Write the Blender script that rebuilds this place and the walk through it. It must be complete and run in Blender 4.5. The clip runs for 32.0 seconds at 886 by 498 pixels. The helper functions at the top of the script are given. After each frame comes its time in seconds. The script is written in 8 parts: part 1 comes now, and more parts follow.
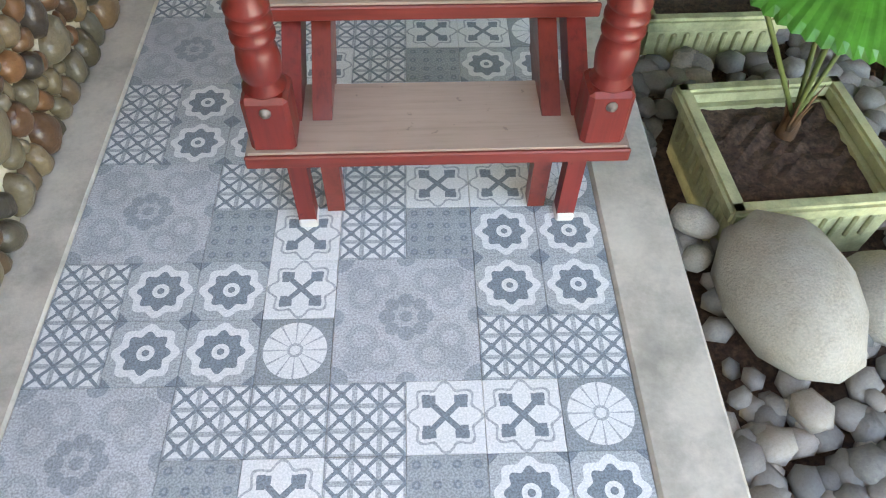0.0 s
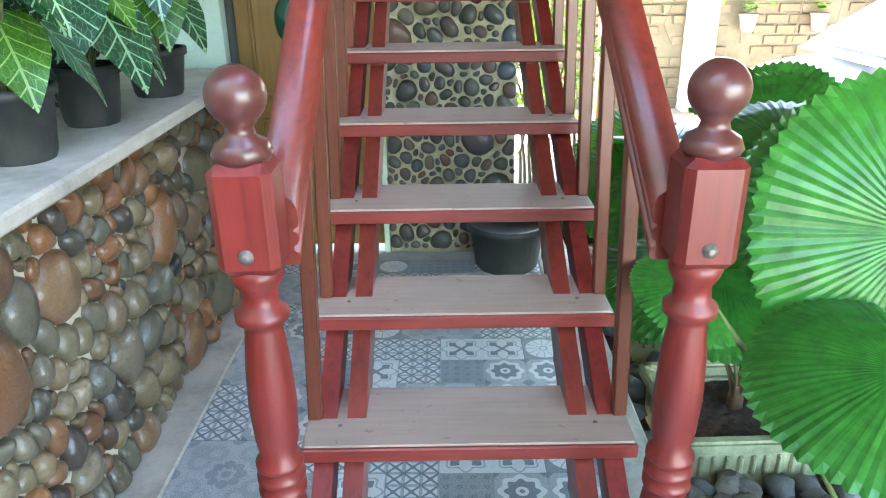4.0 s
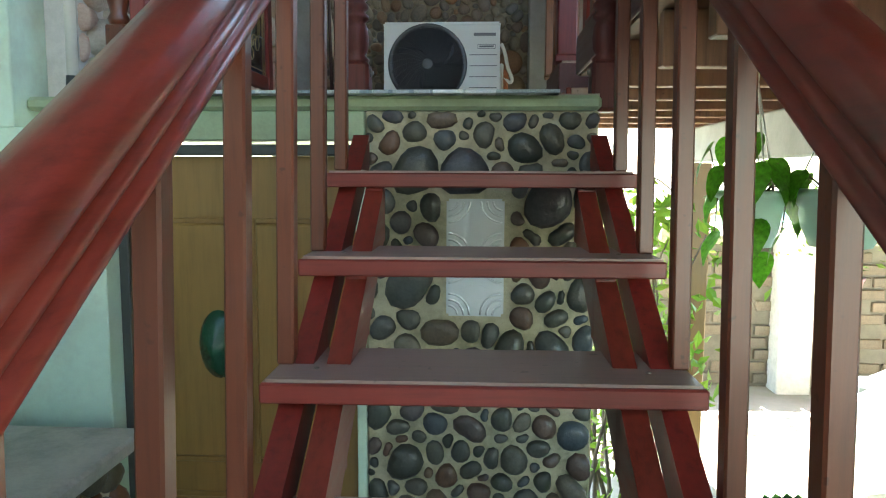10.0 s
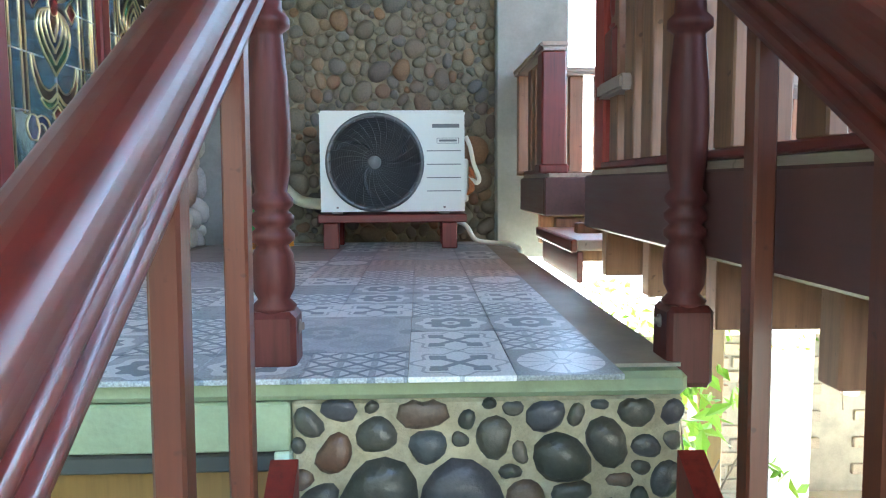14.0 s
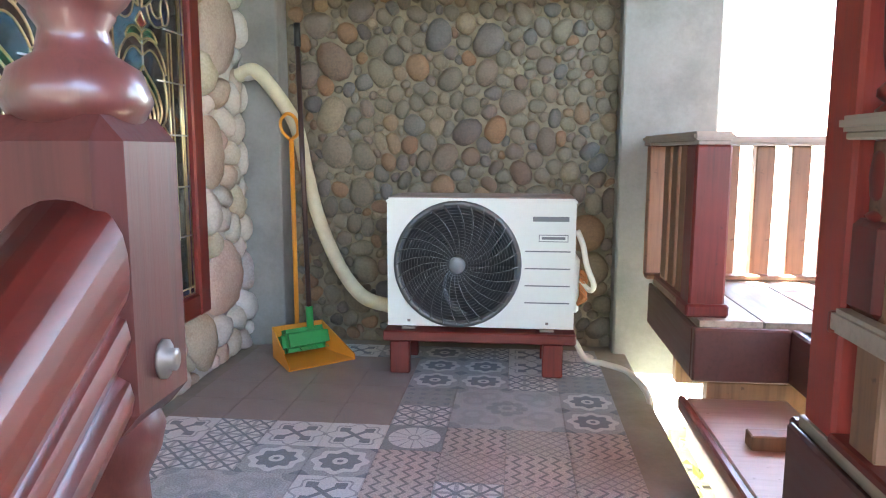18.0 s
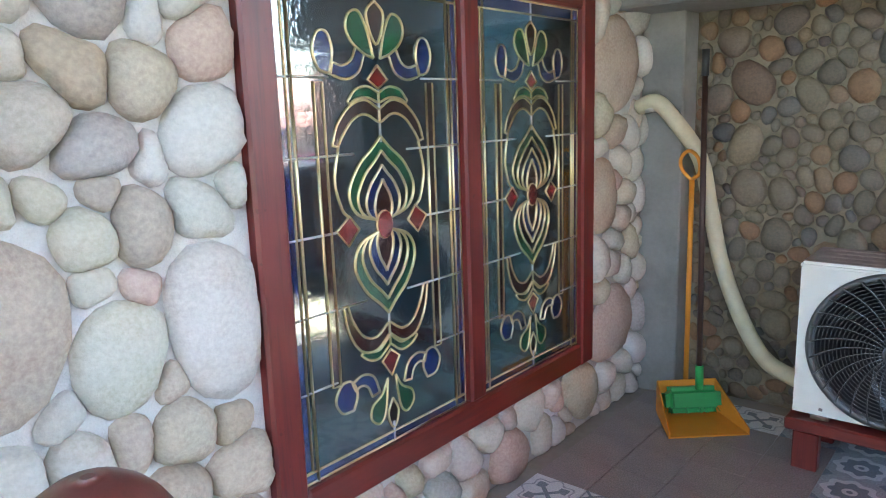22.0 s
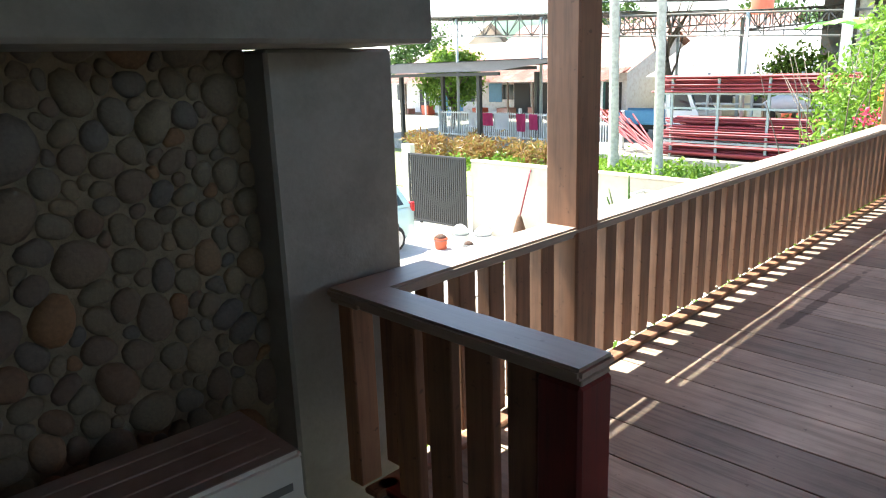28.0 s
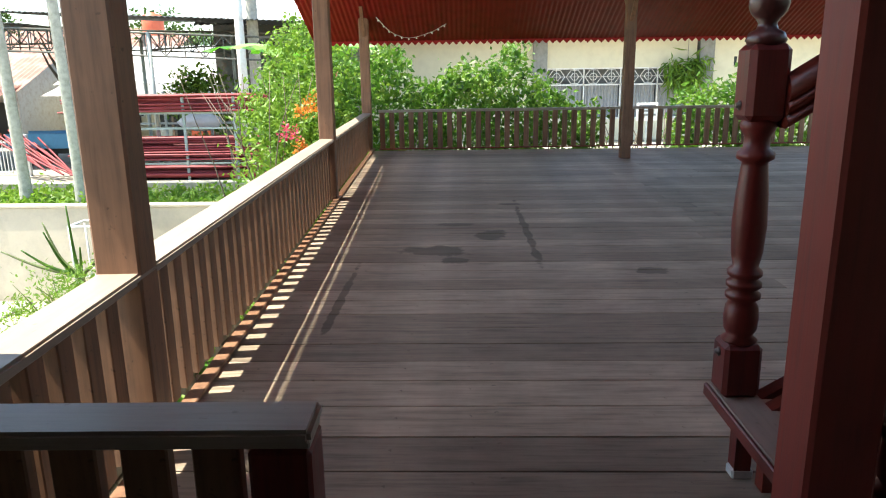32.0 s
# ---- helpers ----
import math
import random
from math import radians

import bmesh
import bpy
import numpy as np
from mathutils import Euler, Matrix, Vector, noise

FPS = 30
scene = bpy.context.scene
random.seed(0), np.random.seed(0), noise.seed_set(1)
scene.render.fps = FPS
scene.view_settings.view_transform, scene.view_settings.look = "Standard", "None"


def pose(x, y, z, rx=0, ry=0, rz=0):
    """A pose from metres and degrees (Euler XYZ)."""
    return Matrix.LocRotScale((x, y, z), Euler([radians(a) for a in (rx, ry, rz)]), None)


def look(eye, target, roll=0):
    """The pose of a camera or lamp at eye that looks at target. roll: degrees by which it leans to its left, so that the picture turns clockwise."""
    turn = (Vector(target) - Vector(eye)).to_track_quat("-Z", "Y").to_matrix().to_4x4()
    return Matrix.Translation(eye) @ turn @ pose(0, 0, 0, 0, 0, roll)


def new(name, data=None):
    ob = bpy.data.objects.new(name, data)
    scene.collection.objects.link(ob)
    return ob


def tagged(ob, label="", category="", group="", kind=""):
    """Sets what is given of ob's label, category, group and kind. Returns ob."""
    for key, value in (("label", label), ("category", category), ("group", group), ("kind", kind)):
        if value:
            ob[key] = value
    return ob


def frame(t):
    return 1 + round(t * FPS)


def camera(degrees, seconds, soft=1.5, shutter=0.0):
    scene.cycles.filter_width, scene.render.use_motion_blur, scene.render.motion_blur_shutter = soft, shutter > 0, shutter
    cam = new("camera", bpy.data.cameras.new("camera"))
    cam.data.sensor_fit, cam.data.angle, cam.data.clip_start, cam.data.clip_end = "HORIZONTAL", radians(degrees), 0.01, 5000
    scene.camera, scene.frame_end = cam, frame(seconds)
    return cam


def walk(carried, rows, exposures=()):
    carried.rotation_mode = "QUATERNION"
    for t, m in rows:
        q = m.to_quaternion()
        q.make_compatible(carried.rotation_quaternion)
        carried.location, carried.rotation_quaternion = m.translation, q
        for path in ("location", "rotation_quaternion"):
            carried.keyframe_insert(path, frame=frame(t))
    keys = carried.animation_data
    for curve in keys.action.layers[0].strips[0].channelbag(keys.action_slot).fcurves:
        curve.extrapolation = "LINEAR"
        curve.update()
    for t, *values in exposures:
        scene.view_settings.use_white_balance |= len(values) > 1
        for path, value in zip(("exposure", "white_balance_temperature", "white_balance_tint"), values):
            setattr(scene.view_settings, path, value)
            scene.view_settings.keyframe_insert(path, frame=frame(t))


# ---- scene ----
cam = camera(63.9, 32.0, soft=1.1)

PATH = [
    (0, (-0.114, -0.928, 1.61), (-0.053, 0.275, 0.014), 1.4),
    (0.5, (-0.127, -0.93, 1.609), (-0.077, 0.379, 0.098), 0.5),
    (1, (-0.144, -0.913, 1.616), (-0.112, 0.492, 0.193), -0.8),
    (1.5, (-0.162, -0.913, 1.62), (-0.108, 0.604, 0.318), -0.5),
    (2, (-0.174, -0.921, 1.621), (-0.12, 0.688, 0.434), -1.5),
    (2.5, (-0.156, -0.889, 1.634), (-0.132, 0.801, 0.565), -2.2),
    (3, (-0.139, -0.85, 1.651), (-0.145, 0.895, 0.673), -1.0),
    (3.5, (-0.128, -0.828, 1.681), (-0.149, 0.968, 0.801), -1.6),
    (4, (-0.117, -0.813, 1.696), (-0.133, 1.033, 0.926), -0.7),
    (4.5, (-0.098, -0.786, 1.713), (-0.131, 1.09, 1.022), -0.5),
    (6.5, (-0.12, -0.303, 1.779), (-0.06, 1.648, 1.341), -1.5),
    (7, (-0.084, -0.111, 1.767), (-0.099, 1.849, 1.369), -0.6),
    (7.5, (-0.104, 0.119, 1.791), (-0.125, 2.08, 1.396), -0.3),
    (8, (-0.105, 0.301, 1.725), (-0.096, 2.289, 1.508), -0.5),
    (8.5, (-0.156, 0.467, 1.76), (-0.08, 2.455, 1.551), -0.2),
    (9, (-0.132, 0.63, 1.776), (-0.083, 2.621, 1.592), -0.7),
    (9.5, (-0.09, 0.85, 1.852), (-0.131, 2.838, 1.638), -0.6),
    (10, (-0.092, 0.938, 1.956), (-0.203, 2.923, 1.743), 0.2),
    (10.5, (-0.141, 1.073, 1.995), (-0.175, 3.067, 1.853), 0.7),
    (11, (-0.211, 1.213, 2.105), (-0.187, 3.209, 1.99), -0.5),
    (11.5, (-0.197, 1.275, 2.19), (-0.159, 3.269, 2.042), -0.3),
    (12, (-0.118, 1.418, 2.246), (-0.154, 3.412, 2.096), -0.1),
    (12.5, (-0.089, 1.538, 2.36), (-0.2, 3.528, 2.187), 0.1),
    (13, (-0.131, 1.697, 2.405), (-0.162, 3.689, 2.237), -0.6),
    (13.5, (-0.217, 1.85, 2.52), (-0.141, 3.842, 2.352), -0.6),
    (14, (-0.227, 1.942, 2.568), (-0.166, 3.933, 2.384), -0.4),
    (14.5, (-0.168, 2.079, 2.633), (-0.214, 4.069, 2.438), -0.6),
    (16.5, (-0.249, 2.566, 2.94), (-0.246, 4.542, 2.629), -0.1),
    (17, (-0.207, 2.718, 3.009), (-0.321, 4.697, 2.742), -0.1),
    (17.5, (-0.189, 2.791, 3.125), (-0.397, 4.758, 2.828), -0.2),
    (18, (-0.234, 2.898, 3.156), (-0.436, 4.869, 2.88), 0.1),
    (18.5, (-0.274, 3.013, 3.261), (-0.348, 4.98, 2.907), -1.9),
    (19, (-0.292, 3.091, 3.3), (-0.498, 5.035, 2.879), -1.9),
    (19.5, (-0.167, 3.25, 3.347), (-0.405, 5.189, 2.92), -1.2),
    (20, (-0.188, 3.295, 3.466), (-0.486, 5.214, 2.986), -0.5),
    (20.5, (-0.222, 3.282, 3.445), (-0.859, 5.118, 2.97), -3.6),
    (21, (-0.218, 3.266, 3.46), (-1.125, 4.989, 3.003), -3.1),
    (21.5, (-0.193, 3.236, 3.482), (-1.3, 4.833, 3.009), -1.9),
    (22, (-0.179, 3.214, 3.506), (-1.444, 4.715, 3.122), -1.9),
    (22.5, (-0.219, 3.29, 3.552), (-1.572, 4.744, 3.319), -2.4),
    (23, (-0.235, 3.382, 3.597), (-1.466, 4.951, 3.443), -2.8),
    (23.5, (-0.261, 3.503, 3.615), (-1.368, 5.164, 3.482), -1.1),
    (24, (-0.365, 3.716, 3.651), (-1.273, 5.475, 3.364), -2.8),
    (24.5, (-0.346, 3.8, 3.741), (-1.225, 5.564, 3.398), -2.7),
    (26.5, (-0.577, 4.062, 3.89), (-0.518, 5.965, 3.279), -3.1),
    (27, (-0.621, 4.192, 3.914), (-0.161, 6.053, 3.347), -2.6),
    (27.5, (-0.7, 4.327, 3.912), (0.243, 5.991, 3.327), -0.3),
    (28, (-0.749, 4.496, 3.807), (0.575, 5.91, 3.313), -1.9),
    (28.5, (-0.777, 4.553, 3.802), (0.744, 5.738, 3.272), -2.8),
    (29, (-0.779, 4.637, 3.792), (0.791, 5.753, 3.252), -2.3),
    (29.5, (-0.727, 4.761, 3.799), (0.947, 5.751, 3.333), -2.9),
    (30, (-0.708, 4.843, 3.797), (1.079, 5.596, 3.309), -0.9),
    (30.5, (-0.734, 4.944, 3.809), (1.165, 5.336, 3.321), -0.8),
    (31, (-0.767, 5.018, 3.821), (1.172, 5.164, 3.352), -1.4),
    (31.5, (-0.782, 5.013, 3.825), (1.155, 5.089, 3.332), -1.3),
    (32, (-0.806, 4.992, 3.831), (1.134, 5.045, 3.35), -0.8),
]
walk(cam, [(t, look(eye, target, roll)) for t, eye, target, roll in PATH],
     exposures=[(0, 4.35, 8800, 14), (2, 4.75, 7400, 9), (3, 4.85, 6700, 6), (4.5, 4.75, 6600, 5), (7, 3.8, 7500, 7), (8, 3.75, 7000, -2), (9, 3.85, 6800, -4), (12, 4.1, 6000, 2), (14, 5.0, 6000, 0), (16.5, 5.7, 6300, 5), (18, 5.4, 6600, 8), (20, 4.3, 6500, 8), (21, 5.0, 6400, 7), (22, 5.0, 6300, 7), (24, 4.75, 6200, 8), (26.5, 3.5, 6200, 6), (27.5, 2.3, 6600, 6), (29, 2.2, 6600, 5), (30, 1.65, 6700, 4), (31, 1.5, 6800, 3), (32, 1.65, 6900, 3)])

# ---- light ----
world = bpy.data.worlds.new("sky")
scene.world = world
world.use_nodes = True
SUN_EL, SUN_AZ = 65.0, -9.0      # azimuth: degrees from +y towards +x
wn = world.node_tree.nodes
sky = wn.new("ShaderNodeTexSky")
sky.sky_type = "NISHITA"
sky.sun_disc = False
sky.sun_elevation = radians(SUN_EL)
sky.sun_rotation = radians(SUN_AZ)
world.node_tree.links.new(sky.outputs[0], wn["Background"].inputs[0])
wn["Background"].inputs[1].default_value = 0.15
sun = new("sun", bpy.data.lights.new("sun", "SUN"))
sun.data.energy, sun.data.angle, sun.data.color = 5.0, radians(0.4), (1.0, 0.95, 0.88)
ce, se = math.cos(radians(SUN_EL)), math.sin(radians(SUN_EL))
sun.matrix_world = look((ce * math.sin(radians(SUN_AZ)) * 20, ce * math.cos(radians(SUN_AZ)) * 20, se * 20), (0, 0, 0))

# ---- materials ----
class Nodes:
    """Short hand for a material's node tree."""
    def __init__(self, name, rough=0.6, metal=0.0):
        self.m = bpy.data.materials.new(name)
        self.m.use_nodes = True
        self.t = self.m.node_tree
        self.b = self.t.nodes["Principled BSDF"]
        self.b.inputs["Roughness"].default_value = rough
        self.b.inputs["Metallic"].default_value = metal

    def add(self, kind, **kw):
        n = self.t.nodes.new(kind)
        for k, v in kw.items():
            n.inputs[k].default_value = v
        return n

    def link(self, a, b):
        self.t.links.new(a, b)

    def math(self, op, a, b=0.0, c=0.0):
        n = self.t.nodes.new("ShaderNodeMath")
        n.operation = op
        for i, v in enumerate((a, b, c)):
            if isinstance(v, (int, float)):
                n.inputs[i].default_value = v
            else:
                self.link(v, n.inputs[i])
        return n.outputs[0]

    def coords(self, kind="Object", scale=(1, 1, 1), rot=(0, 0, 0)):
        c = self.t.nodes.new("ShaderNodeTexCoord")
        m = self.add("ShaderNodeMapping")
        m.inputs["Scale"].default_value = scale
        m.inputs["Rotation"].default_value = rot
        self.link(c.outputs[kind], m.inputs[0])
        return m.outputs[0]

    def noise(self, vec, scale, detail=4, rough=0.6):
        n = self.add("ShaderNodeTexNoise", Scale=scale, Detail=detail, Roughness=rough)
        self.link(vec, n.inputs["Vector"])
        return n.outputs["Fac"]

    def ramp(self, fac, stops):
        r = self.t.nodes.new("ShaderNodeValToRGB")
        els = r.color_ramp.elements
        els[1].position, els[1].color = stops[-1][0], (*stops[-1][1], 1)
        els[0].position, els[0].color = stops[0][0], (*stops[0][1], 1)
        for p, c in stops[1:-1]:
            els.new(p).color = (*c, 1)
        if fac is not None:
            self.link(fac, r.inputs[0])
        return r.outputs[0]

    def mix(self, fac, a, b, mode="MIX"):
        n = self.t.nodes.new("ShaderNodeMix")
        n.data_type, n.blend_type = "RGBA", mode
        for sock, v in ((0, fac), (6, a), (7, b)):
            if isinstance(v, (int, float)):
                n.inputs[sock].default_value = v
            elif isinstance(v, tuple):
                n.inputs[sock].default_value = (*v, 1)
            else:
                self.link(v, n.inputs[sock])
        return n.outputs[2]

    def random(self):
        return self.t.nodes.new("ShaderNodeObjectInfo").outputs["Random"]

    def colour(self, c):
        if isinstance(c, tuple):
            self.b.inputs["Base Color"].default_value = (*c, 1)
        else:
            self.link(c, self.b.inputs["Base Color"])
        return self

    def rough(self, r):
        self.link(r, self.b.inputs["Roughness"])
        return self

    def bump(self, h, strength=0.3, dist=0.01):
        n = self.add("ShaderNodeBump", Strength=strength, Distance=dist)
        self.link(h, n.inputs["Height"])
        self.link(n.outputs[0], self.b.inputs["Normal"])
        return self


def scaled(c, f):
    return tuple(min(1.0, v * f) for v in c)


def painted(name, col, rough=0.5, vary=0.25, scale=6, bump=0.15, dirt=None, kind="Object"):
    """A painted, plastered or plain surface with two scales of variation."""
    n = Nodes(name, rough)
    v = n.coords(kind)
    big, fine = n.noise(v, scale, 5), n.noise(v, scale * 14, 3)
    c = n.ramp(big, [(0.3, scaled(col, 1 - vary)), (0.55, col), (0.8, scaled(col, 1 + vary * 0.5))])
    c = n.mix(0.25, c, n.ramp(fine, [(0.3, scaled(col, 1 - vary)), (0.7, scaled(col, 1 + vary * 0.4))]))
    if dirt:
        c = n.mix(n.math("MULTIPLY", n.ramp(n.noise(v, scale * 0.6, 6, 0.7), [(0.48, (0, 0, 0)), (0.7, (1, 1, 1))]), 0.7), c, dirt)
    n.colour(c)
    n.rough(n.math("MULTIPLY_ADD", fine, 0.25, rough - 0.12))
    n.bump(n.math("ADD", big, n.math("MULTIPLY", fine, 0.35)), bump, 0.01)
    return n.m


def wooden(name, col, rough=0.35, vary=0.35, axis=1, coat=0.0, grain=60, kind="Object", each=0.25, specks=0.0):
    """Wood with grain along one axis, and a tone of its own for each piece."""
    n = Nodes(name, rough)
    s = [1.0, 1.0, 1.0]
    s[axis] = 0.06
    v = n.coords(kind, tuple(s))
    v2 = n.coords(kind, (1, 1, 1))
    rnd = n.random()
    shift = n.t.nodes.new("ShaderNodeVectorMath")
    shift.operation = "ADD"
    n.link(v, shift.inputs[0])
    cmb = n.t.nodes.new("ShaderNodeCombineXYZ")
    for i in range(3):
        n.link(n.math("MULTIPLY", rnd, 7.0 + i), cmb.inputs[i])
    n.link(cmb.outputs[0], shift.inputs[1])
    g = n.noise(shift.outputs[0], grain, 6, 0.65)
    blot = n.noise(v2, 3.0, 4)
    c = n.ramp(g, [(0.25, scaled(col, 1 - vary)), (0.5, col), (0.8, scaled(col, 1 + vary * 0.6))])
    c = n.mix(0.35, c, n.ramp(blot, [(0.3, scaled(col, 1 - vary)), (0.7, scaled(col, 1 + vary * 0.5))]))
    c = n.mix(1.0, c, n.ramp(rnd, [(0.0, (1 - each,) * 3), (1.0, (1.0, 1.0, 1.0))]), "MULTIPLY")
    if specks:
        c = n.mix(n.ramp(n.noise(v2, 35, 2), [(0.68, (0, 0, 0)), (0.74, (specks,) * 3)]), c, scaled(col, 0.3))
    n.colour(c)
    n.rough(n.math("MULTIPLY_ADD", g, 0.25, rough - 0.1))
    n.bump(g, 0.12, 0.004)
    if coat:
        n.b.inputs["Coat Weight"].default_value = coat
        n.b.inputs["Coat Roughness"].default_value = 0.18
    return n.m


def stony(name, stops, rough=0.5, wet=0.0, bump=0.4, scale=18):
    """Natural stone whose tone changes from stone to stone."""
    n = Nodes(name, rough)
    v = n.coords("Object")
    isle = n.t.nodes.new("ShaderNodeNewGeometry").outputs["Random Per Island"]
    rnd = n.math("FRACT", n.math("ADD", n.random(), isle))
    n.b.inputs["Specular IOR Level"].default_value = 0.25
    c = n.ramp(rnd, stops)
    big, fine = n.noise(v, scale * 0.4, 5), n.noise(v, scale * 5, 3)
    c = n.mix(n.math("MULTIPLY", big, 0.9), c, n.ramp(fine, [(0.3, (0.12, 0.11, 0.10)), (0.7, (0.42, 0.38, 0.33))]), "OVERLAY")
    n.colour(c)
    n.rough(n.math("MULTIPLY_ADD", fine, 0.3, rough - 0.15))
    n.bump(n.math("ADD", big, n.math("MULTIPLY", fine, 0.4)), bump, 0.012)
    if wet:
        n.b.inputs["Coat Weight"].default_value = wet
        n.b.inputs["Coat Roughness"].default_value = 0.2
    return n.m


def plain(name, col, rough=0.5, metal=0.0, emit=0.0):
    n = Nodes(name, rough, metal).colour(col)
    if emit:
        n.b.inputs["Emission Color"].default_value = (*col, 1)
        n.b.inputs["Emission Strength"].default_value = emit
    return n.m


M_RED = wooden("red_stain", (0.175, 0.017, 0.013), 0.42, 0.7, axis=2, coat=0.12, specks=0.5, grain=45)
M_NEWEL = wooden("dark_newel", (0.095, 0.022, 0.018), 0.5, 0.6, axis=2, coat=0.04)
M_NEWEL.node_tree.nodes["Principled BSDF"].inputs["Specular IOR Level"].default_value = 0.25
M_BALL = wooden("worn_ball", (0.12, 0.03, 0.025), 0.4, 0.6, axis=2, coat=0.5)
M_REDX = wooden("red_stain_cross", (0.19, 0.024, 0.017), 0.42, 0.6, axis=0, coat=0.12)
M_REDY = wooden("red_stain_along", (0.20, 0.028, 0.018), 0.34, 0.65, axis=1, coat=0.3, grain=45)
M_DKRED = wooden("dark_fascia", (0.11, 0.042, 0.034), 0.45, 0.4, axis=1)
M_TREAD = wooden("worn_tread", (0.44, 0.335, 0.275), 0.5, 0.3, axis=0, specks=0.5)
# same tread wood, darker: the weaker light on the upper steps put into colour
M_TREADU = wooden("upper_tread_shaded", (0.29, 0.20, 0.17), 0.45, 0.3, axis=0, specks=0.5)
M_BAL = wooden("brown_stain", (0.125, 0.030, 0.012), 0.4, 0.5, axis=2, coat=0.2, specks=0.6)
M_DECK = wooden("deck_board", (0.47, 0.365, 0.275), 0.52, 0.75, axis=1, each=0.42, grain=42, specks=0.7)
M_DECK.node_tree.nodes["Principled BSDF"].inputs["Specular IOR Level"].default_value = 0.28

def stained(mat, spots, dark=0.42):
    """Dried water stains with ragged outlines: (x, y, half length, half width) on the floor."""
    t = mat.node_tree
    b = t.nodes["Principled BSDF"]
    src = b.inputs["Base Color"].links[0].from_socket
    n = Nodes("spare")
    n.m, n.t, n.b = mat, t, b
    pos = t.nodes.new("ShaderNodeNewGeometry").outputs["Position"]
    sep = t.nodes.new("ShaderNodeSeparateXYZ")
    t.links.new(pos, sep.inputs[0])
    wob = n.math("MULTIPLY", n.math("SUBTRACT", n.noise(pos, 5.0, 5, 0.65), 0.5), 2.2)
    best = None
    for cx, cy, rx, ry in spots:
        dx = n.math("DIVIDE", n.math("SUBTRACT", sep.outputs[0], cx), rx)
        dy = n.math("DIVIDE", n.math("SUBTRACT", sep.outputs[1], cy), ry)
        d = n.math("SQRT", n.math("ADD", n.math("MULTIPLY", dx, dx), n.math("MULTIPLY", dy, dy)))
        best = d if best is None else n.math("MINIMUM", best, d)
    fac = n.ramp(n.math("ADD", best, wob), [(0.75, (1, 1, 1)), (1.0, (0, 0, 0))])
    faded = n.ramp(n.noise(pos, 0.9, 4, 0.6), [(0.42, (0, 0, 0)), (0.62, (0.35, 0.35, 0.35))])
    c = n.mix(n.math("MAXIMUM", fac, faded), src, n.mix(1.0, src, (dark, dark, dark), "MULTIPLY"))
    t.links.new(c, b.inputs["Base Color"])

stained(M_DECK, [(4.05, 5.18, 0.16, 0.26), (4.55, 4.78, 0.18, 0.15), (4.95, 5.07, 0.10, 0.16), (3.8, 5.02, 0.09, 0.1), (4.7, 4.48, 1.2, 0.035), (5.88, 4.55, 0.06, 0.12), (3.53, 3.81, 0.08, 0.12), (2.9, 5.67, 0.7, 0.03)])
M_RAIL = wooden("weathered_post", (0.27, 0.135, 0.075), 0.55, 0.7, axis=2, grain=38, specks=0.7)
M_CAP = wooden("rail_cap", (0.40, 0.32, 0.26), 0.45, 0.3, axis=0, specks=0.4)
M_OCHRE = wooden("ochre_door", (0.25, 0.145, 0.042), 0.4, 0.3, axis=2, coat=0.2)
M_CONC = painted("concrete", (0.54, 0.51, 0.44), 0.75, 0.3, 5, 0.3, (0.2, 0.2, 0.17))
M_CONCG = painted("green_concrete", (0.28, 0.35, 0.22), 0.6, 0.3, 6, 0.25, (0.2, 0.24, 0.15))
M_MINT = painted("mint_plaster", (0.56, 0.70, 0.55), 0.7, 0.15, 3, 0.15, (0.35, 0.38, 0.30))
M_COL = painted("column_plaster", (0.27, 0.27, 0.25), 0.7, 0.3, 4, 0.3, (0.16, 0.16, 0.15))
M_MORTAR = painted("mortar", (0.64, 0.58, 0.44), 0.85, 0.3, 14, 0.6, (0.24, 0.22, 0.17))
M_MORTARB = painted("brown_mortar", (0.25, 0.215, 0.15), 0.85, 0.35, 14, 0.7, (0.17, 0.16, 0.12))
M_MORTARD = painted("dark_mortar", (0.40, 0.36, 0.24), 0.7, 0.35, 14, 0.6, (0.14, 0.14, 0.08))
M_MORTARP = painted("pale_mortar", (0.58, 0.56, 0.52), 0.85, 0.25, 14, 0.5)
M_STONE = stony("river_stone", [(0, (0.07, 0.065, 0.05)), (0.16, (0.21, 0.165, 0.095)), (0.3, (0.10, 0.10, 0.075)), (0.42, (0.28, 0.225, 0.14)), (0.52, (0.055, 0.055, 0.048)), (0.66, (0.20, 0.09, 0.04)), (0.8, (0.25, 0.20, 0.12)), (0.9, (0.11, 0.06, 0.035)), (1, (0.30, 0.14, 0.06))], 0.36, 0.4)
M_STONED = stony("dark_stone", [(0, (0.05, 0.058, 0.05)), (0.4, (0.10, 0.10, 0.085)), (0.62, (0.06, 0.08, 0.10)), (0.78, (0.13, 0.075, 0.05)), (1, (0.15, 0.145, 0.12))], 0.4, 0.3)
M_STONEB = stony("brown_stone", [(0, (0.172, 0.156, 0.125)), (0.3, (0.234, 0.211, 0.156)), (0.5, (0.203, 0.164, 0.133)), (0.62, (0.164, 0.164, 0.156)), (0.8, (0.281, 0.242, 0.172)), (0.93, (0.281, 0.172, 0.101)), (1, (0.125, 0.121, 0.117))], 0.6)
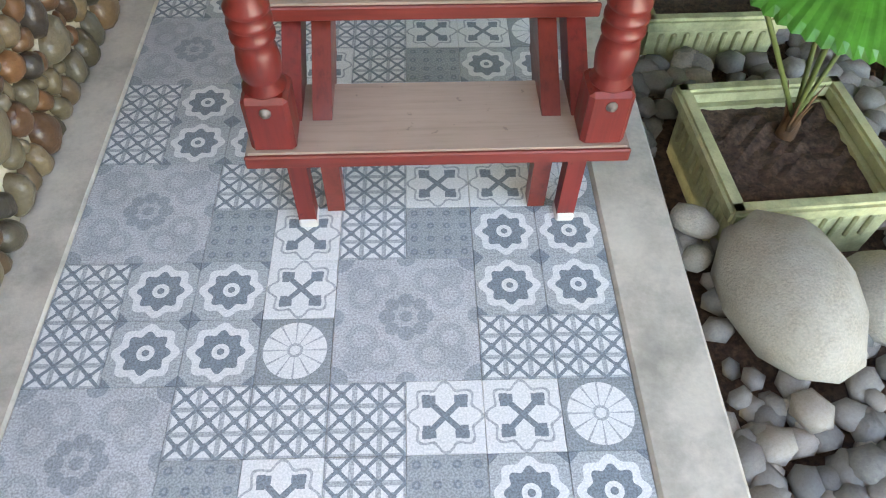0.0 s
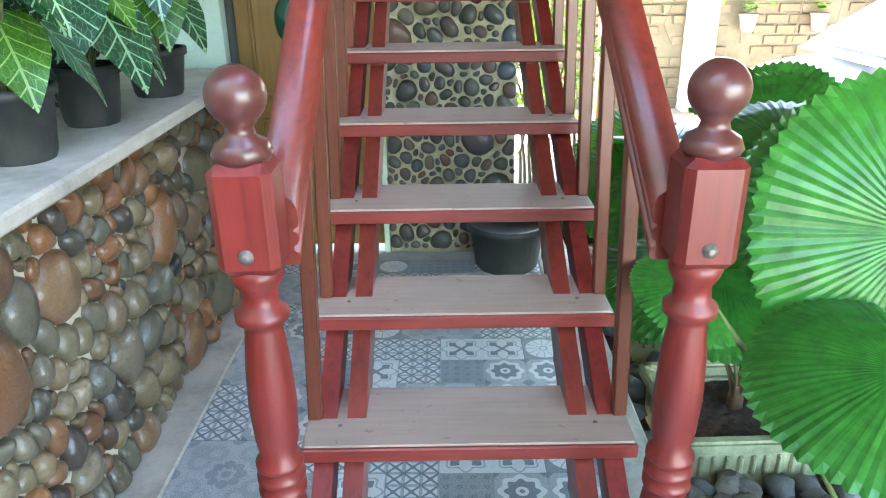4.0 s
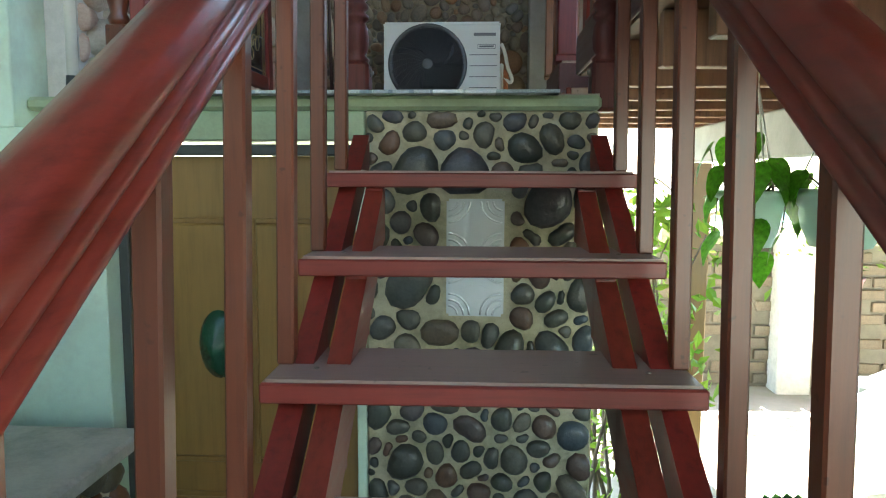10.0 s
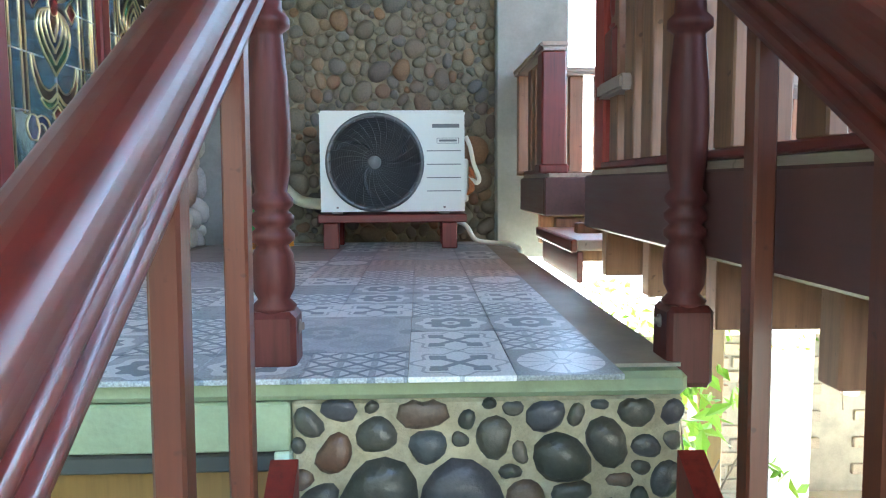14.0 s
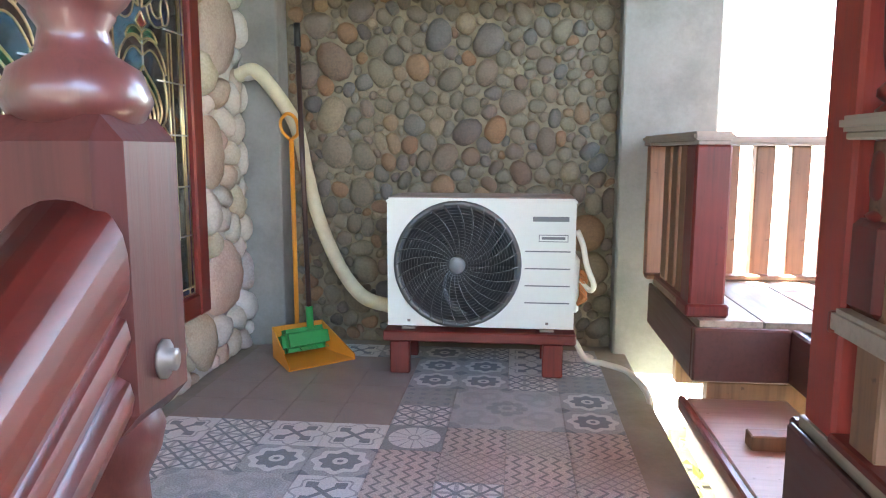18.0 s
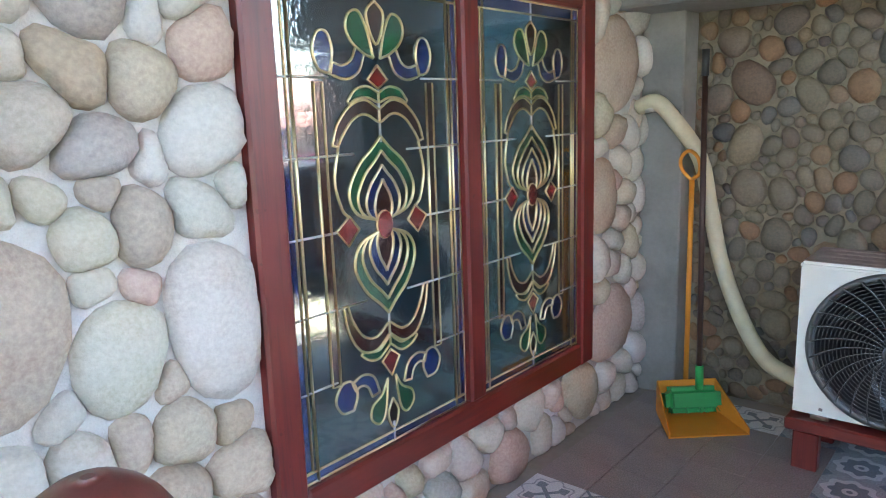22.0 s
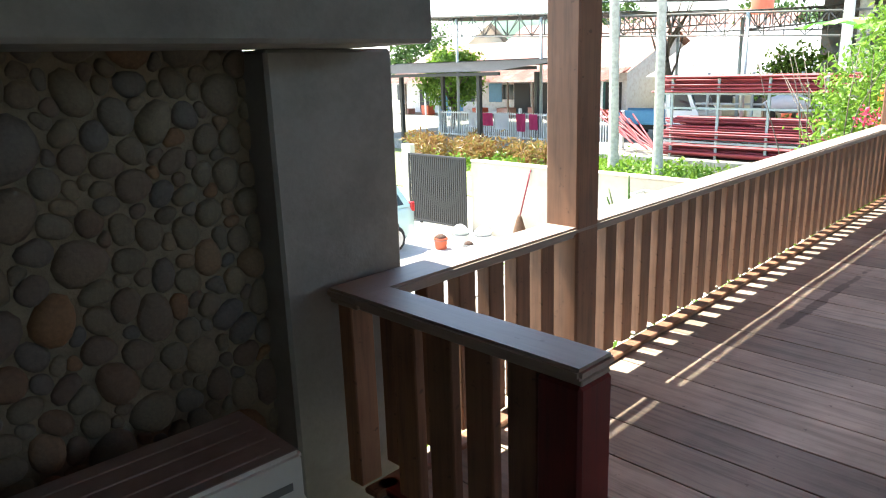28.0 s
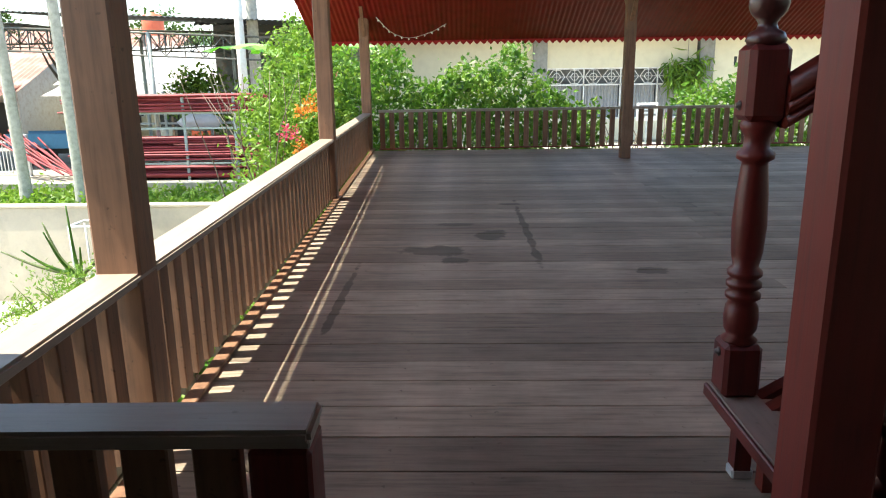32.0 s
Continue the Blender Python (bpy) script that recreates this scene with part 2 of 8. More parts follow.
M_STONEP = stony("pale_stone", [(0, (0.50, 0.52, 0.48)), (0.25, (0.62, 0.60, 0.55)), (0.45, (0.54, 0.52, 0.40)), (0.6, (0.58, 0.47, 0.40)), (0.75, (0.62, 0.62, 0.60)), (0.9, (0.52, 0.44, 0.33)), (1, (0.48, 0.46, 0.46))], 0.8)
M_WHITE = painted("white_metal", (0.74, 0.76, 0.70), 0.35, 0.06, 4, 0.03)
M_GREY = plain("grey_plastic", (0.16, 0.17, 0.17), 0.4)
M_DARK = plain("near_black", (0.02, 0.022, 0.023), 0.45)
M_FLOOR = painted("tile_grout", (0.45, 0.46, 0.45), 0.7, 0.2, 10, 0.2)
M_GROUND = painted("ground", (0.34, 0.31, 0.26), 0.9, 0.3, 1.2, 0.4, (0.2, 0.22, 0.1))
M_ROOFRED = painted("red_roof", (0.19, 0.013, 0.011), 0.5, 0.3, 5, 0.1)
M_ROOFRED.node_tree.nodes["Principled BSDF"].inputs["Specular IOR Level"].default_value = 0.08
# dark so that the added light-blocking walls bounce little
M_BLOCKER = painted("dark_blocker", (0.13, 0.13, 0.11), 0.9, 0.3, 3, 0.2)
M_CEIL = painted("ceiling", (0.24, 0.23, 0.21), 0.8, 0.15, 3, 0.1)

# ---- building helpers ----
def part(name, bm, material, parent=None, label=""):
    me = bpy.data.meshes.new(name)
    bm.to_mesh(me)
    bm.free()
    me.materials.append(material)
    ob = new(name, me)
    if parent is not None:
        ob.parent = parent
    if label:
        ob["label"] = label
    return ob


def thing(name, at=(0, 0, 0), label="", category="", group="", kind="", rz=0):
    ob = new(name)
    ob.matrix_world = pose(*at, 0, 0, rz)
    bpy.context.view_layer.update()
    return tagged(ob, label, category, group, kind)


def box(x0, x1, y0, y1, z0, z1, bevel=0.004, seg=1):
    bm = bmesh.new()
    v = [bm.verts.new((x, y, z)) for x in (x0, x1) for y in (y0, y1) for z in (z0, z1)]
    for f in ((0, 1, 3, 2), (4, 6, 7, 5), (0, 4, 5, 1), (2, 3, 7, 6), (0, 2, 6, 4), (1, 5, 7, 3)):
        bm.faces.new([v[i] for i in f])
    if bevel:
        bmesh.ops.bevel(bm, geom=bm.edges[:], offset=bevel, segments=seg, affect="EDGES", clamp_overlap=True)
    return bm


def boxes(*dims, bevel=0.004):
    """Several boxes joined into one mesh."""
    bm = bmesh.new()
    for d in dims:
        add(bm, box(*d, bevel=bevel))
    return bm


def add(bm, other, m=None):
    me = bpy.data.meshes.new("tmp")
    if m is not None:
        other.transform(m)
    other.to_mesh(me)
    other.free()
    bm.from_mesh(me)
    bpy.data.meshes.remove(me)
    return bm


def lathe(profile, seg=20, cap=True):
    """A turned body from (radius, z) pairs."""
    bm = bmesh.new()
    rings = [[bm.verts.new((r * math.cos(2 * math.pi * i / seg), r * math.sin(2 * math.pi * i / seg), z)) for i in range(seg)] for r, z in profile]
    for a, b in zip(rings, rings[1:]):
        for i in range(seg):
            f = bm.faces.new((a[i], a[(i + 1) % seg], b[(i + 1) % seg], b[i]))
            f.smooth = True
    if cap:
        bm.faces.new(rings[0][::-1])
        bm.faces.new(rings[-1])
    return bm


def tube(points, radius, seg=8, close=False):
    """A round bar or pipe along points; radius may be a list."""
    bm = bmesh.new()
    pts = [Vector(p) for p in points]
    rads = radius if isinstance(radius, (list, tuple)) else [radius] * len(pts)
    rings, side = [], None
    for i, p in enumerate(pts):
        d = (pts[min(i + 1, len(pts) - 1)] - pts[max(i - 1, 0)]).normalized()
        if side is None:
            side = d.orthogonal().normalized()
        side = (side - d * side.dot(d)).normalized()
        up = d.cross(side)
        rings.append([bm.verts.new(p + rads[i] * (math.cos(a) * side + math.sin(a) * up)) for a in (2 * math.pi * k / seg for k in range(seg))])
    for a, b in zip(rings, rings[1:]):
        for i in range(seg):
            f = bm.faces.new((a[i], a[(i + 1) % seg], b[(i + 1) % seg], b[i]))
            f.smooth = True
    bm.faces.new(rings[0][::-1])
    bm.faces.new(rings[-1])
    return bm


def spline(points, n=8):
    """Catmull-Rom points through the given ones."""
    p = [Vector(q) for q in points]
    p = [2 * p[0] - p[1]] + p + [2 * p[-1] - p[-2]]
    out = []
    for i in range(1, len(p) - 2):
        for k in range(n):
            t = k / n
            out.append(0.5 * (2 * p[i] + (p[i + 1] - p[i - 1]) * t + (2 * p[i - 1] - 5 * p[i] + 4 * p[i + 1] - p[i + 2]) * t * t + (3 * p[i] - p[i - 1] - 3 * p[i + 1] + p[i + 2]) * t ** 3))
    out.append(p[-2])
    return out


def prism(outline, depth, axis="y"):
    """A flat outline (a, z) given depth along an axis."""
    bm = bmesh.new()
    def at(a, z, d):
        return (a, d, z) if axis == "y" else ((d, a, z) if axis == "x" else (a, z, d))
    lo = [bm.verts.new(at(a, z, 0)) for a, z in outline]
    hi = [bm.verts.new(at(a, z, depth)) for a, z in outline]
    n = len(outline)
    bm.faces.new(lo)
    bm.faces.new(hi[::-1])
    for i in range(n):
        bm.faces.new((lo[i], hi[i], hi[(i + 1) % n], lo[(i + 1) % n]))
    bmesh.ops.recalc_face_normals(bm, faces=bm.faces[:])
    return bm

# ---- plan ----
LAND = 2.217                  # landing floor
DECK = 2.61                   # deck floor
Y_WALL = 3.272                # face of the wall behind the stairs
Y_BACK = 6.31                 # face of the wall behind the outdoor unit
X_WIN = -1.47                 # plane of the stained glass
DECK_TURN = 2.5
M_DECKPOSE = pose(0.483, 5.985, DECK, 0, 0, DECK_TURN)   # u along the long rail, v outwards

def slab(name, dims, mat, label, bevel=0.004, category="", kind="structure"):
    return tagged(part(name, box(*dims, bevel=bevel), mat), label, category or name.split("_")[0], kind=kind)

bm = bmesh.new()                 # one sheet with the sunken garden bed left open
gx, gy = (-300.0, 0.626, 3.6, 420.0), (-300.0, -2.5, 3.9, 420.0)
gv = [[bm.verts.new((x, y, -0.03)) for x in gx] for y in gy]
for j in range(3):
    for i in range(3):
        if (i, j) != (1, 1):
            bm.faces.new((gv[j][i], gv[j][i + 1], gv[j + 1][i + 1], gv[j + 1][i]))
tagged(part("ground", bm, M_GROUND), "bare earth ground with patches of grass around the house", "ground", kind="structure")
slab("floor", (-1.10, 0.41, -2.5, 3.24, -0.10, -0.012), M_FLOOR, "cement bed of the patterned tile path under the stairs")
slab("kerb", (0.413, 0.625, -2.5, 3.24, -0.2, 0.004), M_CONC, "worn pale cement strip beside the tile path", 0.01, "kerb")
slab("gutter", (-1.35, -1.103, -2.5, 3.24, -0.10, 0.006), M_CONC, "rough pale cement strip between the tiles and the stone wall", 0.008, "strip")
slab("wall_planter", (-2.6, -1.27, -2.5, 3.1, -0.1, 1.08), M_MORTAR, "low retaining wall of river stones in pale mortar", 0.01, "wall")
slab("ledge", (-2.6, -1.17, -2.5, 3.1, 1.083, 1.135), M_CONC, "grey cement ledge on top of the stone planter wall", 0.01, "ledge")
slab("wall_stairs", (-0.478, 0.277, Y_WALL, 3.44, -0.1, 2.156), M_MORTARD, "wall of dark river stones in mortar behind the stairs", 0.006, "wall")
slab("landing_slab", (-1.62, 0.285, 3.262, 6.6, 2.158, LAND - 0.012), M_CONCG, "thick concrete landing slab with green moss-stained edge", 0.012, "landing")
slab("landing_screed", (-1.525, 0.282, 3.30, 6.30, LAND - 0.0115, LAND - 0.004), painted("screed", (0.33, 0.31, 0.26), 0.6, 0.3, 5, 0.2, (0.2, 0.2, 0.15)), "worn grey-brown cement bed around the landing tiles", 0, "screed")
slab("wall_back", (-1.7, 0.222, Y_BACK, 6.5, 2.0, 4.5), M_MORTARB, "tall wall of brown river stones behind the outdoor unit", 0, "wall")
slab("wall_mint", (-4.5, -1.335, 3.2, 3.4, -0.1, 2.10), M_MINT, "mint green plaster house wall with damp stains", 0.004, "wall")
slab("wall_mint_upper", (-4.5, -1.62, 3.2, 3.4, 2.10, 4.5), M_MINT, "pale green plaster house wall above the door", 0.004, "wall")
slab("door_pier", (-0.513, -0.480, 3.268, 3.44, -0.1, 2.058), M_MINT, "narrow mint plaster pier between the door and the stone wall", 0.004, "pier")
slab("lintel", (-1.335, -0.480, 3.264, 3.44, 2.06, 2.156), M_CONCG, "green concrete lintel above the ochre door", 0.004, "lintel")
slab("column_corner", (0.225, 0.652, 6.185, 6.5, LAND - 0.1, 3.868), M_COL, "bare grey concrete column at the corner of the landing", 0.01, "column")
slab("beam_back", (-1.6, 0.56, 5.90, 6.305, 3.87, 4.35), M_COL, "bare grey concrete beam above the stone wall", 0.01, "beam")
slab("ceiling", (-4.5, 0.75, 3.2, 6.5, 4.353, 4.45), M_CEIL, "plain dim ceiling above the landing", 0, "ceiling")

# ---- stairs ----
RISE, RUN, HALF = 0.2012, 0.3215, 0.425
SLOPE = math.atan2(RISE, RUN)
RAIL_UP = 0.895               # middle of the handrail above the first tread

def newel(at, parent, turn=0, wood=None, slim=1.0):
    """A turned newel post: square foot, turned shaft, square head with bolts, ball."""
    wood = wood or M_RED
    post = part("newel_post", box(-0.055, 0.055, -0.055, 0.055, 0, 0.165, 0.012), wood, parent)
    shaft = [(0.045, 0.16), (0.052, 0.172), (0.036, 0.186), (0.047, 0.205), (0.050, 0.24), (0.046, 0.275), (0.036, 0.292), (0.050, 0.303), (0.050, 0.315), (0.037, 0.326), (0.050, 0.337), (0.050, 0.349), (0.037, 0.36),
             (0.049, 0.371), (0.049, 0.383), (0.036, 0.397), (0.044, 0.44), (0.048, 0.52), (0.044, 0.61), (0.036, 0.69), (0.035, 0.70), (0.051, 0.711), (0.051, 0.727), (0.036, 0.74), (0.034, 0.77), (0.046, 0.79), (0.050, 0.806), (0.042, 0.825)]
    bm = lathe(shaft, 28)
    sh = part("turned_shaft", bm, wood, post)
    bm = box(-0.056, 0.056, -0.056, 0.056, 0.815, 1.02, 0.016)
    hd = part("square_head", bm, wood, post)
    ball = [(0.045, 1.015), (0.054, 1.03), (0.046, 1.05), (0.028, 1.06), (0.024, 1.075), (0.030, 1.083)]
    ball += [(0.052 * math.cos(a), 1.128 + 0.052 * math.sin(a)) for a in [radians(d) for d in range(-55, 90, 12)]] + [(0.004, 1.18)]
    bl = part("ball_finial", lathe(ball, 28), M_BALL, post, "dark worn ball finial")
    for bz in (0.13, 0.858):
        bm = lathe([(0.014, 0), (0.014, 0.004), (0.008, 0.006), (0.008, 0.012), (0.003, 0.013)], 12)
        bm.transform(pose(0, -0.055, bz, 90, 0, 0))
        part("bolt", bm, M_STEEL, post)
    post.matrix_local = pose(*at, 0, 0, turn) @ Matrix.Diagonal((slim, slim, 1, 1))
    return post


def handrail_section():
    """Half of a moulded profile, mirrored: flat foot, two beads, a broad rounded top."""
    half = [(0.030, -0.055), (0.036, -0.053), (0.0385, -0.048), (0.036, -0.043), (0.028, -0.041), (0.0275, -0.036), (0.035, -0.034), (0.0385, -0.029), (0.036, -0.023), (0.028, -0.021),
            (0.030, -0.019), (0.037, -0.017), (0.0395, -0.012), (0.040, -0.003), (0.0395, 0.006), (0.037, 0.016), (0.031, 0.025), (0.022, 0.032), (0.011, 0.036), (0.0, 0.037)]
    half = [(x, z if z > -0.015 else -0.015 + (z + 0.015) * 1.7) for x, z in half]
    return half + [(-x, z) for x, z in half[::-1][1:]]


def swept(section, a, b):
    """A moulding of (x, z) section from a to b, which lie in a plane of constant x."""
    bm = bmesh.new()
    rings = []
    for p in (a, b):
        rings.append([bm.verts.new((p[0] + sx, p[1], p[2] + sz / math.cos(SLOPE))) for sx, sz in section])
    n = len(section)
    for i in range(n):
        bm.faces.new((rings[0][i], rings[0][(i + 1) % n], rings[1][(i + 1) % n], rings[1][i])).smooth = True
    bm.faces.new(rings[0])
    bm.faces.new(rings[1])
    bmesh.ops.recalc_face_normals(bm, faces=bm.faces[:])
    return bm


M_STEEL = plain("steel", (0.22, 0.19, 0.17), 0.5, 0.7)

def staircase(at, rz, n, z1, label, top_newels, legs=True, rail_len=None, spread=(0.0, 0.0), drop_top=0.0):
    st = thing("staircase", at, label, "stairs", rz=rz)
    for k in range(n):
        y, z = RUN * k, z1 + RISE * k
        w = HALF + (0.055 if k == 0 else 0)
        bm = box(-w, w, y, y + 0.27, z - 0.045, z, 0.008, 2)
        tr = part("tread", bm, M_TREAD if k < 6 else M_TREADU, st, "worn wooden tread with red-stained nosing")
        part("nosing", box(-w - 0.002, w + 0.002, y - 0.004, y + 0.010, z - 0.046, z - 0.006, 0.004), M_REDX, tr)
        for sx in (-1, 1):
            for dy in (0.09, 0.20):
                bm = lathe([(0.007, 0), (0.006, 0.003), (0.002, 0.004)], 8)
                bm.transform(pose(sx * (w - 0.09 - 0.02 * (dy > 0.1)), y + dy, z - 0.001))
                part("screw", bm, M_STEEL, tr)
    L = RUN * (n - 0.25)
    for sx in (-1, 1):
        for inner in (0, 1):
            xa = sx * (HALF - 0.028) if not inner else sx * (HALF - 0.105)
            x0, x1 = min(xa, xa - sx * 0.05), max(xa, xa - sx * 0.05)
            y0 = 0.06 + 0.055 * inner
            zt = z1 - 0.048 + (y0 - 0.02) / RUN * RISE - 0.015
            drop = 0.10 if not inner else 0.15
            run = L if not inner else RUN * (n - 1.15)
            ye, ze = y0 + run, zt + run / RUN * RISE
            out = [(y0, zt)]
            out += [(ye, ze), (ye, ze - drop)]
            out += [(y0 + 0.05, zt - drop * 0.75), (y0 + 0.05, 0.0), (y0, 0.0)] if legs else [(y0, zt - drop)]
            bm = prism(out, x1 - x0, "x")
            bm.transform(Matrix.Translation((x0, 0, 0)))
            part("stringer", bm, M_RED if not inner else M_REDY, st)
            if legs and not inner:
                bm = box(x0 - 0.002, x1 + 0.002, y0 - 0.006, y0 + 0.06, -0.004, 0.03, 0.006)
                part("foot_mortar", bm, M_MORTARP, st, "smear of pale mortar at the stringer's foot")
            for k in range(1, n):
                if inner:
                    y, z = RUN * k, z1 + RISE * k - 0.047
                    part("cleat", box(x0, x1, y + 0.03, y + 0.075, z - 0.155, z, 0.004), M_RED, st)
        px = sx * (HALF - 0.02)
        newel((px, 0.062, z1), st)
        qx = sx * (HALF - 0.055)
        rail0 = (qx, 0.11, z1 + RAIL_UP)
        yl = rail_len or RUN * n
        spr = spread[0] if sx < 0 else spread[1]
        rail1 = (qx + spr, yl, z1 + RAIL_UP + (yl - 0.11) * RISE / RUN - drop_top)
        hr = part("handrail", swept(handrail_section(), rail0, rail1), M_REDY, st, "moulded red-brown handrail with a glossy worn top")
        if top_newels:
            newel((top_newels[0] if sx < 0 else top_newels[1], top_newels[2], top_newels[3]), st, 90 * -sx, M_NEWEL, 0.86)
        for k in range(1, n):
            y, z = RUN * k + 0.13, z1 + RISE * k
            fr = (y - 0.11) / (yl - 0.11)
            foot, head = sx * (HALF - 0.02), qx + spr * fr
            top = z1 + RAIL_UP + (y - 0.11) * RISE / RUN - 0.06 - drop_top * fr
            bm = bmesh.new()
            ring0 = [bm.verts.new((foot + a, y + b, z)) for a, b in ((-0.018, -0.02), (0.018, -0.02), (0.018, 0.02), (-0.018, 0.02))]
            ring1 = [bm.verts.new((head + a, y + b, top + b * RISE / RUN)) for a, b in ((-0.018, -0.02), (0.018, -0.02), (0.018, 0.02), (-0.018, 0.02))]
            for i in range(4):
                bm.faces.new((ring0[i], ring0[(i + 1) % 4], ring1[(i + 1) % 4], ring1[i]))
            bm.faces.new(ring1)
            bm.faces.new(ring0[::-1])
            bmesh.ops.bevel(bm, geom=bm.edges[:], offset=0.004, segments=1, affect="EDGES")
            part("baluster", bm, M_BAL, st)
    return st


staircase((-0.065, 0.322, 0), 0.8, 9, 0.352, "red-brown open wooden staircase with turned newel posts beside the stone wall", (-0.412, 0.412, 3.028, LAND - 0.06), rail_len=2.985, spread=(-0.03, 0.03), drop_top=-0.04)
staircase((0.815, 4.225, DECK), 180, 4, 0.265, "second red-stained wooden staircase rising from the deck", None, rail_len=1.2)

# ---- landing sides ----
def rail_cap(L, w):
    bm = box(0, L, -w / 2, w / 2, -0.028, 0, 0.008, 2)
    add(bm, box(0.004, L - 0.004, -w / 2 + 0.014, w / 2 - 0.014, -0.042, -0.028, 0.003))
    return bm


def balustrade(name, m, L, height, label, first=0.08, pitch=0.187, w=0.145, end_posts=(), skip=(), sw=0.045, sd=0.017, sy=0.0, foot=0.0):
    """A rail with flat slats: cap on top, foot rail below, at local x from 0 to L."""
    b = thing(name, (0, 0, 0), label, "railing")
    b.matrix_world = m
    part("cap", _moved(rail_cap(L, w), (0, 0, height)), M_CAP, b, "sun-bleached flat cap board")
    part("foot_rail", box(0, L, foot - 0.03, foot + 0.03, 0.002, 0.022, 0.004), M_RAIL if foot else M_REDX, b)
    x = first
    proto = None
    while x < L - 0.05:
        if not any(a < x < c for a, c in skip):
            if proto is None:
                bm = box(-sw, sw, sy - sd, sy + sd, 0.0 if foot else 0.022, height - 0.042, 0.004)
                proto = part("slat", bm, M_RAIL, b)
                proto.location = (x, 0, 0)
            else:
                o = new("slat", proto.data)
                o.parent = b
                o.location = (x, 0, 0)
        x += pitch
    for px in end_posts:
        part("end_post", box(px - 0.058, px + 0.058, -0.058, 0.058, 0.0, height - 0.042, 0.008), M_RED, b, "square red-stained end post")
        part("post_trim", box(px - 0.07, px + 0.07, -0.07, 0.07, 0.001, 0.045, 0.008), M_RED, b)
    return b


def _moved(bm, d):
    bm.transform(Matrix.Translation(d))
    return bm


D = M_DECKPOSE
RAIL_H = 0.607
balustrade("balustrade", D @ pose(-0.16, 0.075, 0), 10.72, RAIL_H, "long wooden deck railing with flat slats and a bleached cap", first=0.055, pitch=0.148, sw=0.04, sd=0.029, sy=0.012, foot=-0.075, skip=((1.0, 1.24), (5.84, 6.06), (10.45, 10.7)))
balustrade("balustrade", D @ pose(10.50, -0.10, 0) @ pose(0, 0, 0, 0, 0, -90), 7.9, RAIL_H + 0.04, "far wooden deck railing in front of the hedge", first=0.06, pitch=0.158, sw=0.042, w=0.11)
balustrade("balustrade", pose(0.3855, 6.00, DECK, 0, 0, -90 + 0.8), 0.735, RAIL_H, "short red wooden railing beside the concrete column", first=0.14, pitch=0.135, w=0.13, end_posts=(0.675,))
balustrade("balustrade", pose(0.385, 4.24, DECK, 0, 0, -90), 2.1, RAIL_H, "weathered wooden railing along the deck edge above the stairs", first=0.10, pitch=0.16, w=0.11)

def deck_post(name, m, w, h, mat, label, brace=False):
    p = thing(name, (0, 0, 0), label, "post", "posts of the deck roof")
    p.matrix_world = m
    part("post", box(-w / 2, w / 2, -w / 2, w / 2, 0, h, 0.008), mat, p)
    if brace:
        for s in (-1, 1):
            bm = prism([(0.0, h - 0.55), (0.05, h - 0.55), (0.45, h - 0.1), (0.40, h - 0.1)], 0.05, "y")
            bm.transform(Matrix.Translation((0, -0.025, 0)) @ Matrix.Diagonal((s, 1, 1, 1)))
            bmesh.ops.recalc_face_normals(bm, faces=bm.faces[:])
            part("brace", bm, mat, p)
    return p

for u, w in ((0.96, 0.145), (5.79, 0.15), (10.40, 0.15)):
    deck_post("deck_post", D @ pose(u, 0.075, 0.0), w, 2.31, M_RAIL, "weathered square timber post of the deck roof", u > 10)
deck_post("deck_post", pose(9.47, 2.65, DECK), 0.14, 2.40, M_RAIL, "weathered square timber post with braces under the roof", True)
deck_post("deck_post", pose(0.428, 4.305, DECK), 0.13, 2.3, wooden("red_post", (0.40, 0.05, 0.036), 0.5, 0.45, axis=2), "red-stained square post beside the deck opening")

# ---- deck floor, step and edge ----
deck = tagged(part("deck", boxes((0.36, 10.9, -1.6, 4.36, DECK - 0.20, DECK - 0.045), (0.66, 10.9, 4.36, 5.20, DECK - 0.20, DECK - 0.045), (0.36, 10.9, 5.20, 6.02, DECK - 0.20, DECK - 0.045), bevel=0), M_RAIL), "timber deck frame under the boards", "deck", kind="structure")
edge = thing("deck_edge", (0, 0, 0), "dark red fascia boards along the edge of the deck", "fascia", kind="structure")
part("fascia_board", box(0.340, 0.357, 2.0, 4.395, DECK - 0.195, DECK - 0.018, 0.006), M_DKRED, edge)
part("fascia_board", box(0.340, 0.357, 5.215, 5.985, DECK - 0.195, DECK - 0.018, 0.006), M_DKRED, edge)
part("fascia_board", box(0.340, 0.64, 5.180, 5.213, DECK - 0.195, DECK - 0.018, 0.006), M_DKRED, edge)
part("fascia_board", box(0.357, 0.64, 4.397, 4.43, DECK - 0.195, DECK - 0.018, 0.006), M_DKRED, edge)
part("fascia_board", box(0.642, 0.672, 4.40, 5.20, DECK - 0.195, DECK - 0.018, 0.006), M_DKRED, edge)
step = thing("deck_step", (0, 0, 0), "low wooden step set into the deck opening", "step")
part("step_board", box(0.325, 0.640, 4.432, 5.178, DECK - 0.285, DECK - 0.245, 0.006), M_TREAD, step)
part("step_nosing", box(0.300, 0.3245, 4.42, 5.19, DECK - 0.29, DECK - 0.243, 0.006), M_REDY, step)
part("step_riser", box(0.328, 0.35, 4.44, 5.17, DECK - 0.40, DECK - 0.287, 0.004), M_REDY, step)

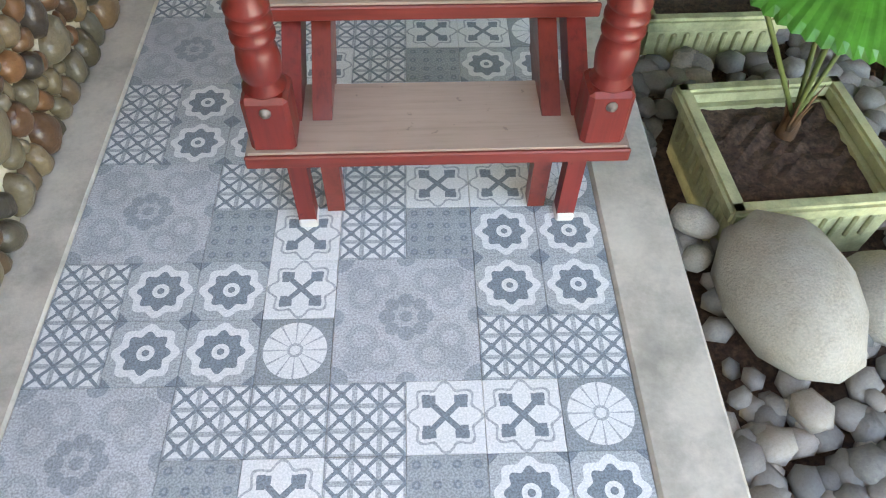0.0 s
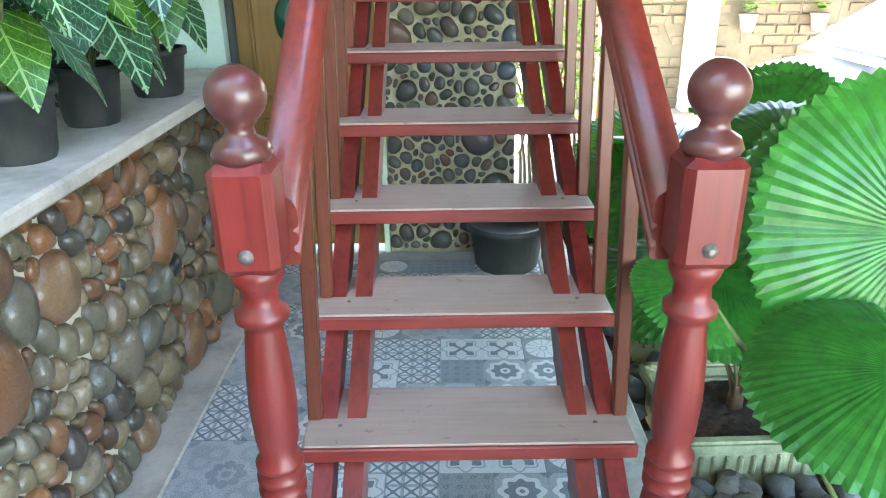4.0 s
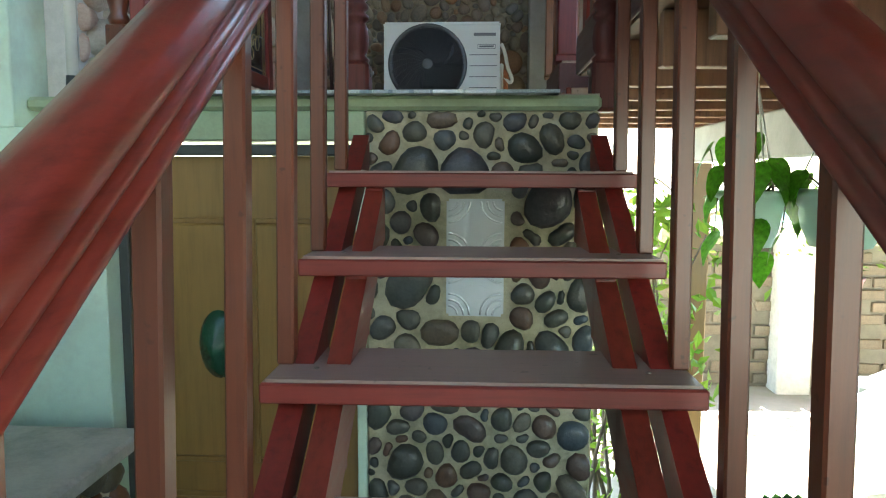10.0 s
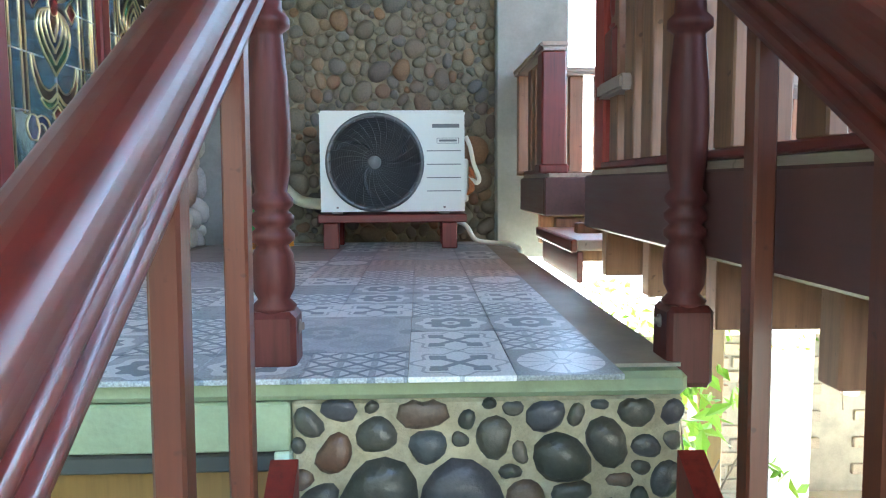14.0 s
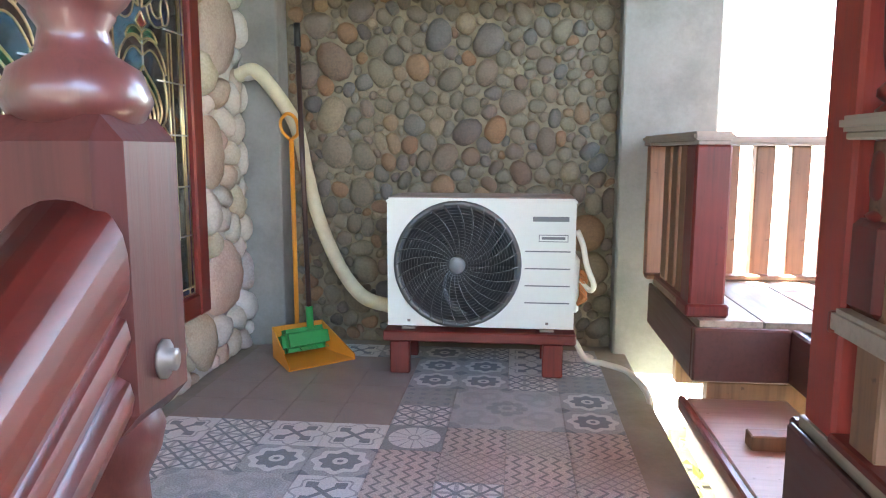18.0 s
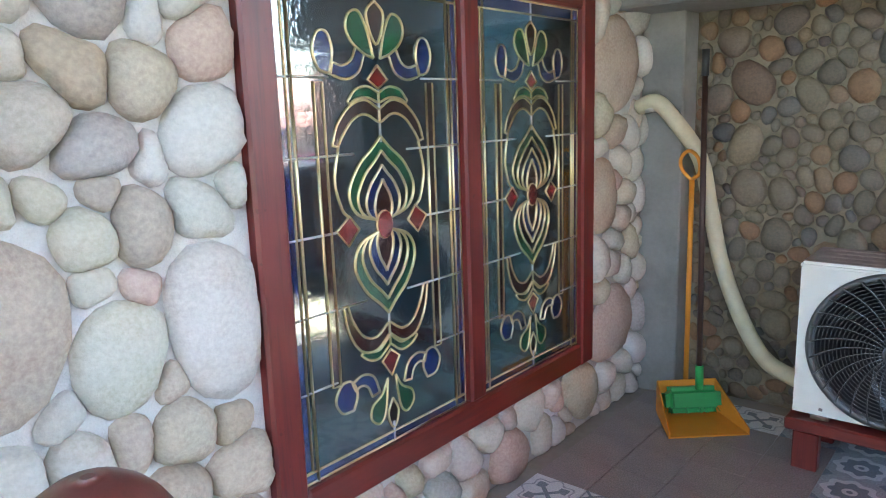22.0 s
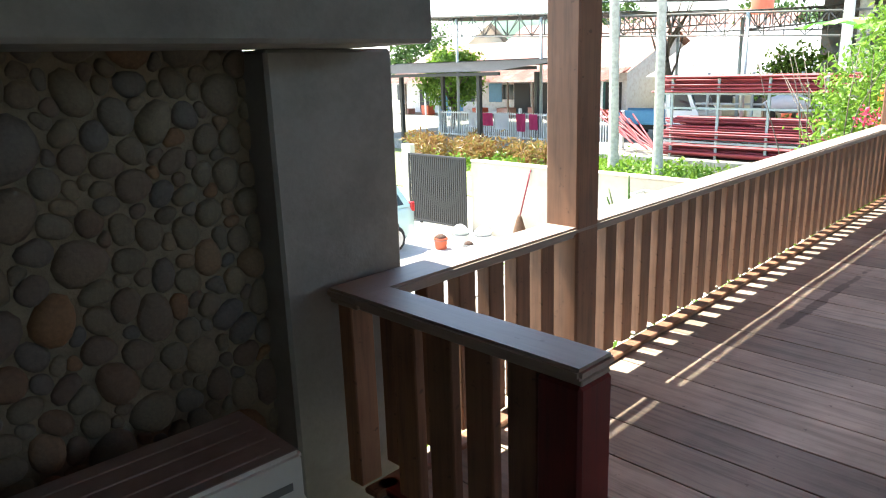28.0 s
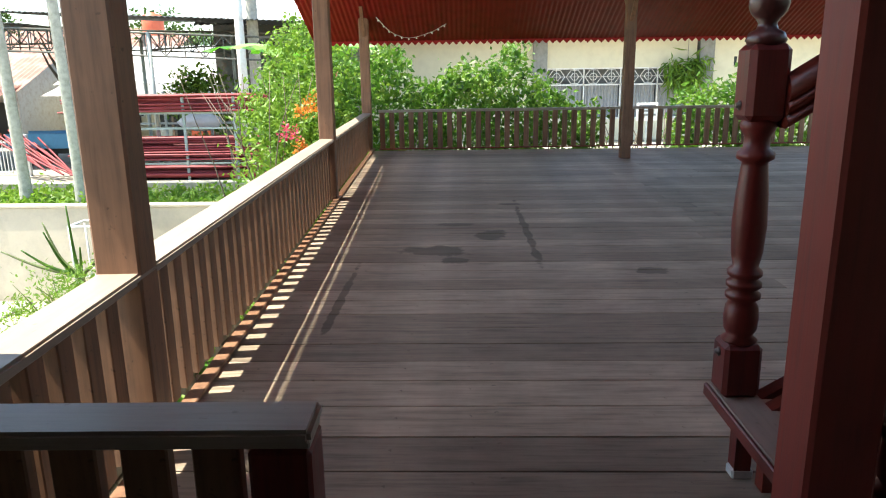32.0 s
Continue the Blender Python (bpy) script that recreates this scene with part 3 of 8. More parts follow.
joists = thing("deck_joists", (0, 0, 0), "dark joists under the deck with light falling between them", "joists", kind="structure")
for i in range(13):
    y = 5.7 - i * 0.45
    part("joist", box(0.40, 10.8, y - 0.03, y + 0.03, DECK - 0.36, DECK - 0.205, 0.004), M_RAIL, joists)
part("girder", box(1.22, 1.34, 0.5, 5.9, DECK - 0.58, DECK - 0.365, 0.01), M_COL, joists, "pale grey girder under the joists")
for y in (5.6,):
    part("support_post", box(1.21, 1.35, y - 0.07, y + 0.07, -0.05, DECK - 0.585, 0.008), M_OCHRE, joists, "pale wooden post under the girder")

boards = thing("deck_boards", (0, 0, 0), "worn brown floor boards of the deck with stains", "floor boards", kind="structure")
rng = random.Random(4)
x = 0.36
while x < 10.72:
    w = rng.uniform(0.195, 0.235)
    cuts = [-1.6, rng.uniform(0.0, 1.0), rng.uniform(1.2, 3.2), 5.98 + 0.0437 * (x - 0.483) + 0.03]
    for a, b in zip(cuts, cuts[1:]):
        if x < 0.66 and a < 4.40:
            segs = [(a, min(b, 4.395))] + ([(5.215, b)] if b > 5.3 else [])
        elif x < 0.66 and b > 4.4:
            segs = [(max(a, 5.215), b)]
        else:
            segs = [(a, b)]
        for s0, s1 in segs:
            if s1 - s0 > 0.05:
                dz = rng.uniform(-0.0015, 0.0015)
                bm = box(-w / 2 + 0.0036, w / 2 - 0.0036, s0 + 0.001, s1 - 0.001, -0.028, 0, 0.0015)
                o = part("board", bm, M_DECK, boards)
                o.location = (x + w / 2, 0, DECK + dz)
    x += w

# ---- roof over the deck ----
roof = thing("deck_roof", (0, 0, 0), "dark red corrugated roof over the deck with a saw-tooth eave", "roof", kind="structure")
EAVE, ROOF_TOP = 4.36, 5.70

def corrugated(x0, x1, y0, y1, z_at, pitch=0.076, amp=0.009):
    """Sheet with waves; z_at(y) gives the height along the slope."""
    bm = bmesh.new()
    n = int((x1 - x0) / pitch * 4)
    rows = [[bm.verts.new((x0 + (x1 - x0) * i / n, y, z_at(y) + amp * math.sin(2 * math.pi * i / 4))) for i in range(n + 1)] for y in (y0, y1)]
    for i in range(n):
        bm.faces.new((rows[0][i], rows[0][i + 1], rows[1][i + 1], rows[1][i])).smooth = True
    return bm


def saw(L, depth=0.055, tooth=0.115, top=0.10):
    n = int(L / tooth)
    lower = []
    for i in range(n):
        lower += [(i * tooth, 0), ((i + 0.5) * tooth, -depth)]
    return [(0, top)] + lower + [(n * tooth, 0), (n * tooth, top)]

bm = corrugated(-4.5, 7.45, 0, 3.2, lambda y: EAVE + y * 0.42)
bm.transform(Matrix.Translation((11.55, 0, 0)) @ Matrix.Rotation(radians(90), 4, "Z"))
part("roof_sheet", bm, M_ROOFRED, roof)
bm = prism(saw(11.5), 0.006, "x")
bm.transform(pose(11.56, -4.2, EAVE - 0.02))
part("eave_trim", bm, M_ROOFRED, roof, "saw-tooth red metal eave trim")
part("roof_lining", box(0.62, 8.36, 0.6, 5.98, ROOF_TOP, ROOF_TOP + 0.04, 0), M_ROOFRED, roof)
for i in range(5):
    part("rafter", box(1.2 + i * 1.7, 1.28 + i * 1.7, 0.6, 5.95, ROOF_TOP - 0.14, ROOF_TOP - 0.002, 0.006), M_RAIL, roof)
# unseen strip and sheet, added to shape the sunlit band along the long rail
bm = box(-0.10, 8.6, 1.120, 1.160, ROOF_TOP - DECK + 0.01, ROOF_TOP - DECK + 0.04, 0.006)
bm.transform(D)
part("eave_beam", bm, M_RAIL, roof)
bm = prism([(-0.10, -0.9), (8.6, -0.9), (8.6, 1.121), (-0.10, 1.121)], 0.025, "z")
bm.transform(pose(0, 0, ROOF_TOP - DECK + 0.045))
bm.transform(D)
part("side_sheet", bm, M_ROOFRED, roof)

# ---- outdoor air-conditioning unit on its bench ----
AC_X, AC_Y, AC_Z = -0.378, 5.815, 2.405        # middle of the front foot line
M_GUARD = plain("guard_wire", (0.11, 0.115, 0.12), 0.3, 0.3)
M_TOPLID = painted("dusty_lid", (0.30, 0.25, 0.22), 0.7, 0.3, 8, 0.1)
M_COPPER = plain("copper_pipe", (0.45, 0.18, 0.08), 0.4, 0.8)
M_CREAM = painted("cream_tape", (0.62, 0.58, 0.40), 0.6, 0.2, 12, 0.2)
M_PVC = painted("white_hose", (0.70, 0.70, 0.64), 0.5, 0.1, 8, 0.05)

def ac_unit():
    ac = thing("air_conditioner", (AC_X, AC_Y, AC_Z), "white outdoor air-conditioning unit with a round black fan guard", "air conditioner")
    W, Hh, Dp = 0.39, 0.555, 0.29
    lid = box(-W - 0.004, W + 0.004, -0.006, Dp + 0.004, Hh - 0.028, Hh, 0.010, 2)
    lid = part("lid", lid, M_WHITE, ac)
    for i in range(4):
        part("rib", box(-W + 0.03, W - 0.03, 0.035 + i * 0.065, 0.075 + i * 0.065, Hh, Hh + 0.005, 0.002), M_TOPLID, lid)
    part("dust", box(-W + 0.004, W - 0.004, 0.006, Dp - 0.006, Hh, Hh + 0.0018, 0), M_TOPLID, lid)
    cx, cz, R = -0.095, 0.278, 0.255
    bm = bmesh.new()
    shell = []
    corners = [math.atan2(z - cz, x - cx) % (2 * math.pi) for x in (-W, W) for z in (0.012, Hh - 0.02)]
    angles = sorted([2 * math.pi * (k + 0.5) / 60 for k in range(60)] + corners)
    for a in angles:
        c, q = math.cos(a), math.sin(a)
        far = min(((W - cx) if c > 0 else (W + cx)) / max(abs(c), 1e-6), ((Hh - 0.02 - cz) if q > 0 else (cz - 0.012)) / max(abs(q), 1e-6))
        shell.append([bm.verts.new((cx + d * c, y, cz + d * q)) for d, y in ((R - 0.004, 0.108), (R - 0.004, 0.0), (far, 0.0), (far, Dp), (0.02, Dp))])
    for k in range(64):
        p, q = shell[k], shell[(k + 1) % 64]
        for i in range(4):
            bm.faces.new((p[i], q[i], q[i + 1], p[i + 1]))
    bmesh.ops.recalc_face_normals(bm, faces=bm.faces[:])
    part("body", bm, M_WHITE, ac)
    bm = lathe([(R - 0.006, 0.0), (R - 0.006, 0.104)], 48, cap=False)
    bm.transform(pose(cx, 0.106, cz, 90, 0, 0))
    part("fan_barrel", bm, M_DARK, ac)
    bm = lathe([(R + 0.012, 0.0), (R + 0.012, 0.010), (R, 0.018), (R - 0.012, 0.012), (R - 0.016, 0.0)], 64)
    bm.transform(pose(cx, 0.001, cz, 90, 0, 0))
    part("fan_ring", bm, M_GUARD, ac, "black fan ring")
    # closed disc at the back: the recess's shade put into a near-black colour
    bm = lathe([(0.0005, 0), (R - 0.004, 0)], 48, cap=False)
    bm.transform(pose(cx, 0.106, cz, 90, 0, 0))
    part("fan_recess_shade", bm, M_DARK, ac)
    for b in range(3):
        blade = bmesh.new()
        pts = []
        for i in range(9):
            f = i / 8
            pts.append((0.06 + 0.165 * f, radians(-20 + 55 * f)))
        lo, hi = [], []
        for r, a in pts:
            for lst, da in ((lo, 0.0), (hi, radians(62) * (0.75 + 0.25 * (r / 0.22)))):
                lst.append(blade.verts.new((r * math.cos(a + da + b * 2.094), r * math.sin(a + da + b * 2.094), 0.05 if lst is lo else 0.0)))
        for i in range(8):
            blade.faces.new((lo[i], lo[i + 1], hi[i + 1], hi[i])).smooth = True
        blade.transform(pose(cx, 0.045, cz, 90, 0, 0))
        part("fan_blade", blade, M_FAN, ac)
    bm = lathe([(0.0005, 0.014), (0.030, 0.013), (0.036, 0.008), (0.036, 0.0)][::-1], 24)
    bm.transform(pose(cx, -0.016, cz, 90, 0, 0))
    part("hub_cap", bm, M_GREY, ac)
    for i in range(17):
        r = 0.045 + i * 0.0122
        pts = [(cx + r * math.cos(a), -0.020 - 0.004 * math.cos(r / R * 1.4), cz + r * math.sin(a)) for a in [2 * math.pi * k / 48 for k in range(49)]]
        part("guard_ring", tube(pts, 0.0017, 5), M_GUARD, ac)
    for i in range(28):
        a = 2 * math.pi * i / 28
        pts = []
        for k in range(7):
            r = 0.036 + (R - 0.036) * k / 6
            aa = a + 0.45 * k / 6
            pts.append((cx + r * math.cos(aa), -0.0225, cz + r * math.sin(aa)))
        part("guard_spoke", tube(pts, 0.0024, 5), M_GUARD, ac)
    for i in range(4):
        part("groove", box(0.185, 0.37, -0.0025, 0.001, 0.12 + i * 0.072, 0.125 + i * 0.072, 0), M_GREY, ac)
    part("maker_mark", box(0.215, 0.362, -0.0016, 0.001, 0.462, 0.482, 0), M_GREY, ac, "grey bar in place of the maker's mark")
    bm = boxes((0.24, 0.36, -0.0016, 0.001, 0.378, 0.381), (0.24, 0.36, -0.0016, 0.001, 0.405, 0.408), (0.24, 0.243, -0.0016, 0.001, 0.378, 0.408), (0.357, 0.36, -0.0016, 0.001, 0.378, 0.408), (0.252, 0.348, -0.0016, 0.001, 0.388, 0.399), bevel=0)
    part("model_plate", bm, M_GREY, ac)
    part("valve_cover", box(W, W + 0.028, 0.10, 0.26, 0.06, 0.30, 0.01), M_WHITE, ac)
    for i in range(5):
        p = [(W + 0.02, 0.08 + 0.01 * i, 0.10), (W + 0.055, 0.07 + 0.01 * i, 0.13 + 0.02 * i), (W + 0.03, 0.09, 0.17 + 0.02 * i), (W + 0.06, 0.11, 0.20), (W + 0.02, 0.12, 0.24)]
        part("copper_pipe", tube(spline(p, 5), 0.006, 6), M_COPPER, ac)
    part("insulated_pipe", tube(spline([(W + 0.01, 0.06, 0.42), (W + 0.035, 0.06, 0.36), (W + 0.055, 0.07, 0.27), (W + 0.085, 0.07, 0.19), (W + 0.07, 0.08, 0.165), (W + 0.03, 0.1, 0.2)], 6), 0.012, 8), M_PVC, ac)
    for x in (-0.30, 0.28):
        part("foot", box(x - 0.03, x + 0.03, -0.012, Dp + 0.01, 0, 0.0125, 0.002), M_STEEL, ac)
        part("screw", box(x - 0.006, x + 0.006, -0.002, 0.001, 0.03, 0.04, 0), M_STEEL, ac)
    return ac

M_FAN = plain("fan_plastic", (0.035, 0.042, 0.046), 0.35)
ac_unit()
bench = thing("bench", (AC_X, AC_Y, LAND), "low red-brown wooden bench under the outdoor unit", "bench")
part("bench_top", box(-0.405, 0.400, -0.045, 0.30, 0.142, 0.1865, 0.006), M_REDX, bench)
for x in (-0.335, 0.305):
    for y in (-0.035, 0.23):
        part("leg", box(x - 0.042, x + 0.042, y, y + 0.05, 0, 0.141, 0.005), M_RED, bench)
    part("rail", box(x - 0.02, x + 0.02, y - 0.20, y - 0.002, 0.09, 0.14, 0.004), M_RED, bench)

hose = thing("refrigerant_line", (0, 0, 0), "thick cream-taped pipe bundle curving from the wall to the unit", "pipe")
part("taped_pipe", tube(spline([(-1.50, 6.10, 3.49), (-1.42, 6.08, 3.51), (-1.35, 6.10, 3.44), (-1.27, 6.20, 3.27), (-1.24, 6.26, 3.05), (-1.18, 6.25, 2.82), (-1.07, 6.20, 2.60), (-0.94, 6.10, 2.48), (-0.80, 6.02, 2.455), (-0.76, 6.0, 2.455)], 8), 0.033, 12), M_CREAM, hose)
part("pipe_sleeve", tube([(-1.47, 6.10, 3.50), (-1.41, 6.085, 3.508)], 0.036, 12), M_PVC, hose)

drain = thing("drain_hose", (0, 0, 0), "white plastic drain hose lying across the landing", "hose")
part("hose", tube(spline([(-0.10, 5.98, 2.37), (0.02, 5.98, 2.335), (0.08, 5.97, 2.25), (0.16, 5.96, 2.232), (0.24, 5.87, 2.232), (0.275, 5.70, 2.230), (0.28, 5.55, 2.226), (0.285, 5.52, 2.16)], 7), 0.013, 8), M_PVC, drain)

M_ORANGE = painted("orange_plastic", (0.75, 0.30, 0.03), 0.45, 0.1, 6, 0.05)
M_GREENP = painted("green_plastic", (0.02, 0.28, 0.06), 0.4, 0.15, 6, 0.05)
M_DKBROWN = plain("dark_brown", (0.05, 0.025, 0.02), 0.4)
pan = thing("dustpan", (0, 0, 0), "orange long-handled plastic dustpan standing on the landing", "dustpan")
bm = prism([(-0.16, 0.0), (0.16, 0.0), (0.125, 0.25), (-0.125, 0.25)], 0.006, "z")
for sx in (-1, 1):
    side = prism([(0.0, 0.0), (0.254, 0.0), (0.254, 0.135), (0.0, 0.022)], 0.006, "x")
    side.transform(Matrix.Translation((sx * 0.16 - (0.006 if sx > 0 else 0), 0, 0.004)) @ Matrix.Rotation(math.atan2(0.035, 0.25) * sx, 4, "Z"))
    add(bm, side)
add(bm, box(-0.126, 0.126, 0.246, 0.252, 0.004, 0.14, 0.002))
bm.transform(pose(-1.06, 5.83, LAND + 0.006, 0, 0, 42))
part("scoop", bm, M_ORANGE, pan)
part("handle", tube([(-1.235, 6.03, LAND + 0.05), (-1.24, 6.035, 3.20)], 0.011, 8), M_ORANGE, pan)
part("hook", tube(spline([(-1.24, 6.035, 3.20), (-1.205, 6.02, 3.23), (-1.21, 6.01, 3.29), (-1.25, 6.02, 3.315), (-1.285, 6.03, 3.285), (-1.28, 6.03, 3.24), (-1.245, 6.035, 3.20)], 5), 0.008, 6), M_ORANGE, pan)
broom = thing("broom", (0, 0, 0), "broom with green plastic head and brown handle leaning in the corner", "broom")
bm = box(-0.115, 0.115, -0.05, 0.05, 0.0, 0.105, 0.025, 3)
bm.transform(pose(-1.175, 5.955, LAND + 0.035, -18, 0, 42))
part("head", bm, M_GREENP, broom)
bm = bmesh.new()
rb = random.Random(3)
for i in range(40):
    x, y = rb.uniform(-0.10, 0.10), rb.uniform(-0.03, 0.03)
    add(bm, tube([(x, y, 0.03), (x * 1.08 + rb.uniform(-.005, .005), y * 1.5 - 0.02, 0.005)], 0.002, 3))
bm.transform(pose(-1.175, 5.955, LAND + 0.03, -18, 0, 42))
part("bristles", bm, M_GREENP, broom)
part("socket", tube([(-1.15, 5.955, LAND + 0.14), (-1.155, 5.96, LAND + 0.24)], 0.017, 8), M_GREENP, broom)
part("handle", tube([(-1.155, 5.96, LAND + 0.20), (-1.19, 6.00, 3.60)], 0.012, 8), M_DKBROWN, broom)
part("grip", tube([(-1.19, 6.00, 3.60), (-1.192, 6.003, 3.70)], 0.015, 8), M_DARK, broom)

# ---- stained glass window in the stone wall ----
WY0, WY1, WZ0, WZ1 = 4.142, 5.712, 2.485, 3.942
wall_w = tagged(part("wall_window", boxes((-1.74, -1.53, 3.40, WY0 - 0.002, LAND - 0.1, 4.353), (-1.74, -1.53, WY1 + 0.002, 6.31, LAND - 0.1, 4.353), (-1.74, -1.53, WY0, WY1, LAND - 0.1, WZ0 - 0.002), (-1.74, -1.53, WY0, WY1, WZ1 + 0.002, 4.353), bevel=0), M_MORTARP), "house wall of large pale river stones around the stained glass window", "wall", kind="structure")
# added dark sheet: the room's darkness behind the glass put into its colour
slab("room_back", (-3.0, -2.9, 3.4, 6.5, 2.0, 4.35), M_DKBROWN, "added dark sheet standing in for the unlit room behind the stained glass", 0, "wall")
slab("column_left", (-1.52, -1.335, 6.16, 6.309, LAND - 0.05, 4.35), M_COL, "narrow grey plaster column in the corner", 0.006, "column")
win = thing("window_1", (0, 0, 0), "two-light red wooden window with leaded stained glass", "window", kind="structure")
fw = 0.092
for d in ((WY0, WY0 + fw, WZ0, WZ1), (WY1 - fw, WY1, WZ0, WZ1), (4.905, 4.985, WZ0 + fw, WZ1 - fw)):
    part("window_frame", box(-1.57, -1.500, d[0], d[1], d[2], d[3], 0.008), M_RED, win)
for z0, z1 in ((WZ0, WZ0 + fw), (WZ1 - fw, WZ1)):
    part("window_frame", box(-1.565, -1.502, WY0 + fw, WY1 - fw, z0, z1, 0.008), M_REDY, win)

def tinted(name, col, rough=0.05, ripple=0.16, trans=0.35):
    n = Nodes(name, rough).colour(col)
    n.b.inputs["Transmission Weight"].default_value = trans
    n.b.inputs["IOR"].default_value = 1.85
    n.b.inputs["Coat Weight"].default_value = 1.0
    n.b.inputs["Coat IOR"].default_value = 1.8
    n.b.inputs["Coat Roughness"].default_value = 0.04
    n.bump(n.noise(n.coords("Object"), 55, 2), ripple, 0.004)
    return n.m

M_GLASSD = tinted("dark_glass", (0.012, 0.028, 0.038))
M_GLASSB = tinted("blue_glass", (0.01, 0.035, 0.16))
M_GLASSR = tinted("red_glass", (0.30, 0.015, 0.015))
M_GLASSG = tinted("green_glass", (0.01, 0.13, 0.05))
M_GLASSN = tinted("brown_glass", (0.05, 0.02, 0.016))
M_BRASS = plain("brass_came", (0.62, 0.52, 0.28), 0.28, 0.9)
M_LEAD = plain("lead_came", (0.62, 0.62, 0.58), 0.35, 0.85)

def leaf_outline(c, rx, rz, tilt=0.0, point=0.0, n=14):
    pts = []
    for i in range(n):
        a = 2 * math.pi * i / n
        x, z = rx * math.cos(a), rz * math.sin(a)
        if point and z > 0:
            x *= 1 - point * (z / rz) ** 2
        pts.append((c[0] + x * math.cos(tilt) - z * math.sin(tilt), c[1] + x * math.sin(tilt) + z * math.cos(tilt)))
    return pts


def glass_light(y0, y1, wide):
    """One light: pane, came lines and coloured pieces; local a across from the middle, b up."""
    cy, cz = (y0 + y1) / 2, 3.2375
    hw, top, low = (y1 - y0) / 2, WZ1 - fw - cz, WZ0 + fw - cz
    pane = part("pane", box(-1.533, -1.527, y0, y1, cz + low, cz + top, 0), M_GLASSD, win)
    X = -1.5255
    def came(pts, r=0.0042, mat=M_BRASS, both=True):
        for s in ((1, -1) if both else (1,)):
            part("came", tube([(X, cy + s * a * wide, cz + b) for a, b in pts], r, 5), mat, pane)
    def curve(pts, n=5):
        return [(v.x, v.y) for v in spline([(a, b, 0) for a, b in pts], n)]
    def piece(outline, mat, both=True, edge=True, lift=0.0):
        for s in ((1, -1) if both else (1,)):
            bm = bmesh.new()
            lo = [bm.verts.new((X - 0.0035 + lift, cy + s * a * wide, cz + b)) for a, b in outline]
            hi = [bm.verts.new((X - 0.0005 + lift, cy + s * a * wide, cz + b)) for a, b in outline]
            bm.faces.new(lo)
            bm.faces.new(hi)
            for i in range(len(lo)):
                bm.faces.new((lo[i], lo[(i + 1) % len(lo)], hi[(i + 1) % len(lo)], hi[i]))
            bmesh.ops.recalc_face_normals(bm, faces=bm.faces[:])
            part("glass_piece", bm, mat, pane)
        if edge:
            came(outline + outline[:1], 0.0038, M_BRASS, both)
    def band(outer, inner, mat):
        piece(curve(outer) + curve(inner)[::-1], mat)
    # borders and leads
    e = hw / wide - 0.006
    piece([(-e, top - 0.042), (e, top - 0.042), (e, top - 0.003), (-e, top - 0.003)], M_GLASSB, False)
    piece([(-e, low + 0.003), (e, low + 0.003), (e, low + 0.03), (-e, low + 0.03)], M_GLASSB, False)
    piece([(e - 0.028, low + 0.034), (e, low + 0.034), (e, top - 0.046), (e - 0.028, top - 0.046)], M_GLASSB)
    piece([(0.190, -0.43), (0.218, -0.43), (0.218, 0.345), (0.190, 0.345)], M_GLASSN)
    came([(0.285, low), (0.285, top)])
    for b, a in ((0.356, 0.17), (0.166, 0.10), (-0.028, 0.17), (-0.226, 0.08), (-0.42, 0.20)):
        came([(e, b), (a, b)], 0.0034, M_LEAD)
    for b0, b1 in ((0.545, top), (0.19, 0.33), (-0.34, -0.27), (low, -0.60)):
        came([(0, b0), (0, b1)], 0.0036, M_LEAD, False)
    # crown: finial, green drops, blue loops and arms
    piece(curve([(0, 0.548), (0.030, 0.52), (0.022, 0.475), (0, 0.44), (-0.022, 0.475), (-0.030, 0.52), (0, 0.548)])[:-1], M_GLASSN, False)
    piece(curve([(0.012, 0.405), (0.030, 0.47), (0.058, 0.518), (0.090, 0.512), (0.104, 0.48), (0.088, 0.445), (0.050, 0.418), (0.012, 0.405)])[:-1], M_GLASSG)
    piece(curve([(0.165, 0.365), (0.152, 0.42), (0.168, 0.462), (0.198, 0.460), (0.214, 0.418), (0.198, 0.375), (0.165, 0.365)])[:-1], M_GLASSB)
    band([(0.045, 0.415), (0.066, 0.372), (0.110, 0.352), (0.162, 0.362)], [(0.072, 0.432), (0.092, 0.398), (0.122, 0.385), (0.154, 0.392)], M_GLASSB)
    piece([(0, 0.388), (0.036, 0.352), (0, 0.328), (-0.036, 0.352)], M_GLASSR, False)
    # arches
    band([(0.0, 0.318), (0.040, 0.334), (0.082, 0.326), (0.110, 0.298)], [(0.0, 0.292), (0.040, 0.306), (0.080, 0.302), (0.104, 0.290)], M_GLASSG)
    band([(0.0, 0.276), (0.050, 0.300), (0.105, 0.285), (0.150, 0.240), (0.170, 0.190)], [(0.0, 0.240), (0.050, 0.264), (0.095, 0.252), (0.132, 0.215), (0.152, 0.186)], M_GLASSN)
    came(curve([(0.150, 0.186), (0.168, 0.10), (0.150, 0.03), (0.132, 0.008)]))
    # nested leaves above and below the red centre
    for s, h, w in ((1, 0.236, 0.122), (-1, 0.248, 0.116)):
        m0, shapes = -0.03, []
        for f, g in ((1.0, 1.0), (0.76, 0.84), (0.52, 0.68), (0.27, 0.52)):
            o = curve([(0.012, m0 + s * 0.012), (w * f * 0.78, m0 + s * h * g * 0.16), (w * f, m0 + s * h * g * 0.40), (w * f * 0.72, m0 + s * h * g * 0.68), (w * f * 0.25, m0 + s * h * g * 0.88), (0.0, m0 + s * h * g)], 5)
            shapes.append(o)
            came(o, 0.0046)
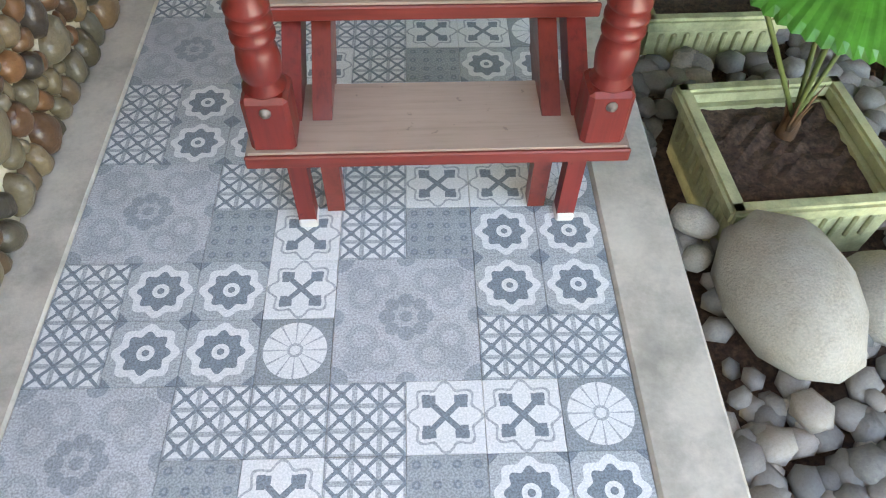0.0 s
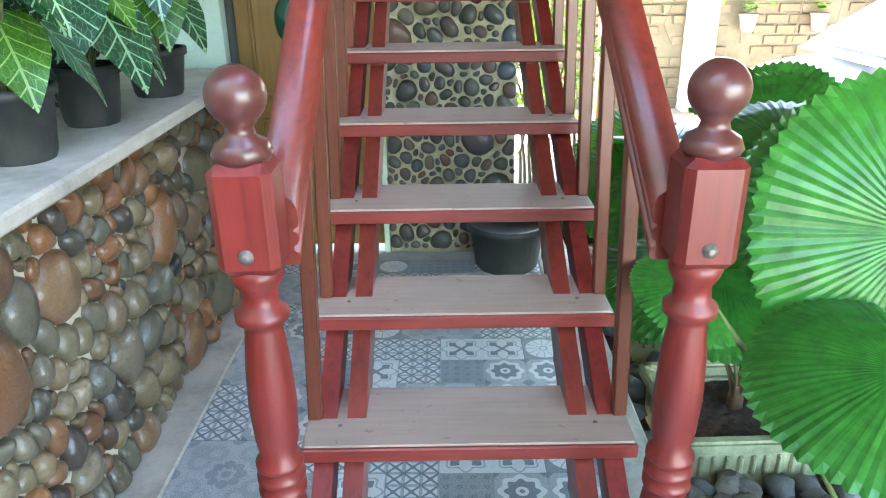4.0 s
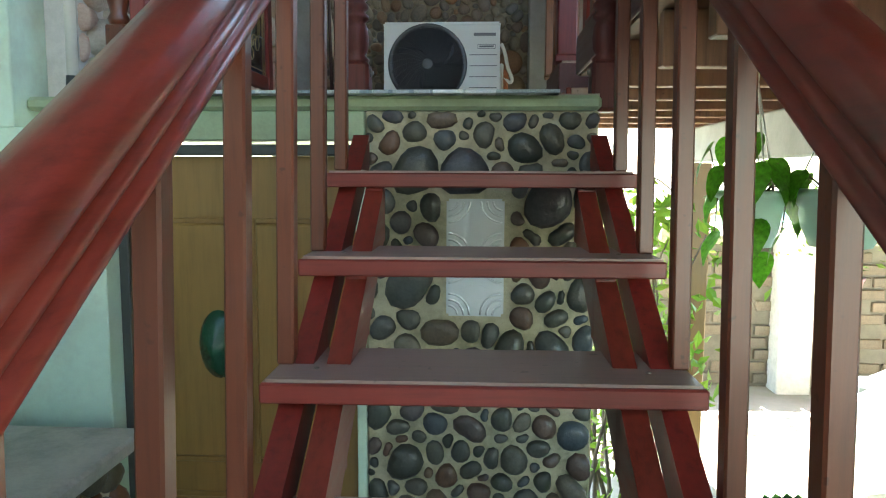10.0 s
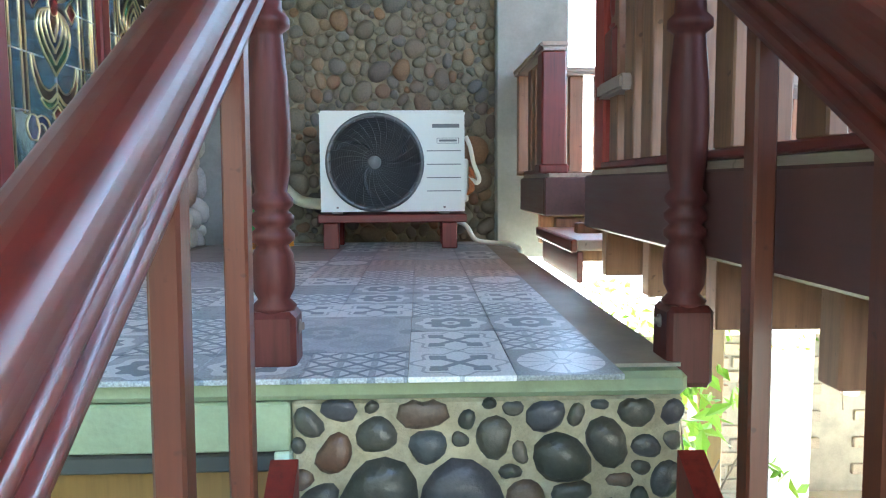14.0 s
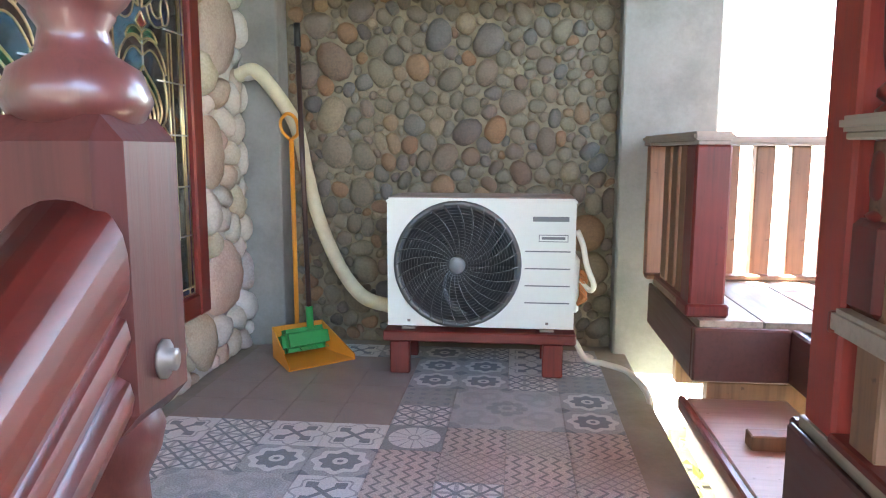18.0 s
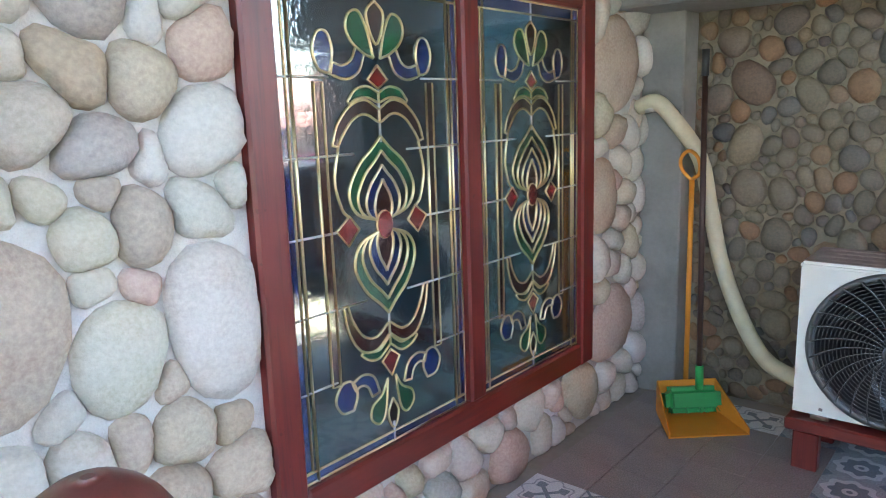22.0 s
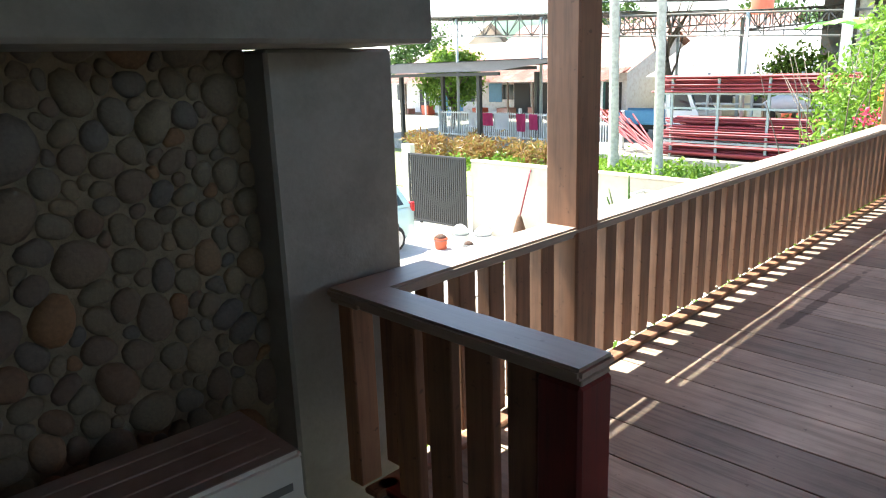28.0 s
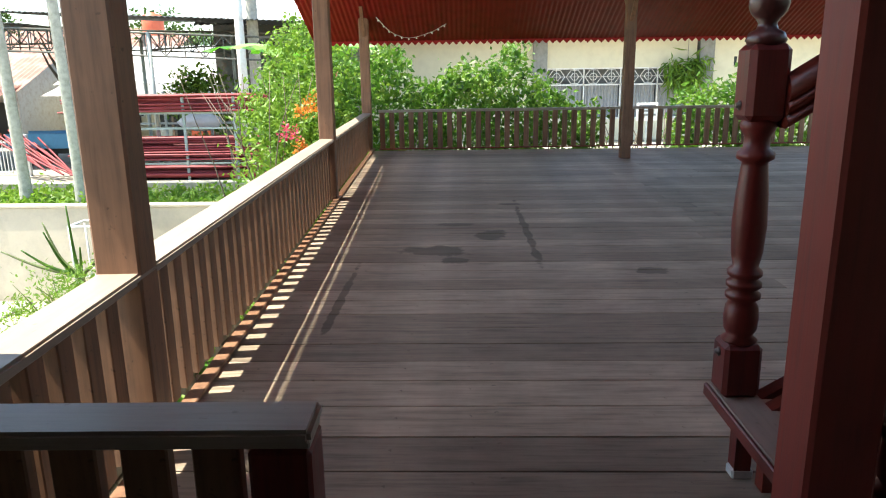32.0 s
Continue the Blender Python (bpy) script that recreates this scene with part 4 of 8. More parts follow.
        for (o, q), mat in zip(zip(shapes, shapes[1:]), (M_GLASSG, M_GLASSD, M_GLASSB)):
            piece(o + q[::-1], mat, True, False)
        piece([(0, m0 + s * 0.012)] + shapes[3], M_GLASSN, True, False)
    piece(leaf_outline((0, -0.03), 0.028, 0.037), M_GLASSR, False, True, 0.005)
    piece([(0.094, -0.030), (0.126, 0.008), (0.172, -0.026), (0.134, -0.070)], M_GLASSR)
    # foot
    band([(0.0, -0.337), (0.055, -0.372), (0.110, -0.360), (0.150, -0.30), (0.166, -0.225)], [(0.0, -0.303), (0.050, -0.335), (0.098, -0.322), (0.134, -0.272), (0.150, -0.226)], M_GLASSN)
    band([(0.0, -0.368), (0.045, -0.398), (0.085, -0.392), (0.112, -0.372)], [(0.0, -0.342), (0.042, -0.374), (0.080, -0.372), (0.104, -0.366)], M_GLASSG)
    piece([(0, -0.385), (0.034, -0.412), (0, -0.462), (-0.034, -0.412)], M_GLASSR, False)
    piece(curve([(0.150, -0.515), (0.134, -0.475), (0.150, -0.435), (0.186, -0.432), (0.210, -0.470), (0.190, -0.510), (0.150, -0.515)])[:-1], M_GLASSB)
    band([(0.050, -0.495), (0.070, -0.445), (0.110, -0.428), (0.150, -0.440)], [(0.080, -0.500), (0.094, -0.468), (0.118, -0.456), (0.140, -0.464)], M_GLASSB)
    piece(curve([(0.016, -0.465), (0.040, -0.505), (0.080, -0.530), (0.086, -0.566), (0.056, -0.588), (0.030, -0.560), (0.016, -0.465)])[:-1], M_GLASSG)
    piece(curve([(0, -0.53), (0.020, -0.568), (0.014, -0.602), (0, -0.618), (-0.014, -0.602), (-0.020, -0.568), (0, -0.53)])[:-1], M_GLASSN, False)

glass_light(WY0 + fw, 4.905, 1.0)
glass_light(4.985, WY1 - fw, 0.95)

# ---- turned grille post, board and downpipe at the near corner of the house ----
gp = thing("turned_post", (-1.335, 3.36, 2.162), "dark turned wooden post at the corner of the landing", "post")
part("foot_block", box(-0.035, 0.035, -0.035, 0.035, 0.05, 0.29, 0.006), M_BAL, gp)
part("turned_shaft", lathe([(0.03, 0.29), (0.036, 0.31), (0.026, 0.33), (0.036, 0.37), (0.036, 0.40), (0.027, 0.43), (0.034, 0.47), (0.038, 0.53), (0.030, 0.58), (0.038, 0.60), (0.030, 0.63), (0.036, 0.75), (0.034, 0.95), (0.028, 1.1), (0.036, 1.15)], 18), M_BAL, gp)
part("head_block", box(-0.035, 0.035, -0.035, 0.035, 1.15, 2.18, 0.006), M_BAL, gp)
part("board", box(0.045, 0.10, -0.02, 0.03, 0.056, 2.18, 0.005), M_RED, gp, "red wooden jamb board beside the post")
dp = thing("downpipe", (0, 0, 0), "white plastic downpipe with a black elbow on the mint wall", "pipe")
part("pipe", tube([(-1.405, 3.185, 2.24), (-1.405, 3.185, 4.3)], 0.018, 10), M_PVC, dp)
part("elbow", tube(spline([(-1.405, 3.185, 2.26), (-1.405, 3.185, 2.19), (-1.38, 3.185, 2.165), (-1.34, 3.185, 2.165)], 5), 0.021, 10), M_DARK, dp)
part("outlet", tube([(-1.35, 3.185, 2.165), (-1.26, 3.185, 2.168)], 0.019, 10), M_PVC, dp)

# ---- ochre door under the landing ----
door = thing("door_1", (0, 0, 0), "ochre panelled wooden door under the landing", "door", kind="structure")
M_FRAMED = painted("dark_jamb", (0.05, 0.055, 0.05), 0.6, 0.2, 5, 0.1)
part("door_frame", box(-1.335, -1.300, 3.285, 3.37, 0.0, 2.048, 0.004), M_FRAMED, door)
part("door_frame", box(-1.300, -0.505, 3.285, 3.37, 2.012, 2.048, 0.004), M_FRAMED, door)
leaf = part("door_leaf", box(-1.298, -0.515, 3.33, 3.365, 0.01, 2.010, 0.003), M_OCHRE, door)
for x0, x1 in ((-1.20, -0.955), (-0.87, -0.62)):
    for z0, z1 in ((0.15, 0.80), (0.95, 1.78)):
        bm = box(x0, x1, 3.318, 3.332, z0, z1, 0.012)
        part("raised_panel", bm, M_OCHRE, leaf)
        part("moulding", boxes((x0 - 0.02, x0, 3.321, 3.333, z0 - 0.02, z1 + 0.02), (x1, x1 + 0.02, 3.321, 3.333, z0 - 0.02, z1 + 0.02), (x0, x1, 3.321, 3.333, z0 - 0.02, z0), (x0, x1, 3.321, 3.333, z1, z1 + 0.02)), M_OCHRE, leaf)
mask = lathe([(0.004, 0.055), (0.03, 0.05), (0.055, 0.035), (0.072, 0.012), (0.075, 0.0)][::-1], 24)
for v in mask.verts:
    x, y, z = v.co
    h = 0
    for cx, cy, r, a in ((0, 0.0, 0.018, 0.022), (-0.025, 0.03, 0.014, -0.012), (0.025, 0.03, 0.014, -0.012), (0, -0.03, 0.02, 0.010)):
        h += a * math.exp(-((x - cx) ** 2 + (y - cy) ** 2) / r ** 2)
    v.co = (x, y * 1.7, z + h)
mask.transform(pose(-1.005, 3.331, 1.36, 90, 0, 0))
tagged(part("mask", mask, painted("mask_green", (0.015, 0.07, 0.035), 0.25, 0.4, 18, 0.1)), "glossy dark green carved mask hanging on the ochre door", "mask")

# ---- garden beside the stairs ----
# unseen slab added to keep direct sun off the stairs and path
slab("house_eave", (-4.6, 0.61, -1.3, 4.6, 4.95, 5.03), M_CEIL, "unseen roof slab added above the stairs to block the sun", 0, "roof")
# two unseen walls, added to hold light back from deck, stairs and landing
slab("wall_deck_end", (0.36, 9.0, -1.6, -1.48, DECK + 0.006, 4.9), M_BLOCKER, "unseen plain dark wall added to cut the light from the far end of the deck", 0, "wall")
slab("wall_south", (-4.6, 0.62, -2.75, -2.6, -0.1, 4.949), M_BLOCKER, "unseen plain dark wall added behind the start to cut the light on the stairs", 0, "wall")
slab("house_wall", (-4.6, -4.4, -2.6, 3.19, -0.1, 4.949), M_MINT, "plain green house wall behind the potted plants", 0, "wall")

def leafy(name, col, rough=0.38, trans=0.35, vary=0.35, veins=None, stripes=0.0):
    """Leaf surface; veins: pale colour of a heart leaf's veins, stripes: pleats of a fan leaf."""
    n = Nodes(name, rough)
    v = n.coords("Object")
    c = n.ramp(n.noise(v, 6, 3), [(0.3, scaled(col, 1 - vary)), (0.7, scaled(col, 1 + vary))])
    c = n.mix(1.0, c, n.ramp(n.random(), [(0, (0.7, 0.72, 0.7)), (1, (1, 1, 0.95))]), "MULTIPLY")
    if veins or stripes:
        uv = n.t.nodes.new("ShaderNodeUVMap").outputs[0]
        sep = n.t.nodes.new("ShaderNodeSeparateXYZ")
        n.link(uv, sep.inputs[0])
    if veins:
        ax = n.math("ABSOLUTE", sep.outputs[0])
        rib = n.math("LESS_THAN", ax, 0.03)
        f = n.math("SUBTRACT", n.math("MULTIPLY", n.math("SUBTRACT", sep.outputs[1], n.math("MULTIPLY", ax, 0.55)), 5.0), n.math("MULTIPLY", n.math("MULTIPLY", ax, ax), -0.9))
        side = n.math("LESS_THAN", n.math("ABSOLUTE", n.math("SUBTRACT", n.math("FRACT", f), 0.5)), 0.055)
        net = n.add("ShaderNodeTexVoronoi", Scale=9.0)
        net.feature = "DISTANCE_TO_EDGE"
        n.link(uv, net.inputs["Vector"])
        fine = n.math("MULTIPLY", n.math("LESS_THAN", net.outputs["Distance"], 0.022), 0.45)
        c = n.mix(n.math("MAXIMUM", n.math("MAXIMUM", rib, side), fine), c, veins)
    n.colour(c)
    if stripes:
        n.bump(n.math("SINE", n.math("MULTIPLY", sep.outputs[0], stripes)), 0.14, 0.004)
    n.b.inputs["Subsurface Weight"].default_value = 0.0
    tr = n.add("ShaderNodeBsdfTranslucent")
    n.link(c, tr.inputs["Color"])
    mx = n.add("ShaderNodeMixShader")
    mx.inputs[0].default_value = trans
    n.link(n.b.outputs[0], mx.inputs[1])
    n.link(tr.outputs[0], mx.inputs[2])
    n.link(mx.outputs[0], n.t.nodes["Material Output"].inputs["Surface"])
    return n.m


M_FANLEAF = leafy("fan_leaf", (0.045, 0.21, 0.03), 0.3, 0.35, stripes=330)
M_VEINLEAF = leafy("veined_leaf", (0.016, 0.09, 0.03), 0.32, 0.2, veins=(0.34, 0.55, 0.32))
M_YOUNG = leafy("young_leaf", (0.07, 0.22, 0.02), 0.35, 0.3, veins=(0.30, 0.48, 0.16))
M_POTHOS = leafy("pothos_leaf", (0.10, 0.30, 0.02), 0.35, 0.55, vary=0.4)
M_STEM = painted("plant_stem", (0.10, 0.13, 0.035), 0.6, 0.4, 10, 0.2)
M_FIBRE = painted("brown_fibre", (0.13, 0.065, 0.03), 0.8, 0.5, 20, 0.5)
M_SOIL = painted("soil", (0.085, 0.048, 0.034), 0.95, 0.8, 55, 1.0, (0.20, 0.13, 0.085))
M_POTC = painted("mossy_planter", (0.42, 0.43, 0.24), 0.8, 0.35, 9, 0.4, (0.10, 0.13, 0.06))
M_POTB = painted("black_pot", (0.03, 0.034, 0.033), 0.45, 0.4, 6, 0.1, (0.07, 0.07, 0.06))
M_POTG = painted("pale_green_pot", (0.46, 0.66, 0.55), 0.5, 0.1, 4, 0.05)
M_PINK = painted("pink_pot", (0.52, 0.33, 0.36), 0.6, 0.15, 6, 0.1)
M_PEBBLE = stony("pebble", [(0, (0.16, 0.17, 0.17)), (0.4, (0.30, 0.29, 0.27)), (0.7, (0.22, 0.21, 0.20)), (1, (0.42, 0.39, 0.35))], 0.7)
M_BOULDER = stony("boulder", [(0, (0.40, 0.39, 0.35)), (1, (0.40, 0.39, 0.35))], 0.85, bump=0.6, scale=30)
M_BRICK = stony("brick", [(0, (0.23, 0.195, 0.15)), (0.5, (0.28, 0.235, 0.18)), (1, (0.20, 0.18, 0.15))], 0.85)


def leaf_mesh(name, outline, mat, bend=0.15, fold=0.12, wave=0.0, seed=0):
    """A leaf from a half outline (u, v): u half width at v along it; folded at the rib and bent down."""
    bm = bmesh.new()
    lay = bm.loops.layers.uv.new("UVMap")
    r = random.Random(seed)
    cols = (-1, -0.5, 0, 0.5, 1)
    rows = []
    for u, v in outline:
        z0 = -bend * v * v
        rows.append([(bm.verts.new((s * u, v, z0 + fold * abs(s * u) + (wave * math.sin(9 * v + 2 * s) * abs(s)) - 0.5 * fold * (s * u) ** 2 * 4)), (s * u * 2.0, v)) for s in cols])
    for a, b in zip(rows, rows[1:]):
        for i in range(len(cols) - 1):
            q = (a[i], a[i + 1], b[i + 1], b[i])
            f = bm.faces.new([w[0] for w in q])
            f.smooth = True
            for l, w in zip(f.loops, q):
                l[lay].uv = w[1]
    me = bpy.data.meshes.new(name)
    bmesh.ops.remove_doubles(bm, verts=bm.verts[:], dist=0.0005)
    bm.to_mesh(me)
    bm.free()
    me.materials.append(mat)
    return me


HEART = [(0.20, -0.20), (0.32, -0.15), (0.40, -0.04), (0.43, 0.08), (0.41, 0.24), (0.35, 0.42), (0.27, 0.58), (0.18, 0.74), (0.09, 0.88), (0.0, 1.0)]

def fan_mesh(name, span, pleats, mat, cup=0.15, seed=0):
    """A round pleated palm leaf of radius 1 with a toothed edge, stalk at the origin, pointing along y."""
    bm = bmesh.new()
    lay = bm.loops.layers.uv.new("UVMap")
    r = random.Random(seed)
    n = pleats * 2
    rads = (0.02, 0.25, 0.5, 0.75, 0.92, 1.0)
    rows = []
    for q, rad in enumerate(rads):
        row = []
        for i in range(n + 1):
            a = radians(-span / 2 + span * i / n) + math.pi / 2
            pl = (0.0035 if i % 2 else -0.0035) * rad
            rr = rad * (1.0 if q < 5 else (1.012 if i % 2 else 0.972)) * (1 - 0.10 * abs(i / n - 0.5))
            droop = -cup * rad ** 2.2 + 0.04 * rad * math.sin(3 * a + seed)
            row.append((bm.verts.new((rr * math.cos(a), rr * math.sin(a), pl + droop)), (i / n, rad)))
        rows.append(row)
    for a, b in zip(rows, rows[1:]):
        for i in range(n):
            q = (a[i], a[i + 1], b[i + 1], b[i])
            f = bm.faces.new([w[0] for w in q])
            for l, w in zip(f.loops, q):
                l[lay].uv = w[1]
    me = bpy.data.meshes.new(name)
    bm.to_mesh(me)
    bm.free()
    me.materials.append(mat)
    return me


def aim(at, direction, up=(0, 0, 1), scale=1.0, spin=0.0):
    """Pose with local y along direction and local z near up."""
    y = Vector(direction).normalized()
    z = (Vector(up) - y * Vector(up).dot(y)).normalized()
    x = y.cross(z)
    m = Matrix((x, y, z)).transposed().to_4x4()
    return Matrix.Translation(at) @ m @ Matrix.Rotation(spin, 4, "Y") @ Matrix.Diagonal((scale, scale, scale, 1))


def planter(at, w, h, rz, label):
    """A square cast planter with a ribbed band, thick rim and soil."""
    p = thing("planter", at, label, "planter", "square planters in the garden", rz=rz)
    bm = bmesh.new()
    wb = w * 0.86
    for sx, sy in ((1, 0), (-1, 0), (0, 1), (0, -1)):
        t = 0.03
        pts = [(-wb / 2, 0), (wb / 2, 0), (w / 2 - 0.02, h - 0.06), (-w / 2 + 0.02, h - 0.06)]
        side = prism(pts, t, "y")
        d0 = Matrix.Translation((0, -wb / 2, 0))
        side.transform(Matrix.Rotation(math.atan2(sy, sx), 4, "Z") @ Matrix.Rotation(radians(90), 4, "Z") @ Matrix.Translation((0, -wb / 2 - 0.015, 0)))
        add(bm, side)
    part("body", bm, M_POTC, p)
    rim = bmesh.new()
    for i in range(4):
        b = box(-w / 2 - 0.012, w / 2 + 0.012, -w / 2 - 0.012, -w / 2 + 0.042, h - 0.06, h, 0.012, 2)
        b.transform(Matrix.Rotation(i * math.pi / 2, 4, "Z"))
        add(rim, b)
    part("rim", rim, M_POTC, p, "pale mossy rim")
    for i in range(4):
        for k in range(9):
            x = -w * 0.36 + k * w * 0.09
            b = box(x - 0.011, x + 0.011, -w / 2 + 0.012, -w / 2 + 0.034, h * 0.42, h - 0.085, 0.006)
            b.transform(Matrix.Rotation(i * math.pi / 2, 4, "Z"))
            part("rib", b, M_POTC, p)
    soil = bmesh.new()
    bmesh.ops.create_grid(soil, x_segments=14, y_segments=14, size=w / 2 - 0.035)
    r = random.Random(int(at[0] * 100))
    for v in soil.verts:
        v.co.z = h - 0.075 + r.uniform(-0.008, 0.012)
    part("soil", soil, M_SOIL, p)
    part("base", box(-wb / 2 + 0.01, wb / 2 - 0.01, -wb / 2 + 0.01, wb / 2 - 0.01, 0.0, 0.03, 0), M_POTC, p)
    return p


FAN = [fan_mesh("fan", 310, 52, M_FANLEAF, 0.16, 1), fan_mesh("fan", 260, 44, M_FANLEAF, 0.24, 2), fan_mesh("fan", 190, 34, M_FANLEAF, 0.15, 3)]

def fan_palm(base, leaves, label):
    """Leaves: (hub position, direction of the blade, normal, radius, mesh number)."""
    p = thing("fan_palm", base, label, "palm plant")
    b = Vector(base)
    r = random.Random(int(base[1] * 50))
    part("trunk", tube([(0, 0, -0.03), (0.005, 0.01, 0.06), (0.0, 0.02, 0.12)], [0.035, 0.03, 0.018], 9), M_FIBRE, p)
    for i in range(6):
        a = r.uniform(0, 6.28)
        part("dry_sheath", tube([(0.015 * math.cos(a), 0.015 * math.sin(a), 0.04), (0.04 * math.cos(a), 0.04 * math.sin(a), 0.13), (0.07 * math.cos(a), 0.07 * math.sin(a), 0.20)], [0.007, 0.005, 0.001], 5), M_FIBRE, p)
    for hub, d, nrm, rad, k in leaves:
        hub = Vector(hub)
        mid = b.lerp(hub, 0.5) + Vector((0, 0, 0.08))
        part("stalk", tube(spline([(0, 0, 0.08), mid - b, hub - b], 5), 0.008, 6), M_STEM, p)
        o = new("leaf", FAN[k])
        o.parent = p
        o.matrix_world = aim(hub, d, nrm, rad)
    return p


planter((1.06, 0.67, -0.28), 0.56, 0.325, 4, "square mossy concrete planter with ribbed sides and dark soil")
planter((1.02, 1.62, -0.28), 0.56, 0.30, 2, "square mossy concrete planter behind the first one")
planter((1.08, 2.55, -0.28), 0.56, 0.30, -3, "square mossy concrete planter near the stair wall")
fan_palm((1.10, 0.76, -0.04), [((1.02, 0.78, 1.06), (-0.5, 0.1, 0.5), (-0.35, -0.7, 0.6), 0.41, 0), ((0.84, 0.46, 0.88), (-0.8, -0.3, -0.12), (-0.15, -0.3, 0.95), 0.32, 1),
                               ((0.46, 0.66, 0.98), (-0.9, -0.3, 0.0), (-0.1, -0.45, 0.85), 0.16, 2), ((1.02, 1.0, 0.98), (-0.2, 0.3, 0.85), (-0.2, -0.9, 0.35), 0.33, 1), ((1.25, 0.85, 0.66), (0.3, -0.3, 0.1), (-0.2, -0.4, 0.9), 0.36, 0)], "fan palm with broad pleated green leaves in the mossy planter")
fan_palm((1.06, 1.66, -0.04), [((1.20, 1.50, 0.92), (0.5, -0.5, 0.35), (-0.4, -0.7, 0.6), 0.46, 0), ((0.90, 1.60, 0.60), (-0.55, -0.5, -0.2), (-0.3, -0.5, 0.8), 0.40, 1),
                               ((1.25, 1.95, 0.95), (0.5, 0.5, 0.3), (-0.4, -0.7, 0.6), 0.45, 1), ((0.80, 1.85, 0.50), (-0.5, 0.5, -0.1), (-0.5, -0.4, 0.8), 0.36, 2)], "dense fan palm with overlapping dark green leaves")
fan_palm((1.10, 2.58, -0.04), [((1.05, 2.45, 0.80), (-0.1, -0.7, 0.2), (-0.3, -0.6, 0.7), 0.44, 0), ((0.80, 2.60, 0.62), (-0.8, 0.0, 0.0), (-0.4, -0.5, 0.8), 0.36, 1),
                               ((1.45, 2.60, 0.85), (0.8, 0.0, 0.3), (-0.3, -0.7, 0.6), 0.45, 1), ((1.08, 2.92, 0.70), (0.1, 0.8, 0.2), (-0.3, -0.6, 0.8), 0.38, 2)], "fan palm spreading behind the stairs")
fan_palm((1.75, 1.25, -0.37), [((1.72, 1.10, 0.63), (0.1, -0.8, 0.2), (-0.4, -0.5, 0.8), 0.41, 0), ((1.60, 1.35, 0.83), (-0.3, 0.4, 0.6), (-0.6, -0.6, 0.5), 0.41, 0), ((2.0, 1.35, 0.68), (0.8, 0.2, 0.2), (-0.2, -0.6, 0.8), 0.41, 1)], "large fan palm with glossy round leaves among the pebbles")

fan_palm((1.30, 1.95, -0.34), [((1.05, 1.75, 0.72), (-0.45, -0.6, 0.25), (-0.4, -0.6, 0.7), 0.41, 0), ((1.42, 1.85, 0.83), (0.5, -0.4, 0.3), (-0.3, -0.7, 0.6), 0.41, 0), ((1.02, 2.15, 0.66), (-0.7, 0.2, 0.15), (-0.5, -0.5, 0.7), 0.42, 1)], "tall fan palm with glossy leaves close to the stairs")
fan_palm((1.32, 2.85, -0.34), [((1.08, 2.70, 0.80), (-0.4, -0.6, 0.3), (-0.4, -0.6, 0.7), 0.41, 0), ((1.50, 2.80, 0.86), (0.6, -0.3, 0.2), (-0.2, -0.7, 0.6), 0.41, 0), ((0.98, 3.05, 0.68), (-0.7, 0.1, 0.1), (-0.5, -0.4, 0.7), 0.38, 1)], "fan palm with broad leaves below the hanging pots")


def pebble(r, seg=8):
    """A rounded stone of about unit size."""
    bm = bmesh.new()
    bmesh.ops.create_icosphere(bm, subdivisions=2 if seg > 8 else 1, radius=1.0)
    s = r.uniform(0, 50)
    for v in bm.verts:
        v.co *= 1 + 0.16 * noise.noise(v.co * 1.3 + Vector((s, s, s)))
    for f in bm.faces:
        f.smooth = True
    return bm


fan_palm((1.50, 2.20, -0.22), [((1.40, 2.05, 0.62), (-0.3, -0.7, 0.1), (-0.3, -0.5, 0.8), 0.44, 0), ((1.75, 2.25, 0.72), (0.6, -0.3, 0.1), (-0.2, -0.6, 0.8), 0.46, 0), ((1.35, 2.45, 0.50), (-0.6, 0.3, 0.0), (-0.4, -0.4, 0.8), 0.40, 1)], "broad fan palm among the pebbles behind the stairs")
fan_palm((1.45, 3.20, -0.22), [((1.30, 3.05, 0.55), (-0.4, -0.6, 0.1), (-0.3, -0.5, 0.8), 0.42, 0), ((1.70, 3.15, 0.66), (0.6, -0.2, 0.15), (-0.2, -0.6, 0.8), 0.46, 0), ((1.25, 3.40, 0.42), (-0.7, 0.1, 0.0), (-0.4, -0.4, 0.8), 0.36, 1), ((1.05, 3.0, 0.35), (-0.5, -0.5, -0.1), (-0.3, -0.5, 0.8), 0.32, 1)], "low fan palm with dark leaves near the parked car")
rp = random.Random(21)
slab("pebble_bed", (0.628, 3.6, -2.5, 3.9, -0.32, -0.24), M_SOIL, "sunken bed of dark soil under the garden pebbles", 0, "bed")
boulder = pebble(rp, 12)
boulder.transform(pose(0.92, 0.15, -0.05, 0, 8, 8) @ Matrix.Diagonal((0.175, 0.285, 0.185, 1)))
tagged(part("boulder", boulder, M_BOULDER), "large smooth pale boulder beside the cement strip", "boulder")
for x, y, z, a, b, c, rz in ((1.25, 0.17, -0.12, 0.15, 0.17, 0.12, 10), (0.72, 0.42, -0.06, 0.08, 0.05, 0.05, -30), (0.73, 0.34, -0.14, 0.05, 0.045, 0.045, 20)):
    bm = pebble(rp, 12)
    bm.transform(pose(x, y, z, 0, 0, rz) @ Matrix.Diagonal((a, b, c, 1)))
    tagged(part("boulder", bm, M_BOULDER), "rounded grey garden stone beside the planter", "boulder", "loose garden stones")
shapes = []
for i in range(6):
    me = bpy.data.meshes.new("pebble")
    b = pebble(rp)
    b.to_mesh(me)
    b.free()
    me.materials.append(M_PEBBLE)
    shapes.append(me)
